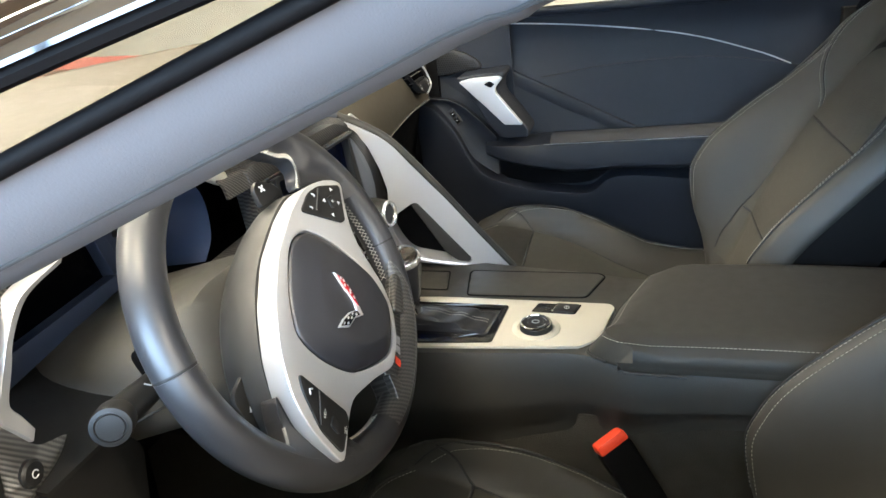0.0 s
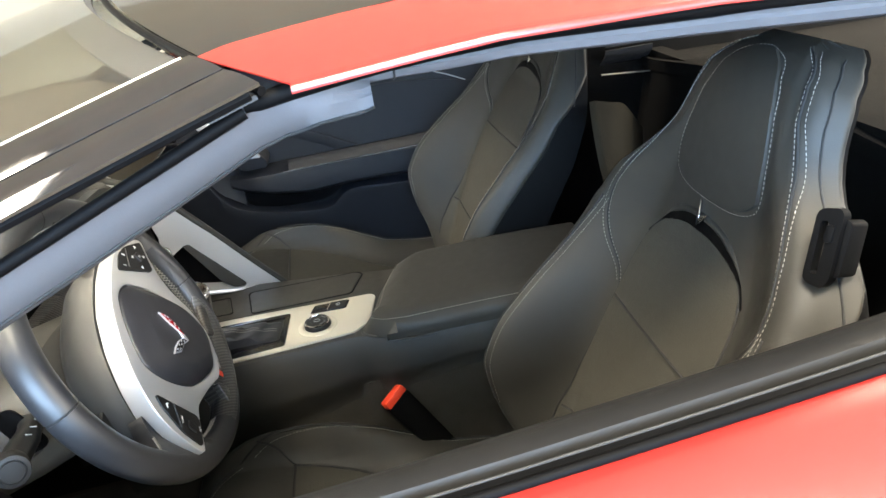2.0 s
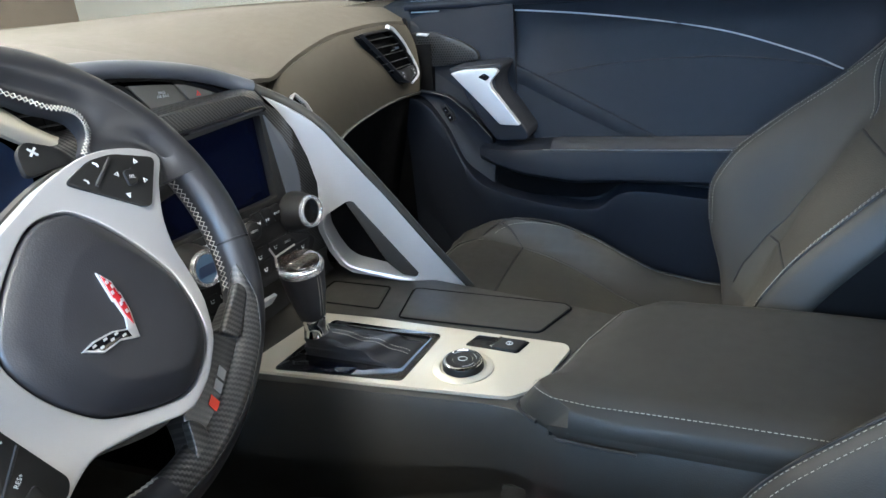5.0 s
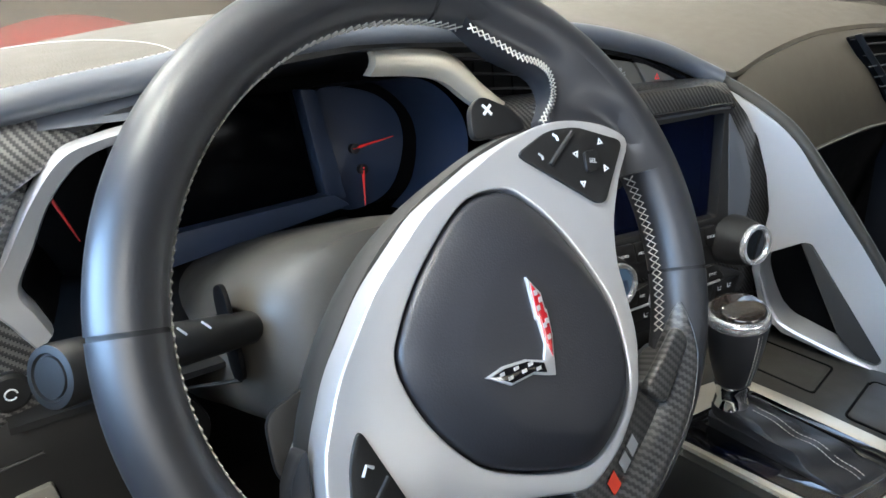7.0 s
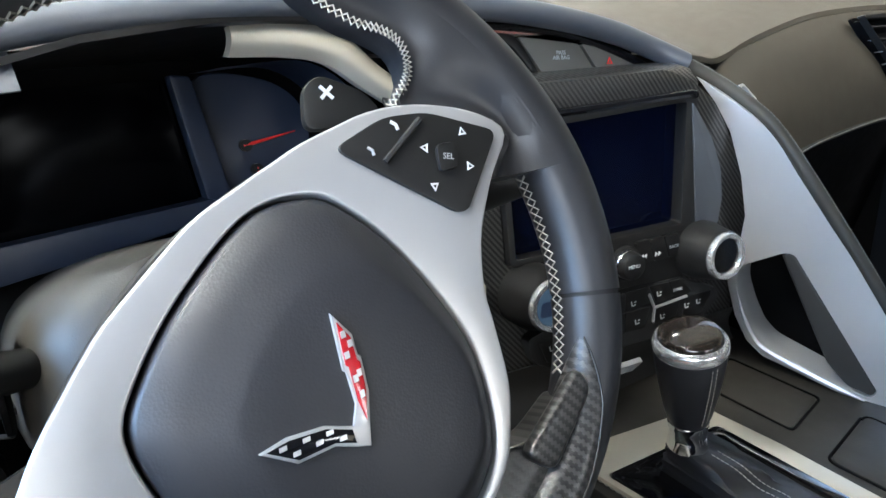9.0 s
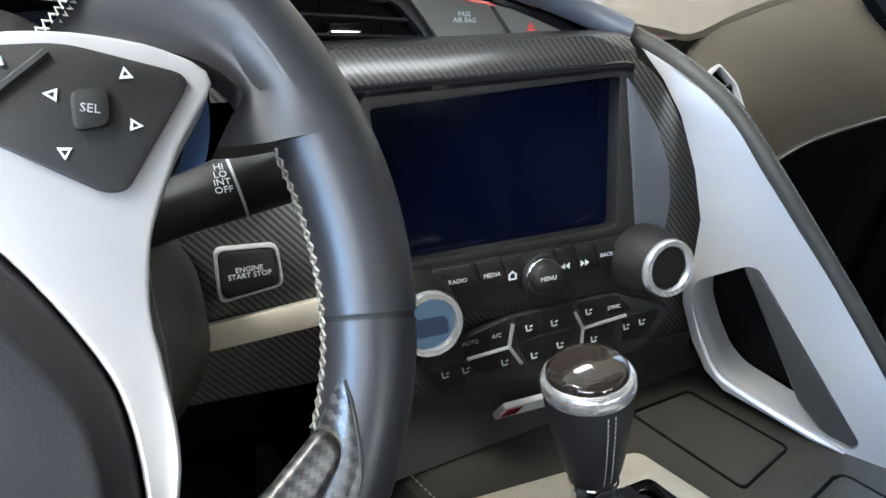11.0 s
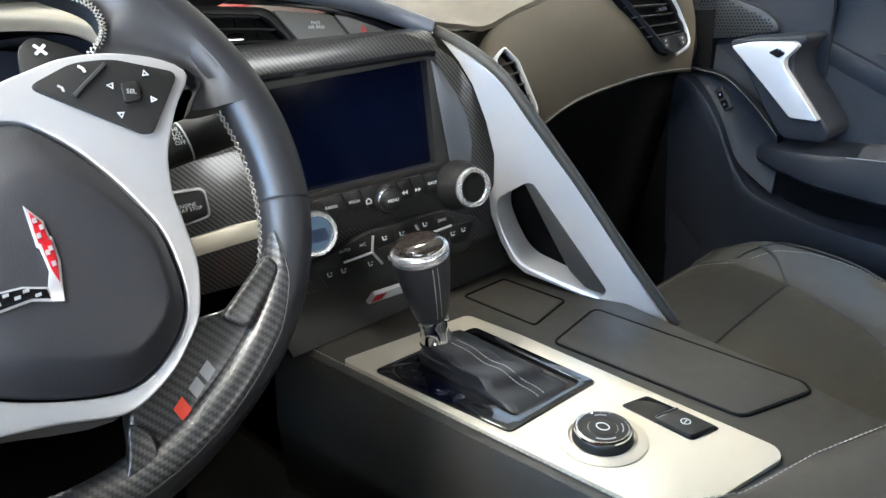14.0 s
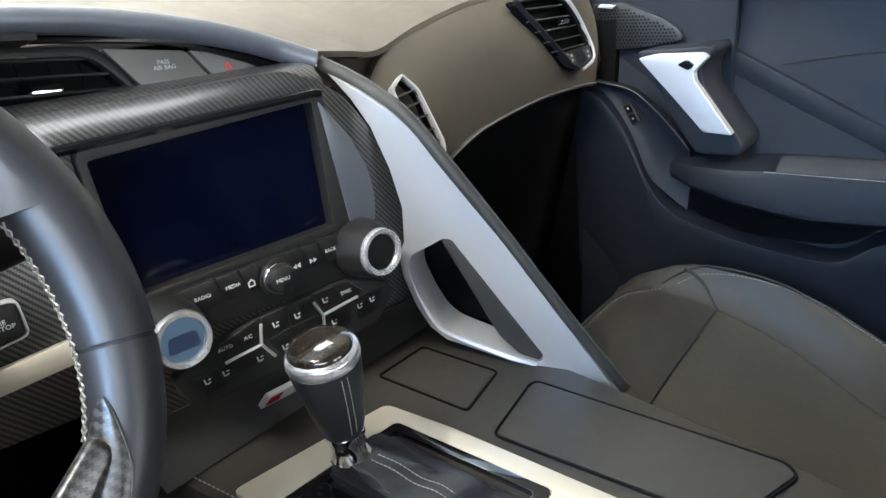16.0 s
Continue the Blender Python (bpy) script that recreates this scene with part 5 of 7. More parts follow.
for a0, a1 in ((-8.6, 82.6), (83.4, 172.6), (173.4, 334.0), (-26.0, -9.4)):
    wpart("rim_leather", rim_piece(a0, a1), WHEEL_LEATHER)
for deg in (-9, 83, 173):
    wpart("rim_seam", rim_piece(deg - 0.6, deg + 0.6, -0.0008, 3), SEAM)
rows = []
for deg in np.linspace(-92.0, -17.0, 34):
    c, o = rim_c(deg), V(math.cos(radians(deg)), math.sin(radians(deg)), 0)
    q0 = lerp(deg, [(-92, 84), (-60, 74), (-40, 78), (-28, 96), (-20, 124), (-17, 138)])
    q1 = lerp(deg, [(-92, 200), (-40, 200), (-28, 186), (-20, 160), (-17, 144)])
    lift = [0.0002] + [0.0011] * 9 + [0.0002]
    rows.append([c + o * (0.0162 + l) * math.cos(radians(q)) + V(0, 0, 1) * (0.0178 + l) * math.sin(radians(q)) for q, l in zip(np.linspace(q0, q1, 11), lift)])
wpart("rim_carbon", grid(rows), WHEEL_CARBON, wheel, "glossy carbon-fibre rim inlay")
wpart("inlay_edge", tube([r[0] for r in rows], 0.0006, 6), STALK_GREY, wheel, "thin satin edge of the inlay")


def rim_lace(a0, a1, out=False):
    """Cross stitching on the inner side of the rim."""
    n = int((a1 - a0) * radians(1) * 0.143 / 0.0044)
    bms = []
    for ph in (0, 1):
        pts = []
        for i in range(n + 1):
            deg = a0 + (a1 - a0) * i / n
            q = radians(180 + (9 if (i + ph) % 2 else -14))
            c = rim_c(deg)
            o = V(math.cos(radians(deg)), math.sin(radians(deg)), 0)
            bl = 0.0016 * (math.exp(-((deg - 10) / 22.0) ** 2) + math.exp(-((deg - 236) / 22.0) ** 2))
            pts.append(c + o * (0.0167 + bl) * math.cos(q) - V(0, 0, 1) * 0.0184 * math.sin(q))
        bms.append(tube(pts, 0.00055, 5))
    return joined(*bms)


for a0, a1 in ((-24, 16), (75, 208), (240, 268)):
    wpart("rim_stitching", rim_lace(a0, a1), THREAD)

airbag = [(0.016, 0.044), (0.030, 0.036), (0.046, 0.018), (0.062, -0.010), (0.070, -0.034), (0.069, -0.068), (0.056, -0.088), (0.034, -0.101), (0.012, -0.099), (-0.018, -0.088), (-0.036, -0.076), (-0.054, -0.051), (-0.062, -0.024), (-0.055, -0.006), (-0.036, 0.018), (-0.008, 0.041)]
ab = spline(airbag, 72, True)
c_ab = ab.mean(0)
silver_o = rounded([(0.1215, 0.059), (0.104, 0.0695), (0.080, 0.075), (0.058, 0.075), (0.017, 0.064), (-0.027, 0.044), (-0.064, 0.013), (-0.090, -0.020), (-0.105, -0.050), (-0.109, -0.075), (-0.107, -0.100), (-0.101, -0.128), (-0.066, -0.106), (-0.048, -0.098), (-0.008, -0.105), (0.026, -0.115), (0.052, -0.102), (0.074, -0.079), (0.083, -0.050), (0.082, -0.010), (0.090, 0.015), (0.1065, 0.0405)], 0.010, 3)
silver_o = np.array([(u - 0.007 * min(1, max(0, (v + 0.02) / 0.06)) * min(1, max(0, u / 0.05)), v) for u, v in silver_o])
wpart("silver_spokes", plate(silver_o, -0.002, 0.0210, L0, 0.004, hole=c_ab + (ab - c_ab) * 1.015, seg=3), SILVER, wheel, "satin silver spoke frame")
c_in = c_ab + np.array((0.010, -0.004))
rows = [[V(*q, -0.008) for q in ab], [V(*q, 0.0165) for q in ab]]
for k, n_ in ((0.985, 0.0205), (0.955, 0.0222)):
    rows.append([V(*(c_ab + (q - c_ab) * k), n_) for q in ab])
for k, n_ in ((0.84, 0.0255), (0.72, 0.0290), (0.69, 0.0297), (0.66, 0.0301), (0.50, 0.0309), (0.30, 0.0314), (0.12, 0.0316), (0.02, 0.0316)):
    m = min(1, (0.955 - k) / 0.25)
    rows.append([V(*((c_ab * (1 - m) + c_in * m) + (q - c_ab) * k), n_) for q in ab])
wpart("airbag_cover", grid(rows, loop=True, caps=True), AIRBAG_SKIN, wheel, "dark grey padded airbag cover", angle=60)
# bosses that join spokes and rim
def spoke_bridge(a0, a1, inner):
    """Leather that flows from the rim onto a spoke."""
    edge = spline(inner, 30)
    rows = []
    for i, deg in enumerate(np.linspace(a0, a1, 30)):
        c, o = rim_c(deg), V(math.cos(radians(deg)), math.sin(radians(deg)), 0)
        p1 = c - o * 0.006 + V(0, 0, 0.0168)
        p0 = V(*edge[i], 0.0075)
        top = [p0 * (1 - t) + p1 * t + V(0, 0, -0.008 * math.sin(math.pi * t) * (1 - t)) for t in np.linspace(0, 1, 9)]
        rows.append(top + [c - o * 0.006 - V(0, 0, 0.014)] + [p + V(0, 0, -0.017) for p in top[::-1][2:]])
    return grid(rows, loop=True, caps=True)


wpart("spoke_leather", spoke_bridge(15, 76, [(0.111, 0.040), (0.117, 0.049), (0.122, 0.057), (0.112, 0.068), (0.094, 0.074), (0.070, 0.078), (0.078, 0.091), (0.0765, 0.104), (0.067, 0.1120), (0.053, 0.1190), (0.040, 0.1290), (0.032, 0.1390)]), WHEEL_LEATHER, angle=60)
wpart("spoke_leather", spoke_bridge(209, 247, [(-0.132, -0.0850), (-0.124, -0.0790), (-0.1195, -0.0700), (-0.1160, -0.0580), (-0.1070, -0.0470), (-0.1095, -0.0720), (-0.1085, -0.1000), (-0.100, -0.127), (-0.080, -0.118), (-0.066, -0.108)]), WHEEL_LEATHER, angle=60)
def edge_lace(path, wide):
    """Cross stitching along a free leather edge."""
    p = spline(path, 34)
    bms = []
    for ph in (0, 1):
        pts = []
        for i in range(len(p)):
            d = p[min(i + 1, len(p) - 1)] - p[max(i - 1, 0)]
            side = V(-d[1], d[0], 0) / (np.linalg.norm(d[:2]) + 1e-9)
            pts.append(p[i] + side * (wide if (i + ph) % 2 else -wide))
        bms.append(tube(pts, 0.00055, 5))
    return joined(*bms)


wpart("spoke_stitching", edge_lace([(0.066, 0.0785, 0.0055), (0.0755, 0.0880, 0.0060), (0.0790, 0.0960, 0.0070), (0.0765, 0.1050, 0.0095), (0.0680, 0.1105, 0.0120), (0.0560, 0.1140, 0.0130), (0.0440, 0.1235, 0.0110), (0.0310, 0.1345, 0.0075)], 0.0019), THREAD)
wpart("spoke_stitching", edge_lace([(-0.1425, -0.0750, 0.0010), (-0.1395, -0.0815, 0.0040), (-0.1345, -0.0850, 0.0070), (-0.1285, -0.0835, 0.0080), (-0.1235, -0.0775, 0.0080), (-0.1195, -0.0690, 0.0075)], 0.0017), THREAD)
wpart("carbon_spoke", plate(rounded([(0.026, -0.113), (0.054, -0.101), (0.078, -0.078), (0.098, -0.080), (0.126, -0.064), (0.130, -0.085), (0.080, -0.140), (0.044, -0.160), (0.004, -0.160), (0.022, -0.138)], 0.008), -0.016, 0.0072, L0, 0.004, seg=3), WHEEL_CARBON, wheel, "carbon-fibre lower spoke")
wpart("thumb_ramp", plate(rounded([(0.086, -0.083), (0.126, -0.054), (0.131, -0.066), (0.100, -0.095)], 0.006), 0.005, 0.0135, L0, 0.004, seg=3), WHEEL_CARBON)
wpart("lower_ramp", plate(rounded([(0.024, -0.118), (0.034, -0.130), (0.030, -0.150), (0.004, -0.160), (0.018, -0.140)], 0.006), 0.004, 0.0125, L0, 0.004, seg=3), WHEEL_CARBON)
# badge on the lower spoke
BW = Plane((0.0635, -0.1145, 0.0080), (0.79, 0.61, 0.0), (-0.61, 0.79, 0.0))
wpart("red_mark", plate([(-0.0200, -0.0042), (-0.0120, -0.0042), (-0.0090, 0.0042), (-0.0170, 0.0042)], 0, 0.0006, BW, 0), RED_PLASTIC, wheel, "red slanted badge mark")
for u in (-0.006, 0.0045):
    wpart("badge_bar", plate([(u, -0.0036), (u + 0.0080, -0.0036), (u + 0.0102, 0.0036), (u + 0.0022, 0.0036)], 0, 0.0006, BW, 0), GREY_INK, wheel, "grey badge bar")
# emblem: two small crossed flags, as plain shapes
EM = Plane((-0.009, -0.005, 0.0312), (1, 0, 0.0), (0, 1, 0.0))
EM.u, EM.v = EM.u * 0.84, EM.v * 0.84
emb = wpart("emblem", plate([(0.0232, -0.034), (0.0224, -0.020), (0.0212, -0.019), (0.0216, 0.006), (0.0290, -0.005), (0.0294, -0.014), (0.0306, -0.015), (0.0304, -0.030), (0.0276, -0.043), (0.0258, -0.053), (0.0200, -0.0515), (0.0105, -0.0480), (-0.0060, -0.0495), (-0.0200, -0.0410), (-0.0080, -0.0380), (0.0080, -0.0385), (0.0200, -0.0425)], -0.004, 0.0018, EM, 0.0006), SILVER, wheel, "small two-flag emblem edged in bright metal")
wpart("red_flag", plate([(0.0243, -0.033), (0.0238, -0.018), (0.0226, -0.017), (0.0230, 0.002), (0.0277, -0.006), (0.0281, -0.016), (0.0293, -0.017), (0.0290, -0.029), (0.0264, -0.042)], 0.0015, 0.0024, EM, 0.0002), RED_ENAMEL, emb)
wpart("black_flag", plate([(-0.0175, -0.0410), (-0.0080, -0.0392), (0.0080, -0.0397), (0.0190, -0.0435), (0.0195, -0.0495), (0.0105, -0.0465), (-0.0055, -0.0480)], 0.0015, 0.0024, EM, 0.0002), GLOSS_BLACK, emb)
for u, v in ((-0.011, -0.0415), (-0.006, -0.0450), (-0.001, -0.0410), (0.004, -0.0440), (0.009, -0.0415), (0.0140, -0.0455)):
    wpart("flag_check", plate([(u - 0.0016, v - 0.0011), (u + 0.0016, v - 0.0008), (u + 0.0018, v + 0.0011), (u - 0.0014, v + 0.0008)], 0.0022, 0.0028, EM, 0), SILVER, emb)
for u, v in ((0.0240, -0.0130), (0.0276, -0.0215), (0.0254, -0.0235), (0.0244, -0.0040), (0.0266, -0.0085), (0.0266, -0.0305)):
    wpart("flag_bar", plate([(u - 0.0010, v - 0.0016), (u + 0.0012, v - 0.0012), (u + 0.0012, v + 0.0018), (u - 0.0010, v + 0.0014)], 0.0022, 0.0028, EM, 0), SILVER, emb)
# thumb controls
def thumb(poly, r=0.006):
    return wpart("control_pad", plate(rounded(poly, r, 4), 0.0095, 0.0147, L0, 0.0012), SOFT_BLACK, wheel, "black thumb control pad")


padr = thumb([(0.036, 0.0605), (0.060, 0.0705), (0.080, 0.0705), (0.1130, 0.0585), (0.0890, 0.0265), (0.0830, 0.0270)])
wpart("pad_split", tube([(0.0760, 0.0675, 0.0151), (0.0586, 0.0543, 0.0151), (0.0560, 0.0522, 0.0151)], 0.0013, 6), SEAM, padr)
wpart("center_key", plate(rounded([(0.0795, 0.0560), (0.0895, 0.0560), (0.0880, 0.0450), (0.0785, 0.0440)], 0.003), 0.0145, 0.0173, L0, 0.0012), SOFT_BLACK, padr)
def arrow(u, v, ang):
    c, s = math.cos(ang), math.sin(ang)
    tri = [(0.0021, 0), (-0.0014, 0.0019), (-0.0014, -0.0019)]
    o = [(u + x * c - y * s, v + x * s + y * c) for x, y in tri]
    i = [(u + (x * c - y * s) * 0.5, v + (x * s + y * c) * 0.5) for x, y in tri]
    return plate(o, 0.0147, 0.0152, L0, 0, hole=i)


for u, v, ang in ((0.0945, 0.0600, 1.6), (0.0945, 0.0448, -0.2), (0.0755, 0.0390, 4.6), (0.0750, 0.0555, 2.9)):
    wpart("arrow_mark", arrow(u, v, ang), WHITE_INK, padr)
wpart("phone_mark", tube([(0.0625, 0.0680, 0.0149), (0.0645, 0.0665, 0.0151), (0.0650, 0.0643, 0.0149)], 0.0008, 6), WHITE_INK, padr)
lettering("writing", "SEL", 0.0036, wheel.matrix_basis @ pose(0.0838, 0.0500, 0.0174, 0, 0, -12), GREY_INK, padr)
wpart("voice_mark", tube([(0.0500, 0.0590, 0.0149), (0.0518, 0.0575, 0.0151), (0.0520, 0.0555, 0.0149)], 0.0007, 6), GREY_INK, padr)
padl = thumb([(-0.0875, -0.0415), (-0.066, -0.099), (-0.070, -0.106), (-0.097, -0.120), (-0.102, -0.090), (-0.095, -0.055)])
wpart("pad_split", tube([(-0.100, -0.086, 0.0151), (-0.080, -0.066, 0.0151)], 0.0012, 6), SEAM, padl)
wpart("center_key", plate(rounded([(-0.0925, -0.0930), (-0.0835, -0.0890), (-0.0815, -0.1010), (-0.0905, -0.1050)], 0.003), 0.0145, 0.0169, L0, 0.0012), SOFT_BLACK, padl)
def wtext(body, size, u, v, rot, n=0.0151):
    return lettering("writing", body, size, wheel.matrix_basis @ pose(u, v, n, 0, 0, rot), WHITE_INK, padl)


wtext("RES+", 0.0038, -0.0890, -0.0830, 38)
wtext("SET-", 0.0038, -0.0800, -0.1080, 35)
wpart("cruise_mark", tube([(-0.091, -0.062, 0.0149), (-0.0885, -0.058, 0.0151), (-0.0855, -0.060, 0.0149)], 0.0008, 6), WHITE_INK, padl)
padr.matrix_basis = Matrix.Translation((-0.007, 0, 0.0085))
padl.matrix_basis = Matrix.Translation((0, 0, 0.0085))
# rear shell of the hub
rows = []
hub = spline([(0.060, 0.078), (0.010, 0.064), (-0.045, 0.032), (-0.088, -0.018), (-0.108, -0.070), (-0.100, -0.122), (-0.050, -0.104), (0.020, -0.118), (0.062, -0.092), (0.084, -0.040), (0.086, 0.012), (0.100, 0.060)], 60, True)
hc = hub.mean(0)
for n_, k in ((-0.004, 0.985), (-0.020, 1.0), (-0.038, 0.97), (-0.055, 0.90), (-0.068, 0.78), (-0.074, 0.6)):
    rows.append([V(*(hc + (q - hc) * k), n_) for q in hub])
wpart("hub_shell", grid(rows, loop=True, caps=True), STALK_GREY, wheel, "soft black hub shell", angle=60)
# shift paddles
for poly, low, turns in (([(0.034, 0.078), (0.038, 0.098), (0.047, 0.104), (0.068, 0.094), (0.076, 0.080)], -0.024, (0.7, 2.27)), ([(-0.084, -0.024), (-0.112, -0.034), (-0.113, -0.064), (-0.098, -0.082)], -0.036, (0.9,))):
    pd = wpart("shift_paddle", plate(rounded(poly, 0.008), low, low + 0.006, L0, 0.002), SOFT_BLACK, wheel, "dark shift paddle")
    c = np.array(poly).mean(0) + (np.array((-0.004, 0.004)) if len(turns) == 2 else 0)
    bars = [plate([(c[0] + 0.004 * math.cos(t) - 0.0008 * math.sin(t), c[1] + 0.004 * math.sin(t) + 0.0008 * math.cos(t)), (c[0] - 0.004 * math.cos(t) - 0.0008 * math.sin(t), c[1] - 0.004 * math.sin(t) + 0.0008 * math.cos(t)),
                   (c[0] - 0.004 * math.cos(t) + 0.0008 * math.sin(t), c[1] - 0.004 * math.sin(t) - 0.0008 * math.cos(t)), (c[0] + 0.004 * math.cos(t) + 0.0008 * math.sin(t), c[1] + 0.004 * math.sin(t) - 0.0008 * math.cos(t))], low + 0.006, low + 0.0066, L0, 0) for t in turns]
    wpart("paddle_mark", joined(*bars), WHITE_INK, pd)

# ---- steering column ----
column = thing("steering_column", WM.matrix(0, 0, -0.15), "grey-black steering column shroud with two stalks", "steering column")
def cpt(a, b, n):
    return WM.at(a, b, n)


rows = []
for n_, ha, hb, cb in ((-0.074, 0.058, 0.045, -0.012), (-0.078, 0.078, 0.058, -0.012), (-0.100, 0.100, 0.062, -0.010), (-0.150, 0.110, 0.064, -0.006), (-0.210, 0.116, 0.066, 0.0), (-0.27, 0.122, 0.068, 0.004)):
    row = []
    for q in np.linspace(0, 2 * math.pi, 40, endpoint=False):
        c, s = math.cos(q), math.sin(q)
        row.append(cpt(0.004 + ha * abs(c) ** 0.7 * np.sign(c), cb + hb * abs(s) ** 0.7 * np.sign(s), n_))
    rows.append(row)
part("shroud", grid(rows, loop=True, caps=True), COLUMN_GREY, column, angle=50)
part("shroud_split", tube([cpt(-0.103 - 0.06 * t, -0.022, -0.10 - 0.14 * t) for t in np.linspace(0, 0.35, 8)], 0.0012, 6), SEAM, column)
part("stalk_slot", plate(rounded([(-0.014, -0.026), (0.014, -0.026), (0.014, 0.030), (-0.014, 0.030)], 0.012), 0.0, 0.003, Plane(cpt(-0.1015, 0.004, -0.100), WM.n, WM.v), 0.001), DEEP_BLACK, column)
st = part("turn_stalk", tube([cpt(-0.092, 0.006, -0.098), cpt(-0.112, 0.007, -0.082), cpt(-0.135, 0.008, -0.071), cpt(-0.160, 0.009, -0.068), cpt(-0.180, 0.009, -0.066)], [0.0095, 0.0105, 0.0115, 0.0128, 0.0130], 20), SOFT_BLACK, column, "black turn signal stalk")
part("stalk_end", turned([(0.0125, -0.012), (0.0148, -0.006), (0.0152, 0.010), (0.0145, 0.0125), (0.0112, 0.0130), (0.0106, 0.0116), (0.0098, 0.0116), (0.0094, 0.0128), (0.0, 0.0132)], cpt(-0.182, 0.009, -0.062), WM.u * -0.80 + WM.n * 0.60), SOFT_BLACK, st, "ribbed round end")
for k in range(3):
    part("stalk_mark", tube([cpt(-0.120 - 0.012 * k, 0.012, -0.0585 + 0.001 * k), cpt(-0.1235 - 0.012 * k, 0.0165, -0.0600 + 0.001 * k)], 0.0006, 6), GREY_INK, st)
wsx = part("wiper_stalk", tube([cpt(0.070, 0.028, -0.090), cpt(0.100, 0.036, -0.082), cpt(0.130, 0.042, -0.076), cpt(0.160, 0.047, -0.072), cpt(0.185, 0.050, -0.069)], [0.010, 0.0125, 0.0145, 0.0155, 0.0150], 20), SOFT_BLACK, column, "black wiper stalk")
lettering("writing", "HI\nLO\nINT\nOFF", 0.0044, Plane(cpt(0.121, 0.043, -0.0612), WM.u, WM.v * 0.9 + WM.n * -0.3).matrix(), WHITE_INK, wsx)
part("stalk_band", tube([cpt(0.1285, 0.0417, -0.0763), cpt(0.1297, 0.0419, -0.0761)], 0.0148, 20), WHITE_INK, wsx)

# ---- instrument cluster ----
CL = Plane((-0.250, -0.36, 0.845), (0.0, 1.0, 0.0), (-0.12, 0.0, 1.0))
clus = thing("instrument_cluster", (-0.25, -0.36, 0.78), "dark instrument cluster with red needles, switched off", "instrument cluster")
part("back_panel", plate(rounded([(-0.21, 0.075), (0.16, 0.075), (0.17, -0.055), (-0.21, -0.065)], 0.02), -0.020, -0.010, CL, 0.002), DEEP_BLACK, clus)
part("display", plate(rounded([(-0.105, 0.050), (0.040, 0.050), (0.050, -0.038), (-0.105, -0.052)], 0.004), -0.006, 0.002, CL, 0.001), GAUGE_DISPLAY, clus, "dark switched-off central display")
part("divider", plate(rounded([(0.042, 0.052), (0.056, 0.050), (0.072, -0.042), (0.054, -0.046)], 0.003), -0.004, 0.014, CL, 0.004), CLUSTER_BLUE_LIT, clus, "angled divider")
part("display_lip", plate(rounded([(-0.12, -0.045), (0.056, -0.036), (0.072, -0.048), (-0.12, -0.072)], 0.004), -0.004, 0.020, CL, 0.004), CLUSTER_BLUE_LIT, clus)
part("right_gauge", plate(spline([(0.060, 0.046), (0.105, 0.046), (0.135, 0.028), (0.143, 0.0), (0.132, -0.034), (0.110, -0.052), (0.074, -0.054), (0.066, -0.02)], 40, True), -0.006, 0.0, CL, 0.001), CLUSTER_BLUE_LIT, clus, "small dark twin gauge")
part("gauge_wall", grid([[CL.at(u, v, n_) for u, v in spline([(0.060, 0.052), (0.115, 0.052), (0.148, 0.03), (0.160, 0.0), (0.150, -0.04), (0.125, -0.062)], 24)] for n_ in (-0.004, 0.03, 0.075)]), CLUSTER_BLUE_LIT, clus)
part("fuel_needle", tube([CL.at(0.088, -0.003, 0.004), CL.at(0.130, 0.003, 0.004)], [0.0016, 0.0005], 8), NEEDLE, clus, "red needle")
part("needle_hub", turned([(0.0045, 0.0), (0.0045, 0.005), (0.0, 0.0055)], CL.at(0.090, -0.003, 0.0), CL.n, 16), SOFT_BLACK, clus)
part("temperature_needle", tube([CL.at(0.096, -0.020, 0.004), CL.at(0.094, -0.054, 0.004)], [0.0016, 0.0005], 8), NEEDLE, clus, "red needle")
part("needle_hub", turned([(0.0045, 0.0), (0.0045, 0.005), (0.0, 0.0055)], CL.at(0.096, -0.022, 0.0), CL.n, 16), SOFT_BLACK, clus)
lg = part("left_gauge", plate(spline([(-0.115, 0.048), (-0.155, 0.044), (-0.180, 0.020), (-0.185, -0.02), (-0.165, -0.052), (-0.115, -0.056)], 40, True), -0.006, 0.0, CL, 0.001), DEEP_BLACK, clus, "small dark speed gauge")
part("speed_needle", tube([CL.at(-0.150, 0.006, 0.012), CL.at(-0.135, -0.036, 0.012)], [0.0016, 0.0005], 8), NEEDLE, clus, "red needle")
part("hood_lining", slab([[V(-0.27 * (1 - t) + (-0.146) * t, y, lerp(y, [(-0.58, 0.880), (-0.46, 0.907), (-0.38, 0.926), (-0.30, 0.934), (-0.12, 0.924)]) * t + 0.905 * (1 - t)) for y in np.linspace(-0.57, -0.12, 20)] for t in np.linspace(0, 1, 8)], 0.004, (0, 0, 1)), SOFT_BLACK, clus, "dark hood lining")
part("lower_lining", slab([[V(-0.27 * (1 - t) + (-0.10) * t, y, 0.775 - 0.015 * t) for y in np.linspace(-0.56, -0.27, 16)] for t in np.linspace(0, 1, 6)], 0.004, (0, 0, -1)), SOFT_BLACK, clus)
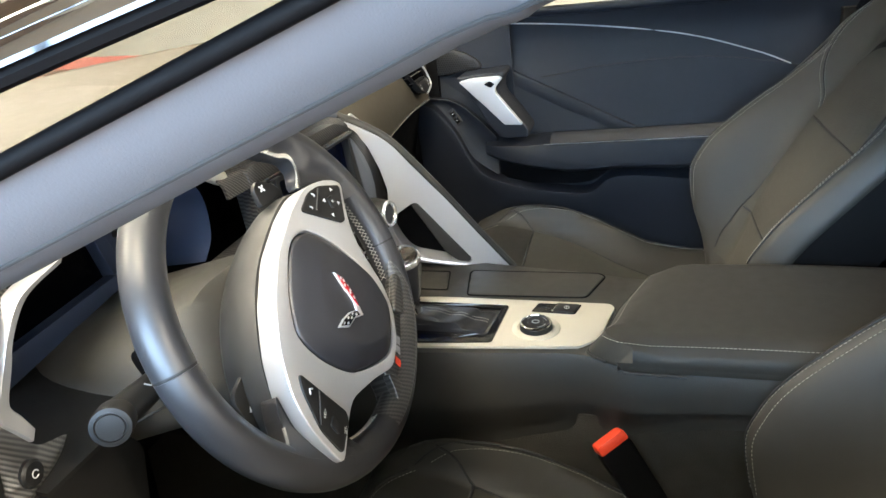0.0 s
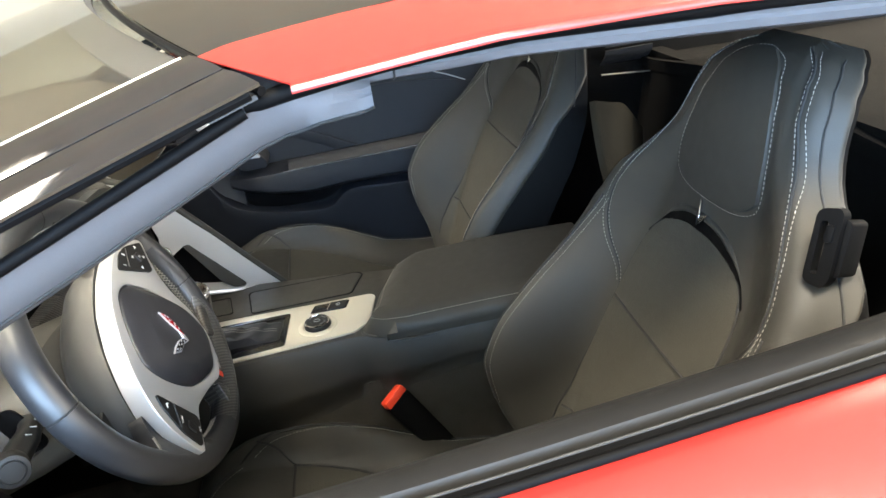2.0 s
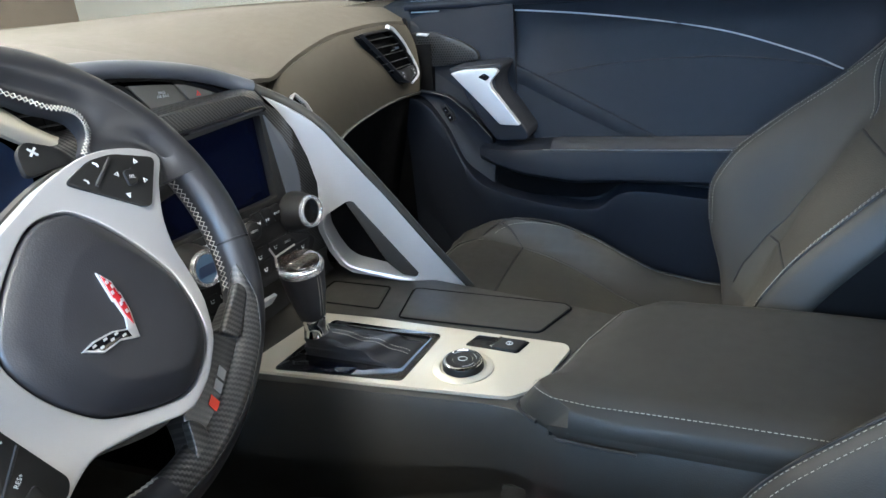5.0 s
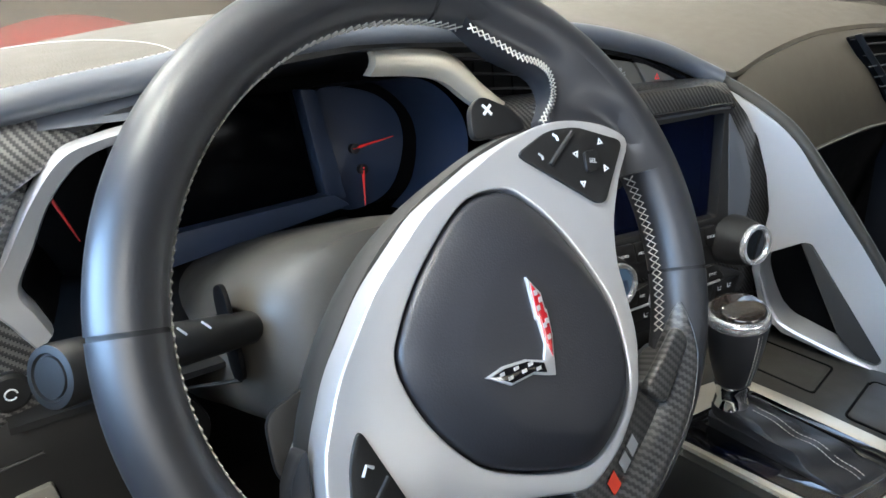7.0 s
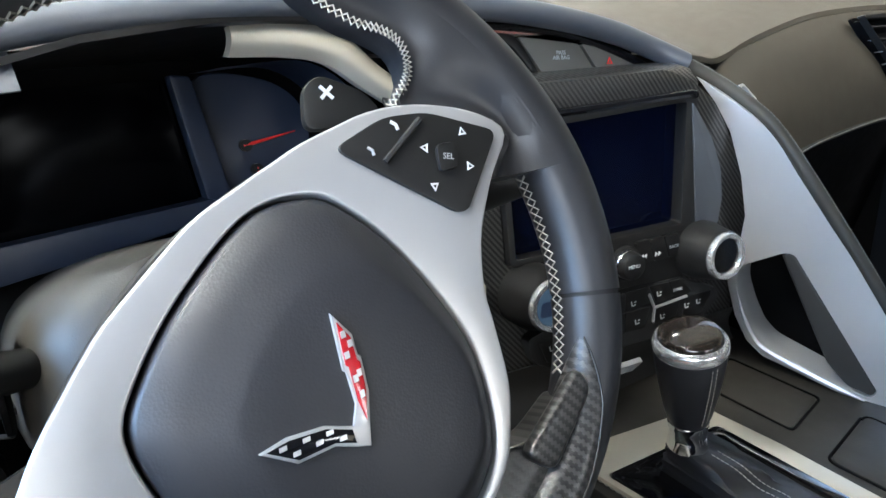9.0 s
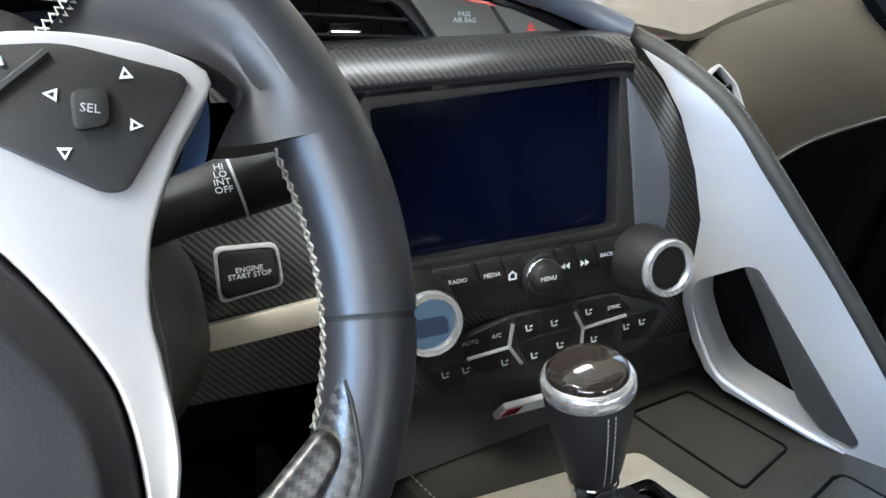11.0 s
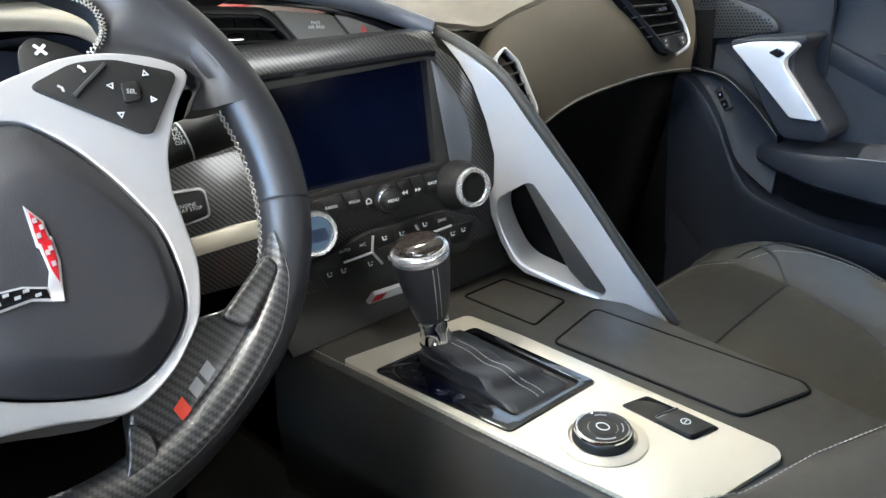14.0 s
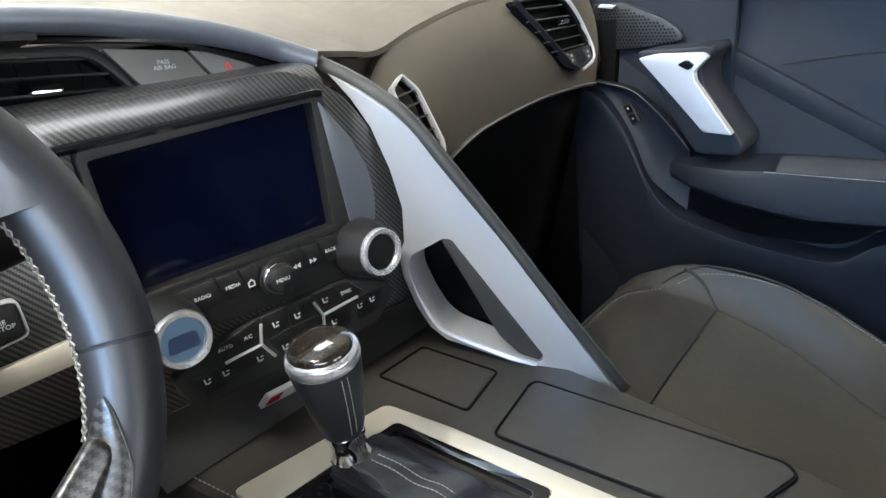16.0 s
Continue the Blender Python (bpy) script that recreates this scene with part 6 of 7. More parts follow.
# silver arc on its outboard side and pale metal brow inboard
arc_o = spline([(-0.130, -0.452, 0.903), (-0.127, -0.489, 0.897), (-0.125, -0.509, 0.890), (-0.125, -0.526, 0.870), (-0.125, -0.541, 0.846), (-0.125, -0.555, 0.821), (-0.125, -0.547, 0.803), (-0.125, -0.538, 0.787)], 40)
arc_i = spline([(-0.134, -0.452, 0.8965), (-0.131, -0.484, 0.8915), (-0.129, -0.501, 0.884), (-0.129, -0.517, 0.866), (-0.129, -0.528, 0.845), (-0.129, -0.539, 0.823), (-0.129, -0.534, 0.808), (-0.129, -0.529, 0.794)], 40)
part("silver_arc", slab([[a * (1 - t) + b * t + V(h, 0, 0) for a, b in zip(arc_o, arc_i)] for t, h in ((-0.12, -0.012), (0.0, 0.0), (0.10, 0.0022), (0.88, 0.0022), (1.0, 0.0), (1.06, -0.014))], 0.003, (-1, 0.2, 0)), SILVER, clus, "satin silver band beside the gauges")
part("arc_wall", slab([[p + V(dx, dy, 0) for p in arc_i] for dx, dy in ((-0.012, 0.002), (-0.05, 0.010), (-0.095, 0.018))], 0.003, (-0.4, -1, 0)), DEEP_BLACK, clus)
bt = spline([(-0.158, -0.300, 0.934), (-0.156, -0.262, 0.932), (-0.156, -0.227, 0.922), (-0.155, -0.200, 0.899), (-0.154, -0.165, 0.877), (-0.150, -0.120, 0.866), (-0.145, -0.08, 0.862)], 36)
bb = spline([(-0.158, -0.302, 0.913), (-0.152, -0.270, 0.911), (-0.150, -0.243, 0.905), (-0.150, -0.215, 0.886), (-0.150, -0.180, 0.866), (-0.148, -0.130, 0.854), (-0.145, -0.08, 0.850)], 36)
part("brow_trim", slab([[a * (1 - t) + b * t + V(0.008 * math.sin(math.pi * t), 0, 0) for a, b in zip(bt, bb)] for t in np.linspace(0, 1, 7)], 0.010, (-1, 0, 0)), PALE_METAL, clus, "curved champagne metal brow")

part("hood_side", slab([[q * (1 - t) + V(-0.143, q[1] + 0.002, lerp(q[1], [(-0.60, 0.897), (-0.53, 0.902), (-0.452, 0.9035), (-0.40, 0.906)])) * t for q in [p + V(-0.010, 0, -0.004) for p in EDGE if -0.60 < p[1] < -0.405]] for t in np.linspace(0, 1, 5)], 0.003, (-1, 0, -0.3)), HOOD_LEATHER, clus, "smooth panel between the hood and the silver band")

# outboard end: carbon panel, vent, light switch and key row
OB = Plane((-0.118, -0.60, 0.82), (-0.15, 0.985, 0.0), (-0.05, 0.0, 1.0))
end_panel = thing("dash_end_panel", (-0.12, -0.60, 0.70), "carbon-fibre dashboard end panel", "trim panel")
# a bulging cap between the vent's opening and the silver band, rolled back under the hood
CAP = [(-0.092, 0.040, -0.115, 0.056), (-0.04, 0.0445, -0.03, 0.078), (0.002, 0.048, 0.018, 0.087), (0.012, 0.0475, 0.060, 0.094), (0.018, 0.044, 0.105, 0.096), (0.0215, 0.0395, 0.138, 0.087),
       (0.023, 0.030, 0.104, 0.0755), (0.0235, 0.020, 0.084, 0.063), (0.024, 0.008, 0.066, 0.038), (0.0245, -0.006, 0.053, 0.014), (0.025, -0.018, 0.046, -0.001), (0.025, -0.030, 0.055, -0.020),
       (0.021, -0.045, 0.070, -0.042), (0.013, -0.055, 0.100, -0.062), (-0.02, -0.0625, 0.0, -0.078), (-0.092, -0.074, -0.115, -0.095)]
cap = spline(CAP, 128, True)
def cap_pt(q, t):
    a, b = q[:2], q[2:]
    wide = min(1.0, np.linalg.norm(b - a) / 0.06)
    back = -0.024 if b[1] > 0.08 else lerp(b[1], [(-0.10, -0.010), (-0.03, -0.002), (0.05, -0.002), (0.08, -0.024)])
    u, v = a + (b - a) * t
    return OB.at(u, v, (0.011 * math.sin(math.pi * t ** 0.75) + back * t * t) * wide - (0.008 if t == 0 else 0.0))


part("carbon_face", grid([[cap_pt(q, t) for q in cap] for t in (0, 0.04, 0.12, 0.22, 0.32, 0.42, 0.52, 0.62, 0.72, 0.82, 0.91, 1.0)], loop=True), LIT_END_CARBON, end_panel, angle=60)
part("bright_line", tube([OB.at(u, v, 0.0006) for u, v in spline([(-0.10, -0.082), (-0.02, -0.072), (0.022, -0.062), (0.034, -0.040), (0.030, 0.010), (0.026, 0.046)], 30)], 0.0013, 6), PALE_METAL, end_panel, "thin metal line round the vent")
louvre_vent("air_vent", "tall slatted outboard air vent in a carbon panel", OB, [(-0.094, 0.041), (0.010, 0.050), (0.024, 0.040), (0.026, -0.035), (0.014, -0.058), (-0.094, -0.075)],
            [((-0.09, 0.026), (0.020, 0.034)), ((-0.09, 0.008), (0.022, 0.017)), ((-0.09, -0.010), (0.023, 0.0)), ((-0.09, -0.028), (0.023, -0.017)), ((-0.09, -0.048), (0.022, -0.034))], SOFT_BLACK, knob=(-0.032, 0.000))
lsw = thing("light_switch", Matrix.Translation(Vector(OB.at(0.043, -0.047))), "round black lamp switch on the dashboard", "switch")
part("knob", turned([(0.011, 0.0), (0.011, 0.010), (0.009, 0.012), (0.0, 0.0125)], OB.at(0.043, -0.047), OB.n, 20), SOFT_BLACK, lsw)
part("lamp_mark", tube([OB.at(0.043 + 0.003 * math.cos(a), -0.047 + 0.003 * math.sin(a), 0.0127) for a in np.linspace(0, 5.5, 12)], 0.0005, 6), WHITE_INK, lsw)
KN = Plane((-0.106, -0.585, 0.705), (-0.02, 0.985, 0.10), (-0.10, -0.10, 1.0))
knee = thing("knee_panel", (-0.11, -0.58, 0.60), "grey-black lower dash panel with a row of keys", "trim panel")
part("panel", plate(rounded([(-0.11, 0.058), (0.02, 0.052), (0.110, 0.044), (0.130, 0.0), (0.10, -0.06), (-0.11, -0.16)], 0.01), -0.02, 0.0, KN, 0.003), SOFT_BLACK, knee)
part("panel_line", tube([KN.at(u, v, 0.0004) for u, v in ((-0.02, 0.018), (-0.014, 0.026), (0.040, 0.026))], 0.0012, 6), SEAM, knee)
for i, word in enumerate(("HUD", "INFO", None)):
    u = -0.012 + 0.0205 * i
    k = key(KN, [(u - 0.0095, 0.008), (u + 0.0095, 0.008), (u + 0.0105, -0.010), (u - 0.0085, -0.010)], -0.002, 0.005, knee, KEY_GREY)
    if word:
        lettering("writing", word, 0.0042, KN.matrix(u + 0.0005, -0.001, 0.0052), WHITE_INK, k)
    else:
        part("dimmer_mark", joined(*[tube([KN.at(u + 0.001 + r0 * math.cos(a), -0.001 + r0 * math.sin(a), 0.0052), KN.at(u + 0.001 + r1 * math.cos(a), -0.001 + r1 * math.sin(a), 0.0052)], 0.0004, 5) for a in np.linspace(0, 5.5, 8) for r0, r1 in ((0.003, 0.0045),)]), WHITE_INK, k)
msw = part("mirror_knob", turned([(0.013, 0.0), (0.013, 0.006), (0.0115, 0.008), (0.0, 0.0082)], KN.at(-0.038, 0.001, 0.0), KN.n, 24), SOFT_BLACK, knee, "round mirror adjuster")
part("mirror_mark", tube([KN.at(-0.042, 0.002, 0.0084), KN.at(-0.034, 0.002, 0.0084), KN.at(-0.034, -0.002, 0.0084)], 0.0006, 5), WHITE_INK, msw)
lrk = key(KN, [(-0.046, -0.020), (-0.030, -0.020), (-0.029, -0.030), (-0.045, -0.030)], -0.002, 0.004, knee, DEEP_BLACK)
lettering("writing", "L  R", 0.0055, KN.matrix(-0.0375, -0.025, 0.0042), WHITE_INK, lrk)

# ---- passenger door ----
pdoor = thing("passenger_door", (0.3, 0.80, 0.4), "closed black-trimmed passenger door with a silver pull handle", "car door")
def door_pt(x, z):
    """The inner face of the door: bellied at the sill, hollow above the armrest."""
    y = lerp(z, [(0.20, 0.735), (0.45, 0.745), (0.58, 0.755), (0.64, 0.765), (0.72, 0.775), (0.80, 0.782), (0.88, 0.792), (0.93, 0.775), (0.945, 0.768)])
    return V(x, y + 0.02 * max(0, (-0.02 - x) / 0.2) * -1 , z)


xs = np.linspace(-0.205, 0.80, 36)
part("panel", slab([[door_pt(x, z + 0.0) for x in xs] for z in np.linspace(0.20, 0.94, 30)], 0.02, (0, 1, 0)), DOOR_BLACK, pdoor)
part("sill_cap", tube([door_pt(x, 0.940) for x in np.linspace(-0.21, 0.80, 20)], 0.012, 10), DOOR_BLACK, pdoor)
def on_door(pts, lift=0.0):
    return [door_pt(x, z) - V(0, lift, 0) for x, z in pts]


part("sail_panel", slab([[V(x, 0.772 - 0.012 * t, 0.72 + (0.245 + 0.03 * (x + 0.36) / 0.38) * t) for x in np.linspace(-0.36, 0.02, 12)] for t in np.linspace(0, 1, 6)], 0.012, (0, 1, 0)), DOOR_BLACK, pdoor, "black panel at the front corner of the window")
part("upper_line", tube(on_door(spline([(-0.20, 0.925), (-0.04, 0.922), (0.18, 0.902), (0.40, 0.866), (0.55, 0.820), (0.62, 0.790)], 40), 0.001), 0.0015, 8), SILVER, pdoor, "thin bright accent line")
part("style_line", tube(on_door(spline([(0.085, 0.790), (0.20, 0.806), (0.34, 0.816), (0.45, 0.815), (0.55, 0.803), (0.64, 0.785)], 40), 0.0), 0.0016, 8), SEAM, pdoor)
# diagonal fold with the speaker in front of it
fl = spline([(-0.205, 0.905), (-0.13, 0.874), (-0.06, 0.845), (0.04, 0.797), (0.15, 0.742), (0.25, 0.692), (0.32, 0.657)], 24)
rows = [[door_pt(x, z) - V(0, lf, 0) + V(0, 0, dz) for x, z in fl] for lf, dz in ((0.0, 0.004), (0.004, 0.001), (0.0055, -0.005), (0.0045, -0.026), (0.0, -0.046))]
part("diagonal_fold", slab(rows, 0.004, (0, 1, 0)), DOOR_BLACK, pdoor)
SP = Plane((0, 0.7665, 0), (1, 0, 0), (0, 0, 1))
tri = rounded([(-0.204, 0.884), (-0.150, 0.884), (-0.084, 0.860), (-0.058, 0.842), (-0.052, 0.826), (-0.128, 0.815), (-0.181, 0.812), (-0.198, 0.837)], 0.010)
spk = part("speaker_grille", plate(tri, -0.002, 0.012, SP, 0.002), SOFT_BLACK, pdoor, "dark triangular speaker grille")
holes = bmesh.new()
for i in range(-2, 30):
    for j in range(14):
        u, v = -0.20 + 0.0058 * (i + 0.5 * (j % 2)), 0.808 + 0.005 * j
        if 0.817 + 0.08 * max(0, u + 0.13) < v < 0.878 - max(0, (u + 0.15)) * 0.42 and -0.190 + 0.2 * max(0, 0.84 - v) < u < -0.062:
            vs = [holes.verts.new(tuple(SP.at(u + 0.0020 * math.cos(a), v + 0.0020 * math.sin(a), 0.0126))) for a in np.linspace(0, 2 * math.pi, 6, endpoint=False)]
            holes.faces.new(vs)
tagged(part("grille_holes", holes, DEEP_BLACK, spk), kind="stuff")
part("speaker_badge", plate(rounded([(-0.186, 0.884), (-0.160, 0.881), (-0.166, 0.876), (-0.190, 0.879)], 0.0015), 0.010, 0.018, SP, 0.0006), SILVER, pdoor, "small silver speaker badge")
# armrest with its scoop
rows = []
for x in np.linspace(-0.045, 0.62, 32):
    o = lerp(x, [(-0.045, 0.058), (0.0, 0.085), (0.06, 0.100), (0.30, 0.095), (0.62, 0.080)])
    zt = lerp(x, [(-0.045, 0.650), (0.05, 0.656), (0.11, 0.660), (0.30, 0.664), (0.62, 0.672)])
    zb = lerp(x, [(-0.045, 0.628), (0.0, 0.618), (0.06, 0.606), (0.16, 0.592), (0.26, 0.598), (0.40, 0.596), (0.62, 0.600)])
    rows.append([V(x, 0.770, zt + 0.002), V(x, 0.760 - o * 0.5, zt + 0.003), V(x, 0.762 - o * 0.93, zt), V(x, 0.764 - o, zt - 0.008), V(x, 0.762 - o * 0.98, zb + 0.010), V(x, 0.764 - o * 0.85, zb), V(x, 0.770, zb - 0.004)])
part("armrest", slab(rows, 0.004, (0, 0.2, -1)), DOOR_BLACK, pdoor)
rows = [[V(x, 0.745 - w, lerp(x, [(0.10, 0.6615), (0.30, 0.6665), (0.62, 0.6745)]) + 0.012 * math.sin(math.pi * min(1, max(0, (0.078 - w) / 0.075))) ** 0.7) for w in np.linspace(0.0, 0.078, 9)] for x in np.linspace(0.115, 0.62, 16)]
part("armrest_pad", slab(rows, 0.008, (0, 0, -1)), DOOR_PAD, pdoor, "dark grey padded armrest top")
part("pad_stitching", stitches([V(x, 0.6655, lerp(x, [(0.10, 0.6600), (0.30, 0.6640), (0.62, 0.672)])) for x in np.linspace(0.10, 0.62, 30)], 0.003, 0.001, 0.0005), SILVER, pdoor)
# pocket below: a curved lip
lip = spline([(-0.215, 0.765), (-0.165, 0.745), (-0.120, 0.690), (-0.080, 0.610), (-0.040, 0.570), (0.04, 0.545), (0.14, 0.530), (0.20, 0.532), (0.245, 0.565), (0.30, 0.572), (0.45, 0.560), (0.70, 0.548)], 60)
rows = [[V(x, 0.735 - d, z + dz) for x, z in lip] for d, dz in ((-0.03, 0.004), (0.012, 0.0), (0.022, -0.006), (0.024, -0.016), (0.018, -0.05), (0.010, -0.16), (0.0, -0.33))]
part("lower_panel", slab(rows, 0.01, (0, 1, 0)), DOOR_BLACK, pdoor, "lower door panel with a pocket lip")
# dark plate in place of the shade inside the pocket
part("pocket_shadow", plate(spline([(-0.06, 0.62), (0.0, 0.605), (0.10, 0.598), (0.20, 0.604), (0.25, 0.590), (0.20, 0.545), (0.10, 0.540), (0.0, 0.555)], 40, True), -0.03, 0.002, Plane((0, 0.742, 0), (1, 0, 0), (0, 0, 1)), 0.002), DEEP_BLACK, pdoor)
# pull handle
HP = Plane((0, 0.690, 0), (1, 0, 0), (0, 0, 1))
back = rounded([(-0.100, 0.818), (0.012, 0.827), (0.017, 0.819), (0.002, 0.798), (0.004, 0.772), (0.066, 0.690), (0.062, 0.672), (0.000, 0.672), (-0.026, 0.705), (-0.074, 0.785)], 0.012)
part("handle_surround", plate(back, -0.10, 0.004, HP, 0.006, seg=3), DOOR_BLACK, pdoor)
hand_o = rounded([(-0.088, 0.810), (-0.060, 0.816), (0.004, 0.818), (0.012, 0.812), (-0.006, 0.792), (-0.004, 0.780), (0.053, 0.706), (0.012, 0.708), (-0.030, 0.752), (-0.078, 0.800)], 0.004)
ph = part("pull_handle", plate(hand_o, 0.002, 0.018, HP, 0.004, seg=3), SILVER, pdoor, "brushed silver pull handle")
part("lock_button", plate(rounded([(-0.030, 0.802), (-0.016, 0.810), (-0.004, 0.802), (-0.014, 0.794)], 0.004), 0.017, 0.0195, HP, 0.001), GLOSS_BLACK, ph)
# switch panel between the fascia end and the armrest, with a thin bright upper edge
line = spline([(-0.200, 0.770), (-0.138, 0.762), (-0.111, 0.753), (-0.085, 0.734), (-0.054, 0.705), (-0.020, 0.668)], 24)
low = spline([(-0.200, 0.740), (-0.165, 0.735), (-0.120, 0.685), (-0.085, 0.620), (-0.050, 0.590), (-0.020, 0.570)], 24)
part("switch_panel", slab([[V(a[0] * (1 - t) + b[0] * t, 0.722 + 0.010 * math.sin(math.pi * t) - 0.006 * (t == 0), a[1] * (1 - t) + b[1] * t) for a, b in zip(line, low)] for t in np.linspace(0, 1, 6)], 0.02, (0, 1, 0)), DOOR_BLACK, pdoor)
part("edge_line", tube([V(x, 0.717, z) for x, z in line], 0.0011, 6), STALK_GREY, pdoor, "thin grey edge line")
WS = Plane((-0.119, 0.722, 0.718), (0.50, 0.0, -0.86), (0.86, 0.0, 0.50))
sw = part("window_switch", plate(rounded([(-0.021, 0.007), (0.019, 0.009), (0.020, -0.007), (-0.020, -0.008)], 0.004), -0.02, -0.003, WS, 0.001), SOFT_BLACK, pdoor)
for du in (-0.009, 0.009):
    part("rocker", plate(rounded([(du - 0.0065, 0.005), (du + 0.0065, 0.005), (du + 0.0065, -0.005), (du - 0.0065, -0.005)], 0.002), -0.004, -0.0005, WS, 0.001), GLOSS_BLACK, sw)
    part("rocker_mark", plate(rounded([(du - 0.0012, 0.0012), (du + 0.0012, 0.0012), (du + 0.0012, -0.0012), (du - 0.0012, -0.0012)], 0.0006), -0.0005, -0.0002, WS, 0), WHITE_INK, sw)
side_glass = thing("side_window", (0.3, 0.75, 1.0), "clear passenger side window above the door", "side window", kind="structure")
g = part("pane", slab([[V(x, 0.775 - 0.145 * t, 0.935 + lerp(x, [(-0.5, 0.0), (-0.1, 0.03), (0.30, 0.17), (0.55, 0.175), (0.80, 0.155), (1.0, 0.115)]) * t) for x in np.linspace(-0.40, 1.0, 24)] for t in np.linspace(0, 1, 5)], 0.004, (0, 1, 0.3)), GLASS, side_glass)
g.visible_shadow = False

# ---- seats ----
SEAT_W = [(-0.09, 0.185), (-0.03, 0.215), (0.03, 0.240), (0.09, 0.252), (0.20, 0.258), (0.36, 0.256), (0.40, 0.247), (0.44, 0.230), (0.47, 0.203), (0.50, 0.173), (0.53, 0.144), (0.56, 0.129), (0.60, 0.119), (0.63, 0.103), (0.648, 0.082), (0.660, 0.055)]
SEAT_I = [(0, 0.110), (0.10, 0.126), (0.25, 0.128), (0.33, 0.122), (0.40, 0.108), (0.46, 0.090), (0.66, 0.05)]
SEAT_B = [(-0.09, 0.015), (-0.04, 0.050), (0.01, 0.098), (0.07, 0.134), (0.11, 0.138), (0.16, 0.130), (0.24, 0.098), (0.30, 0.070), (0.355, 0.050), (0.41, 0.038), (0.45, 0.028), (0.52, 0.010), (0.66, 0.0)]
# double stitching: down the wing of the head and in to the insert; and along the crest of the bolster
SEAT_S = [(0.650, 0.045), (0.638, 0.066), (0.618, 0.085), (0.580, 0.099), (0.540, 0.117), (0.490, 0.145), (0.455, 0.166), (0.415, 0.182), (0.378, 0.180), (0.340, 0.160), (0.310, 0.136), (0.288, 0.122)]
SEAT_W, SEAT_B = ([tuple(q) for q in spline(table, 120)] for table in (SEAT_W, SEAT_B))
BOLSTER_S = [(0.392, 0.196), (0.34, 0.206), (0.26, 0.211), (0.16, 0.212), (0.08, 0.206), (0.02, 0.192)]
UPV, FWD, BASE = V(0.363, 0, 0.932), V(-0.932, 0, 0.363), V(0.538, 0, 0.42)


def seat_f(s, w, low=1.0):
    """How far the backrest stands forward at height s and w across; low flattens the bolster on the -y side."""
    wd, wi, bh = lerp(s, SEAT_W), lerp(s, SEAT_I), lerp(s, SEAT_B) * (low if w < 0 else 1)
    a, wb = abs(w), lerp(s, SEAT_W) - lerp(s, [(0.30, 0.042), (0.50, 0.036), (0.62, 0.030), (0.66, 0.024)])
    head = lerp(s, [(0.40, 0.0), (0.46, 0.008), (0.52, 0.020), (0.58, 0.027), (0.615, 0.025), (0.640, 0.012), (0.660, -0.014)])
    lumbar = 0.012 * math.sin(math.pi * min(1, s / 0.40))
    if a < wi:
        return head + lumbar + 0.004 * (1 - (a / wi) ** 2)
    if a < wb:
        t = (a - wi) / (wb - wi)
        return head + lumbar * (1 - t) + bh * t * t * (3 - 2 * t) - lerp(s, [(0.44, 0.0), (0.52, 0.008)]) * t * t
    t = (a - wb) / (wd - wb)
    return head + bh - lerp(s, [(0.44, 0.0), (0.52, 0.008)]) - (bh + lerp(s, [(0.30, 0.045), (0.45, 0.026), (0.66, 0.022)])) * t ** 2.6


def seat_pt(s, w, lift=0.0, low=1.0):
    return BASE + UPV * s + FWD * (seat_f(s, w, low) + lift) + V(0, w, 0)


def cush_wi(x):
    return lerp(x, [(0.0, 0.180), (0.113, 0.172), (0.165, 0.168), (0.22, 0.157), (0.26, 0.138), (0.30, 0.117), (0.37, 0.088), (0.52, 0.070)])


def cush_z(x, w):
    a = abs(w)
    wi, wb, wd = cush_wi(x), 0.200, lerp(x, [(-0.06, 0.205), (0.02, 0.226), (0.30, 0.230), (0.56, 0.225)])
    z = lerp(x, [(-0.060, 0.350), (-0.055, 0.385), (-0.040, 0.415), (-0.010, 0.436), (0.040, 0.443), (0.085, 0.438), (0.113, 0.428), (0.16, 0.417), (0.20, 0.404), (0.25, 0.387), (0.30, 0.371), (0.36, 0.357), (0.45, 0.347), (0.60, 0.345)])
    bh = lerp(x, [(-0.06, 0.0), (0.0, 0.014), (0.06, 0.038), (0.12, 0.054), (0.19, 0.062), (0.25, 0.058), (0.30, 0.047), (0.36, 0.030), (0.45, 0.024), (0.60, 0.02)])
    if a < wi:
        return z + 0.006 * (1 - (a / wi) ** 2)
    if a < wb:
        t = (a - wi) / (wb - wi)
        return z + bh * t * t * (3 - 2 * t)
    t = min(1, (a - wb) / (wd - wb))
    return z + bh - (bh + 0.06) * t ** 2.2


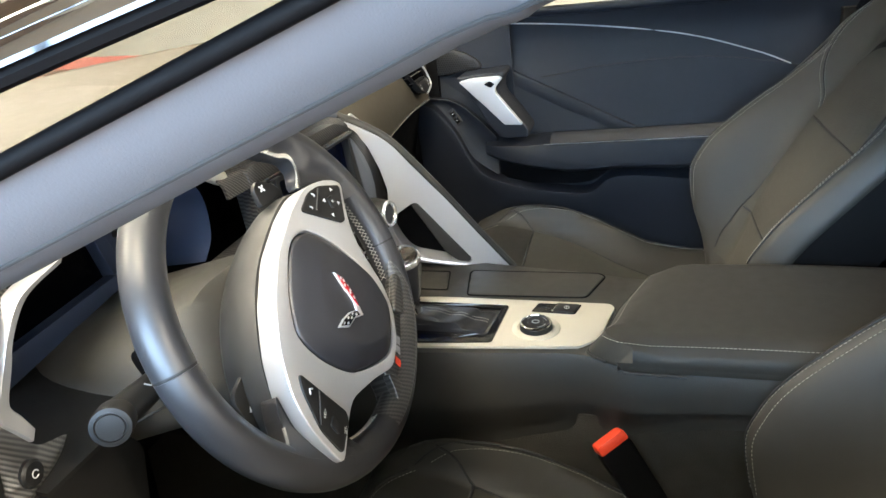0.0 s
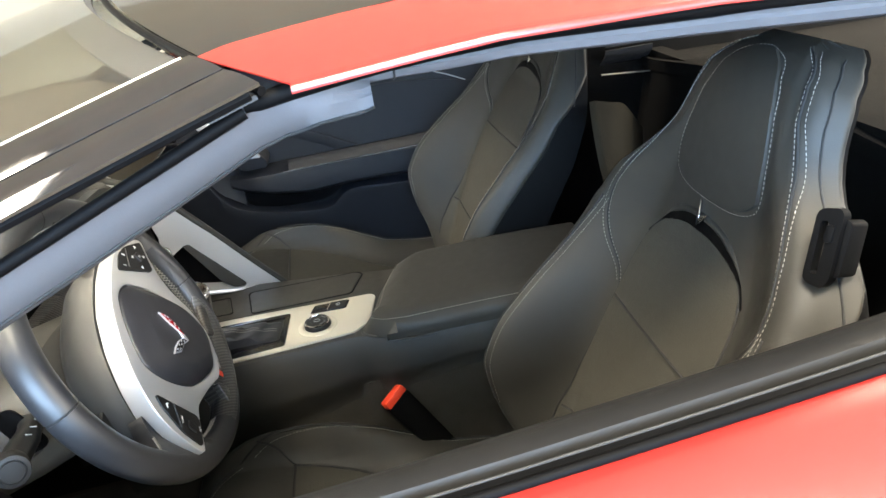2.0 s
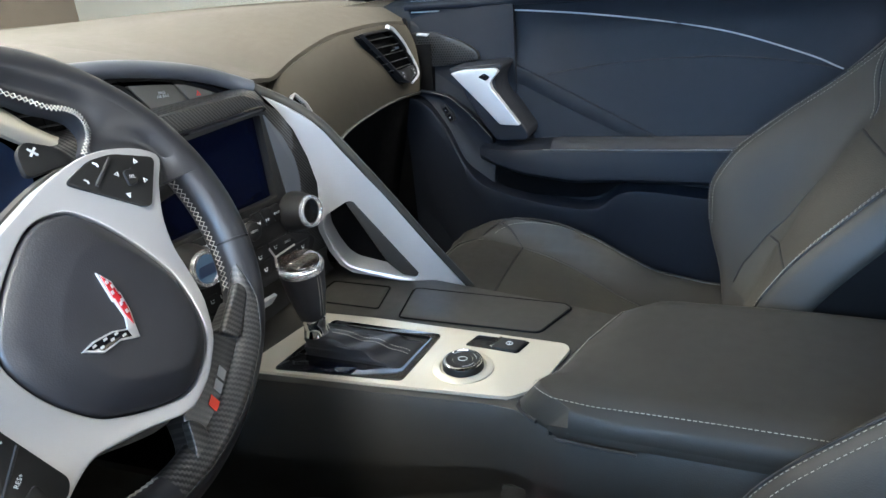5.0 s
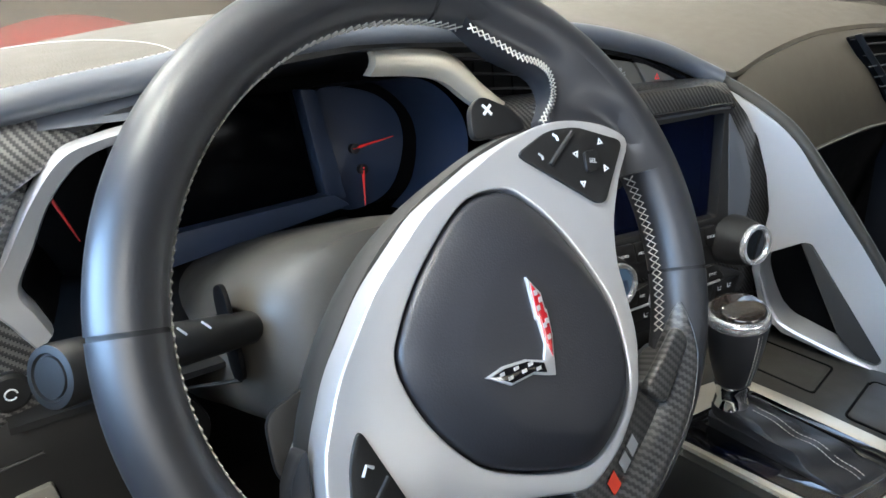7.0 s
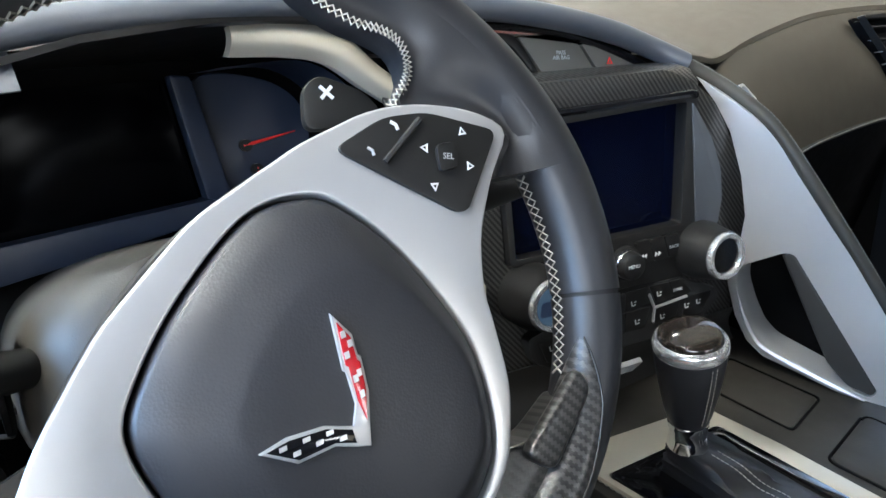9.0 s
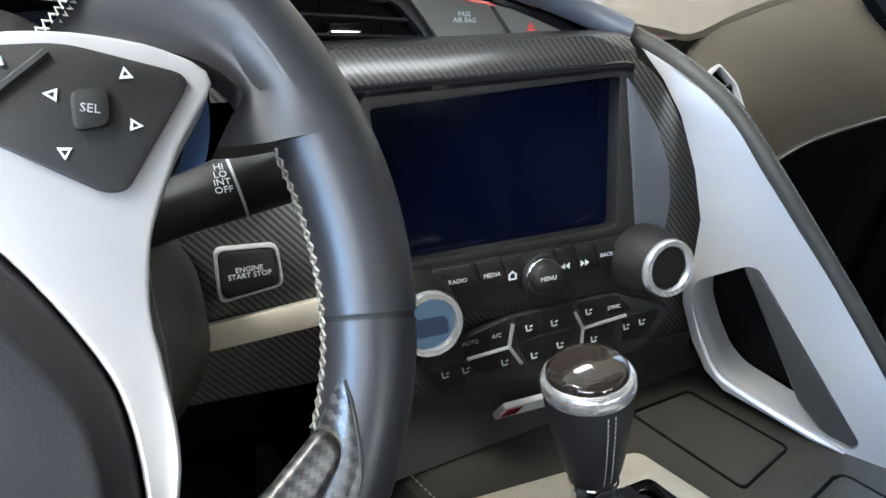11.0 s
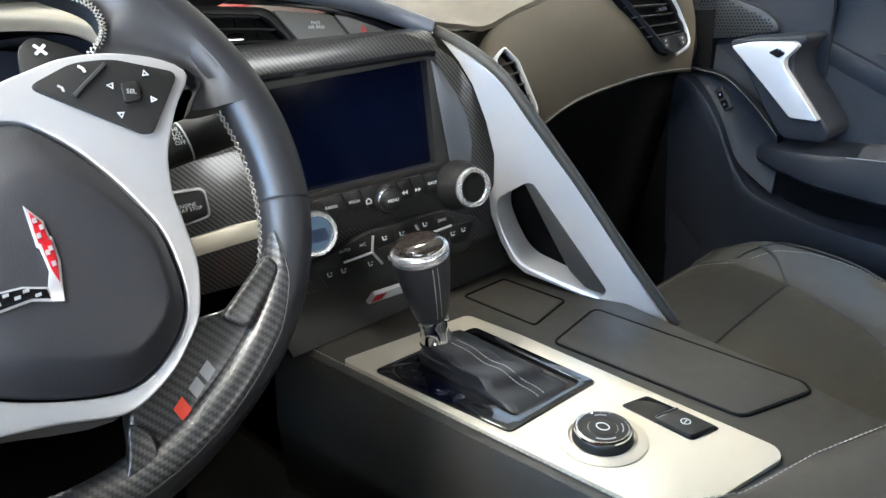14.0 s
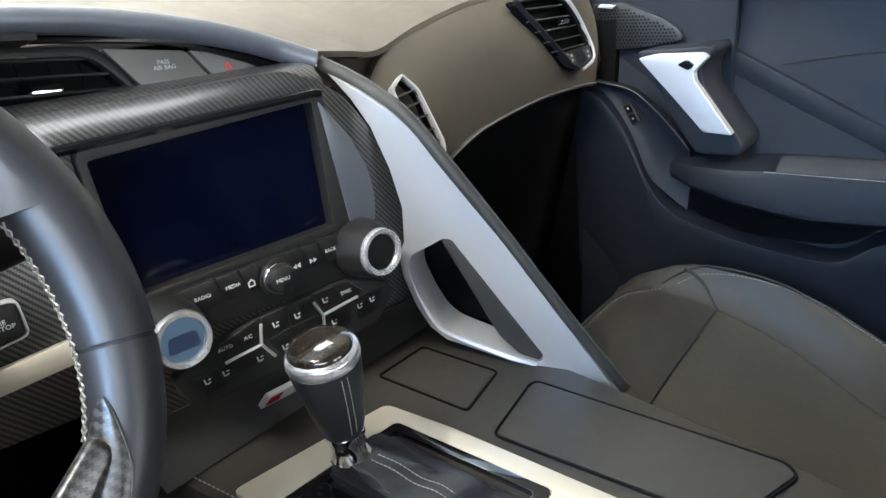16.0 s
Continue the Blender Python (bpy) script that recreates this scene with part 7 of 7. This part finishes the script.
def make_seat(label, low, recline, rise):
    seat = thing("bucket_seat", (0.25, 0.0, 0.18), label, "car seat", "car seats")

    ca, sa = math.cos(radians(recline)), math.sin(radians(recline))
    hinge = BASE + UPV * 0.07
    turn = lambda q: V(q[0] * ca + q[2] * sa, q[1], q[2] * ca - q[0] * sa)
    fw, up = turn(FWD), turn(UPV)

    def pt(s, w, lift=0.0):
        return hinge + turn(seat_pt(s, w, lift, low) - hinge)

    rows, shell = [], []
    for s in np.r_[np.linspace(-0.09, 0.60, 46), np.linspace(0.606, 0.660, 14)]:
        wd = lerp(s, SEAT_W)
        deep = lerp(s, [(0.0, 0.020), (0.30, 0.016), (0.46, 0.008), (0.58, 0.012), (0.63, 0.012), (0.660, 0.006)])
        we = wd - lerp(s, [(0.0, 0.020), (0.36, 0.016), (0.46, 0.0)])
        side = lambda k, sg: pt(s, sg * we) - fw * (deep * k) + V(0, sg * 0.003 * math.sin(math.pi * k), 0)
        rows.append([side(k, -1) for k in (1.0, 0.75, 0.5, 0.25)] + [pt(s, w) for w in np.linspace(-we, we, 57)] + [side(k, 1) for k in (0.25, 0.5, 0.75, 1.0)])
        half = [pt(s, we) - fw * (deep - 0.003), pt(s, 0.5 * (we + wd)) - fw * (deep + 0.001), pt(s, wd * 0.99) - fw * (deep + 0.008), pt(s, wd * 0.90) - fw * (deep + 0.022), pt(s, wd * 0.5) - fw * (deep + 0.036)]
        shell.append(half + [pt(s, -wd * 0.5) - fw * (deep + 0.036), pt(s, -wd * 0.90) - fw * (deep + 0.022), pt(s, -wd * 0.99) - fw * (deep + 0.008), pt(s, -0.5 * (we + wd)) - fw * (deep + 0.001), pt(s, -we) - fw * (deep - 0.003)])
    part("back_shell", grid(shell), DEEP_BLACK, seat, "matt black back shell", angle=70)
    part("backrest", grid(rows), LEATHER, seat, angle=70)
    rows = []
    for x in np.r_[np.linspace(-0.060, 0.0, 9), np.linspace(0.02, 0.60, 26)]:
        wd = lerp(x, [(-0.06, 0.205), (0.02, 0.226), (0.30, 0.230), (0.56, 0.225)])
        row = [V(x, w, cush_z(x, w) + rise) for w in np.linspace(-wd, wd, 45)]
        row += [V(x + (0.02 if x < 0 else 0), wd * 0.98, 0.30), V(x + (0.03 if x < 0 else 0), wd * 0.9, 0.22), V(x + (0.03 if x < 0 else 0), -wd * 0.9, 0.22), V(x + (0.02 if x < 0 else 0), -wd * 0.98, 0.30)]
        rows.append(row)
    part("cushion", grid(rows, loop=True, caps=True), LEATHER, seat, angle=70)

    # suede panels
    def panel(edge, fn, ss, lift=0.0022):
        rows = []
        for s in ss:
            h = edge(s)
            rows.append([fn(s, -h, -0.002)] + [fn(s, w, lift) for w in np.linspace(-h * 0.985, h * 0.985, 21)] + [fn(s, h, -0.002)])
        return grid(rows)

    def ins_edge(s):
        return lerp(s, [(0.015, 0.140), (0.06, 0.142), (0.14, 0.138), (0.22, 0.130), (0.29, 0.122), (0.335, 0.120), (0.368, 0.114), (0.392, 0.102), (0.408, 0.083), (0.418, 0.055), (0.424, 0.02)])

    part("back_insert", panel(ins_edge, pt, np.r_[np.linspace(-0.05, 0.32, 22), np.linspace(0.33, 0.424, 18)]), SUEDE, seat, "grey-brown perforated suede insert")

    def head_edge(s):
        return lerp(s, [(0.466, 0.020), (0.469, 0.050), (0.476, 0.072), (0.488, 0.085), (0.527, 0.082), (0.585, 0.066), (0.617, 0.050), (0.632, 0.034), (0.640, 0.018)])

    part("head_insert", panel(head_edge, pt, np.r_[np.linspace(0.466, 0.49, 7), np.linspace(0.50, 0.640, 14)], 0.0035), LEATHER, seat, "smooth black head insert")

    def cpt_(x, w, lift=0.0):
        return V(x, w, cush_z(x, w) + rise + lift)

    part("cushion_insert", panel(lambda x: cush_wi(x) - 0.002, cpt_, np.linspace(0.113, 0.54, 24)), SUEDE, seat, "grey-brown perforated suede insert")
    # arched opening below the head insert, its shade a black band, with its leather lip
    arch = lambda w, up: 0.4245 + up - (0.055 + up) * (abs(w) / 0.120) ** 2.6
    rows = []
    for w in np.linspace(-0.112, 0.112, 33):
        b, u = arch(w, 0.0), arch(w, 0.015)
        rows.append([pt(b + (u - b) * k, w, 0.0016) for k in np.linspace(0, 1, 5)])
    part("harness_slot", slab(rows, 0.004, -fw), DEEP_BLACK, seat, "harness slot, its shaded inside drawn as a black band")
    part("slot_lip", tube([pt(arch(w, 0.018), w, -0.0015) for w in np.linspace(-0.096, 0.096, 40)], np.r_[np.linspace(0.001, 0.0048, 8), np.full(24, 0.0048), np.linspace(0.0048, 0.001, 8)], 10), LEATHER, seat)

    # seams and stitching
    def seam(name, pts, r=0.0016):
        part(name, tube(pts, r, 6), SEAM, seat)

    def sewn(name, pts):
        part(name, stitches(pts, 0.0034, 0.0020, 0.00034), THREAD, seat)

    seam("seam", [pt(0.272, w, 0.0022) for w in np.linspace(-0.120, 0.120, 20)], 0.0022)
    seam("seam", [pt(0.062, w, 0.0022) for w in np.linspace(-0.138, 0.138, 20)], 0.0022)
    seam("seam", [cpt_(0.113, w, 0.0022) for w in np.linspace(-0.172, 0.172, 24)], 0.0022)
    for sg in (-1, 1):
        seam("seam", [pt(s, sg * ins_edge(s), 0.0004) for s in np.linspace(-0.04, 0.415, 34)])
        seam("seam", [cpt_(x, sg * cush_wi(x), 0.0012) for x in np.linspace(0.11, 0.53, 24)], 0.0022)
        seam("seam", [cpt_(x, sg * w, 0.0006) for x, w in spline([(0.113, 0.174), (0.09, 0.186), (0.06, 0.194)], 10)], 0.0020)
        # double rows of thread on the wing and on the bolster
        for off in (0.0, 0.009):
            sewn("wing_stitching", [pt(s, sg * (w - off * 0.5), 0.0008) if off == 0 else pt(s, sg * (w + off), 0.0008) for s, w in spline(SEAT_S, 90)])
            sewn("bolster_stitching", [pt(s, sg * (w - off), 0.0008) for s, w in spline(BOLSTER_S, 60)])
        seam("wing_seam", [pt(s, sg * (w + 0.0025), 0.0005) for s, w in spline(SEAT_S, 90)], 0.0014)
        seam("bolster_seam", [pt(s, sg * (w + 0.004), 0.0005) for s, w in spline(BOLSTER_S, 60)], 0.0014)
        seam("edge_seam", [pt(s, sg * (lerp(s, SEAT_W) - 0.005), 0.0003) for s in np.linspace(0.40, 0.645, 50)], 0.0013)
        sewn("cushion_stitching", [cpt_(x, sg * w, 0.0007) for x, w in spline([(0.56, 0.198), (0.40, 0.198), (0.20, 0.197), (0.08, 0.190), (0.02, 0.168), (-0.012, 0.12), (-0.018, 0.0)], 60)])
        seam("cushion_seam", [cpt_(x, sg * w, 0.0005) for x, w in spline([(0.56, 0.204), (0.40, 0.204), (0.20, 0.203), (0.075, 0.195), (0.012, 0.172), (-0.020, 0.12), (-0.026, 0.0)], 60)], 0.0016)
    hs = [(0.463, 0.0), (0.465, 0.045), (0.473, 0.075), (0.488, 0.088), (0.527, 0.085), (0.585, 0.069), (0.618, 0.053), (0.634, 0.036), (0.643, 0.0)]
    sewn("head_stitching", [pt(s, w, 0.0008) for s, w in spline(hs + [(s, -w) for s, w in hs[::-1][1:]], 110)])
    EP = Plane(pt(0.444, 0.0, 0.002), (0, -1, 0), up)
    lg = [plate([(-0.012, 0.016), (-0.009, 0.014), (-0.002, -0.004), (0.006, 0.001), (0.013, 0.004), (0.003, -0.009), (-0.003, -0.014), (-0.007, -0.004)], 0.0, 0.0026, EP, 0.0005)]
    part("emblem", joined(*lg), CHROME, seat, "small chrome emblem")
    # belt guide on the outer shoulder
    outer = -1 if low == 1.0 else 1
    gp = Plane(hinge + turn(BASE + UPV * 0.493 + FWD * 0.024 + V(0, outer * 0.202, 0) - hinge), (0.40, -0.85, 0.05) if outer < 0 else (-0.40, -0.85, -0.05), up)
    k = 0.70
    shape = lambda pts: [(u * k * 0.78, v * k * 1.12) for u, v in pts]
    part("belt_guide", plate(rounded(shape([(-0.022, -0.043), (0.012, -0.046), (0.020, -0.036), (0.020, 0.040), (0.012, 0.046), (-0.022, 0.042)]), 0.008), -0.006, 0.007, gp, 0.004, hole=rounded(shape([(-0.012, -0.032), (0.000, -0.032), (0.000, 0.030), (-0.012, 0.029)]), 0.003), seg=3), DEEP_BLACK, seat, "black plastic seat belt guide")
    part("guide_latch", plate(rounded(shape([(-0.002, 0.006), (0.012, 0.006), (0.012, 0.026), (-0.002, 0.026)]), 0.003), 0.005, 0.010, gp, 0.002), DEEP_BLACK, seat)
    part("guide_tab", plate(rounded(shape([(0.016, -0.034), (0.030, -0.030), (0.030, 0.032), (0.016, 0.036)]), 0.005), -0.030, 0.000, gp, 0.003), DEEP_BLACK, seat)
    part("base", box((0.02, -0.20, 0.18), (0.52, 0.20, 0.26), 0.01), DEEP_BLACK, seat, "black seat base")
    return seat


seat_d = make_seat("black leather driver's bucket seat with suede inserts and pale stitching", 1.0, 0.0, 0.022)
seat_p = make_seat("black leather passenger bucket seat with suede inserts and pale stitching", 0.62, 6.0, -0.006)
seat_d.matrix_basis = Matrix.Translation((0.25, -0.366, 0.18))
seat_p.matrix_basis = pose(0.228, 0.385, 0.250, 0, 0, 2.0)
tagged(part("seat_riser", box((0.05, 0.20, 0.18), (0.50, 0.57, 0.252), 0.006), DEEP_BLACK), "black riser under the passenger seat", "seat riser", kind="structure")

# belt buckle beside the tunnel
bk = thing("belt_buckle", (0.33, -0.14, 0.42), "black seat belt buckle with an orange-red release", "seat belt buckle")
b0, b1 = V(0.282, -0.142, 0.506), V(0.365, -0.150, 0.410)
bd = (b1 - b0) / np.linalg.norm(b1 - b0)
BK = Plane(b0, (0.72, 0.55, 0.35), -bd)
part("stalk", plate(rounded([(-0.023, -0.0095), (0.023, -0.0095), (0.020, -0.16), (-0.020, -0.16)], 0.006), -0.010, 0.010, BK, 0.003), DEEP_BLACK, bk)
part("release_button", plate(rounded([(-0.021, 0.004), (0.021, 0.004), (0.022, -0.010), (-0.022, -0.010)], 0.004), -0.011, 0.011, BK, 0.003), RED_PLASTIC, bk, "orange-red release button")
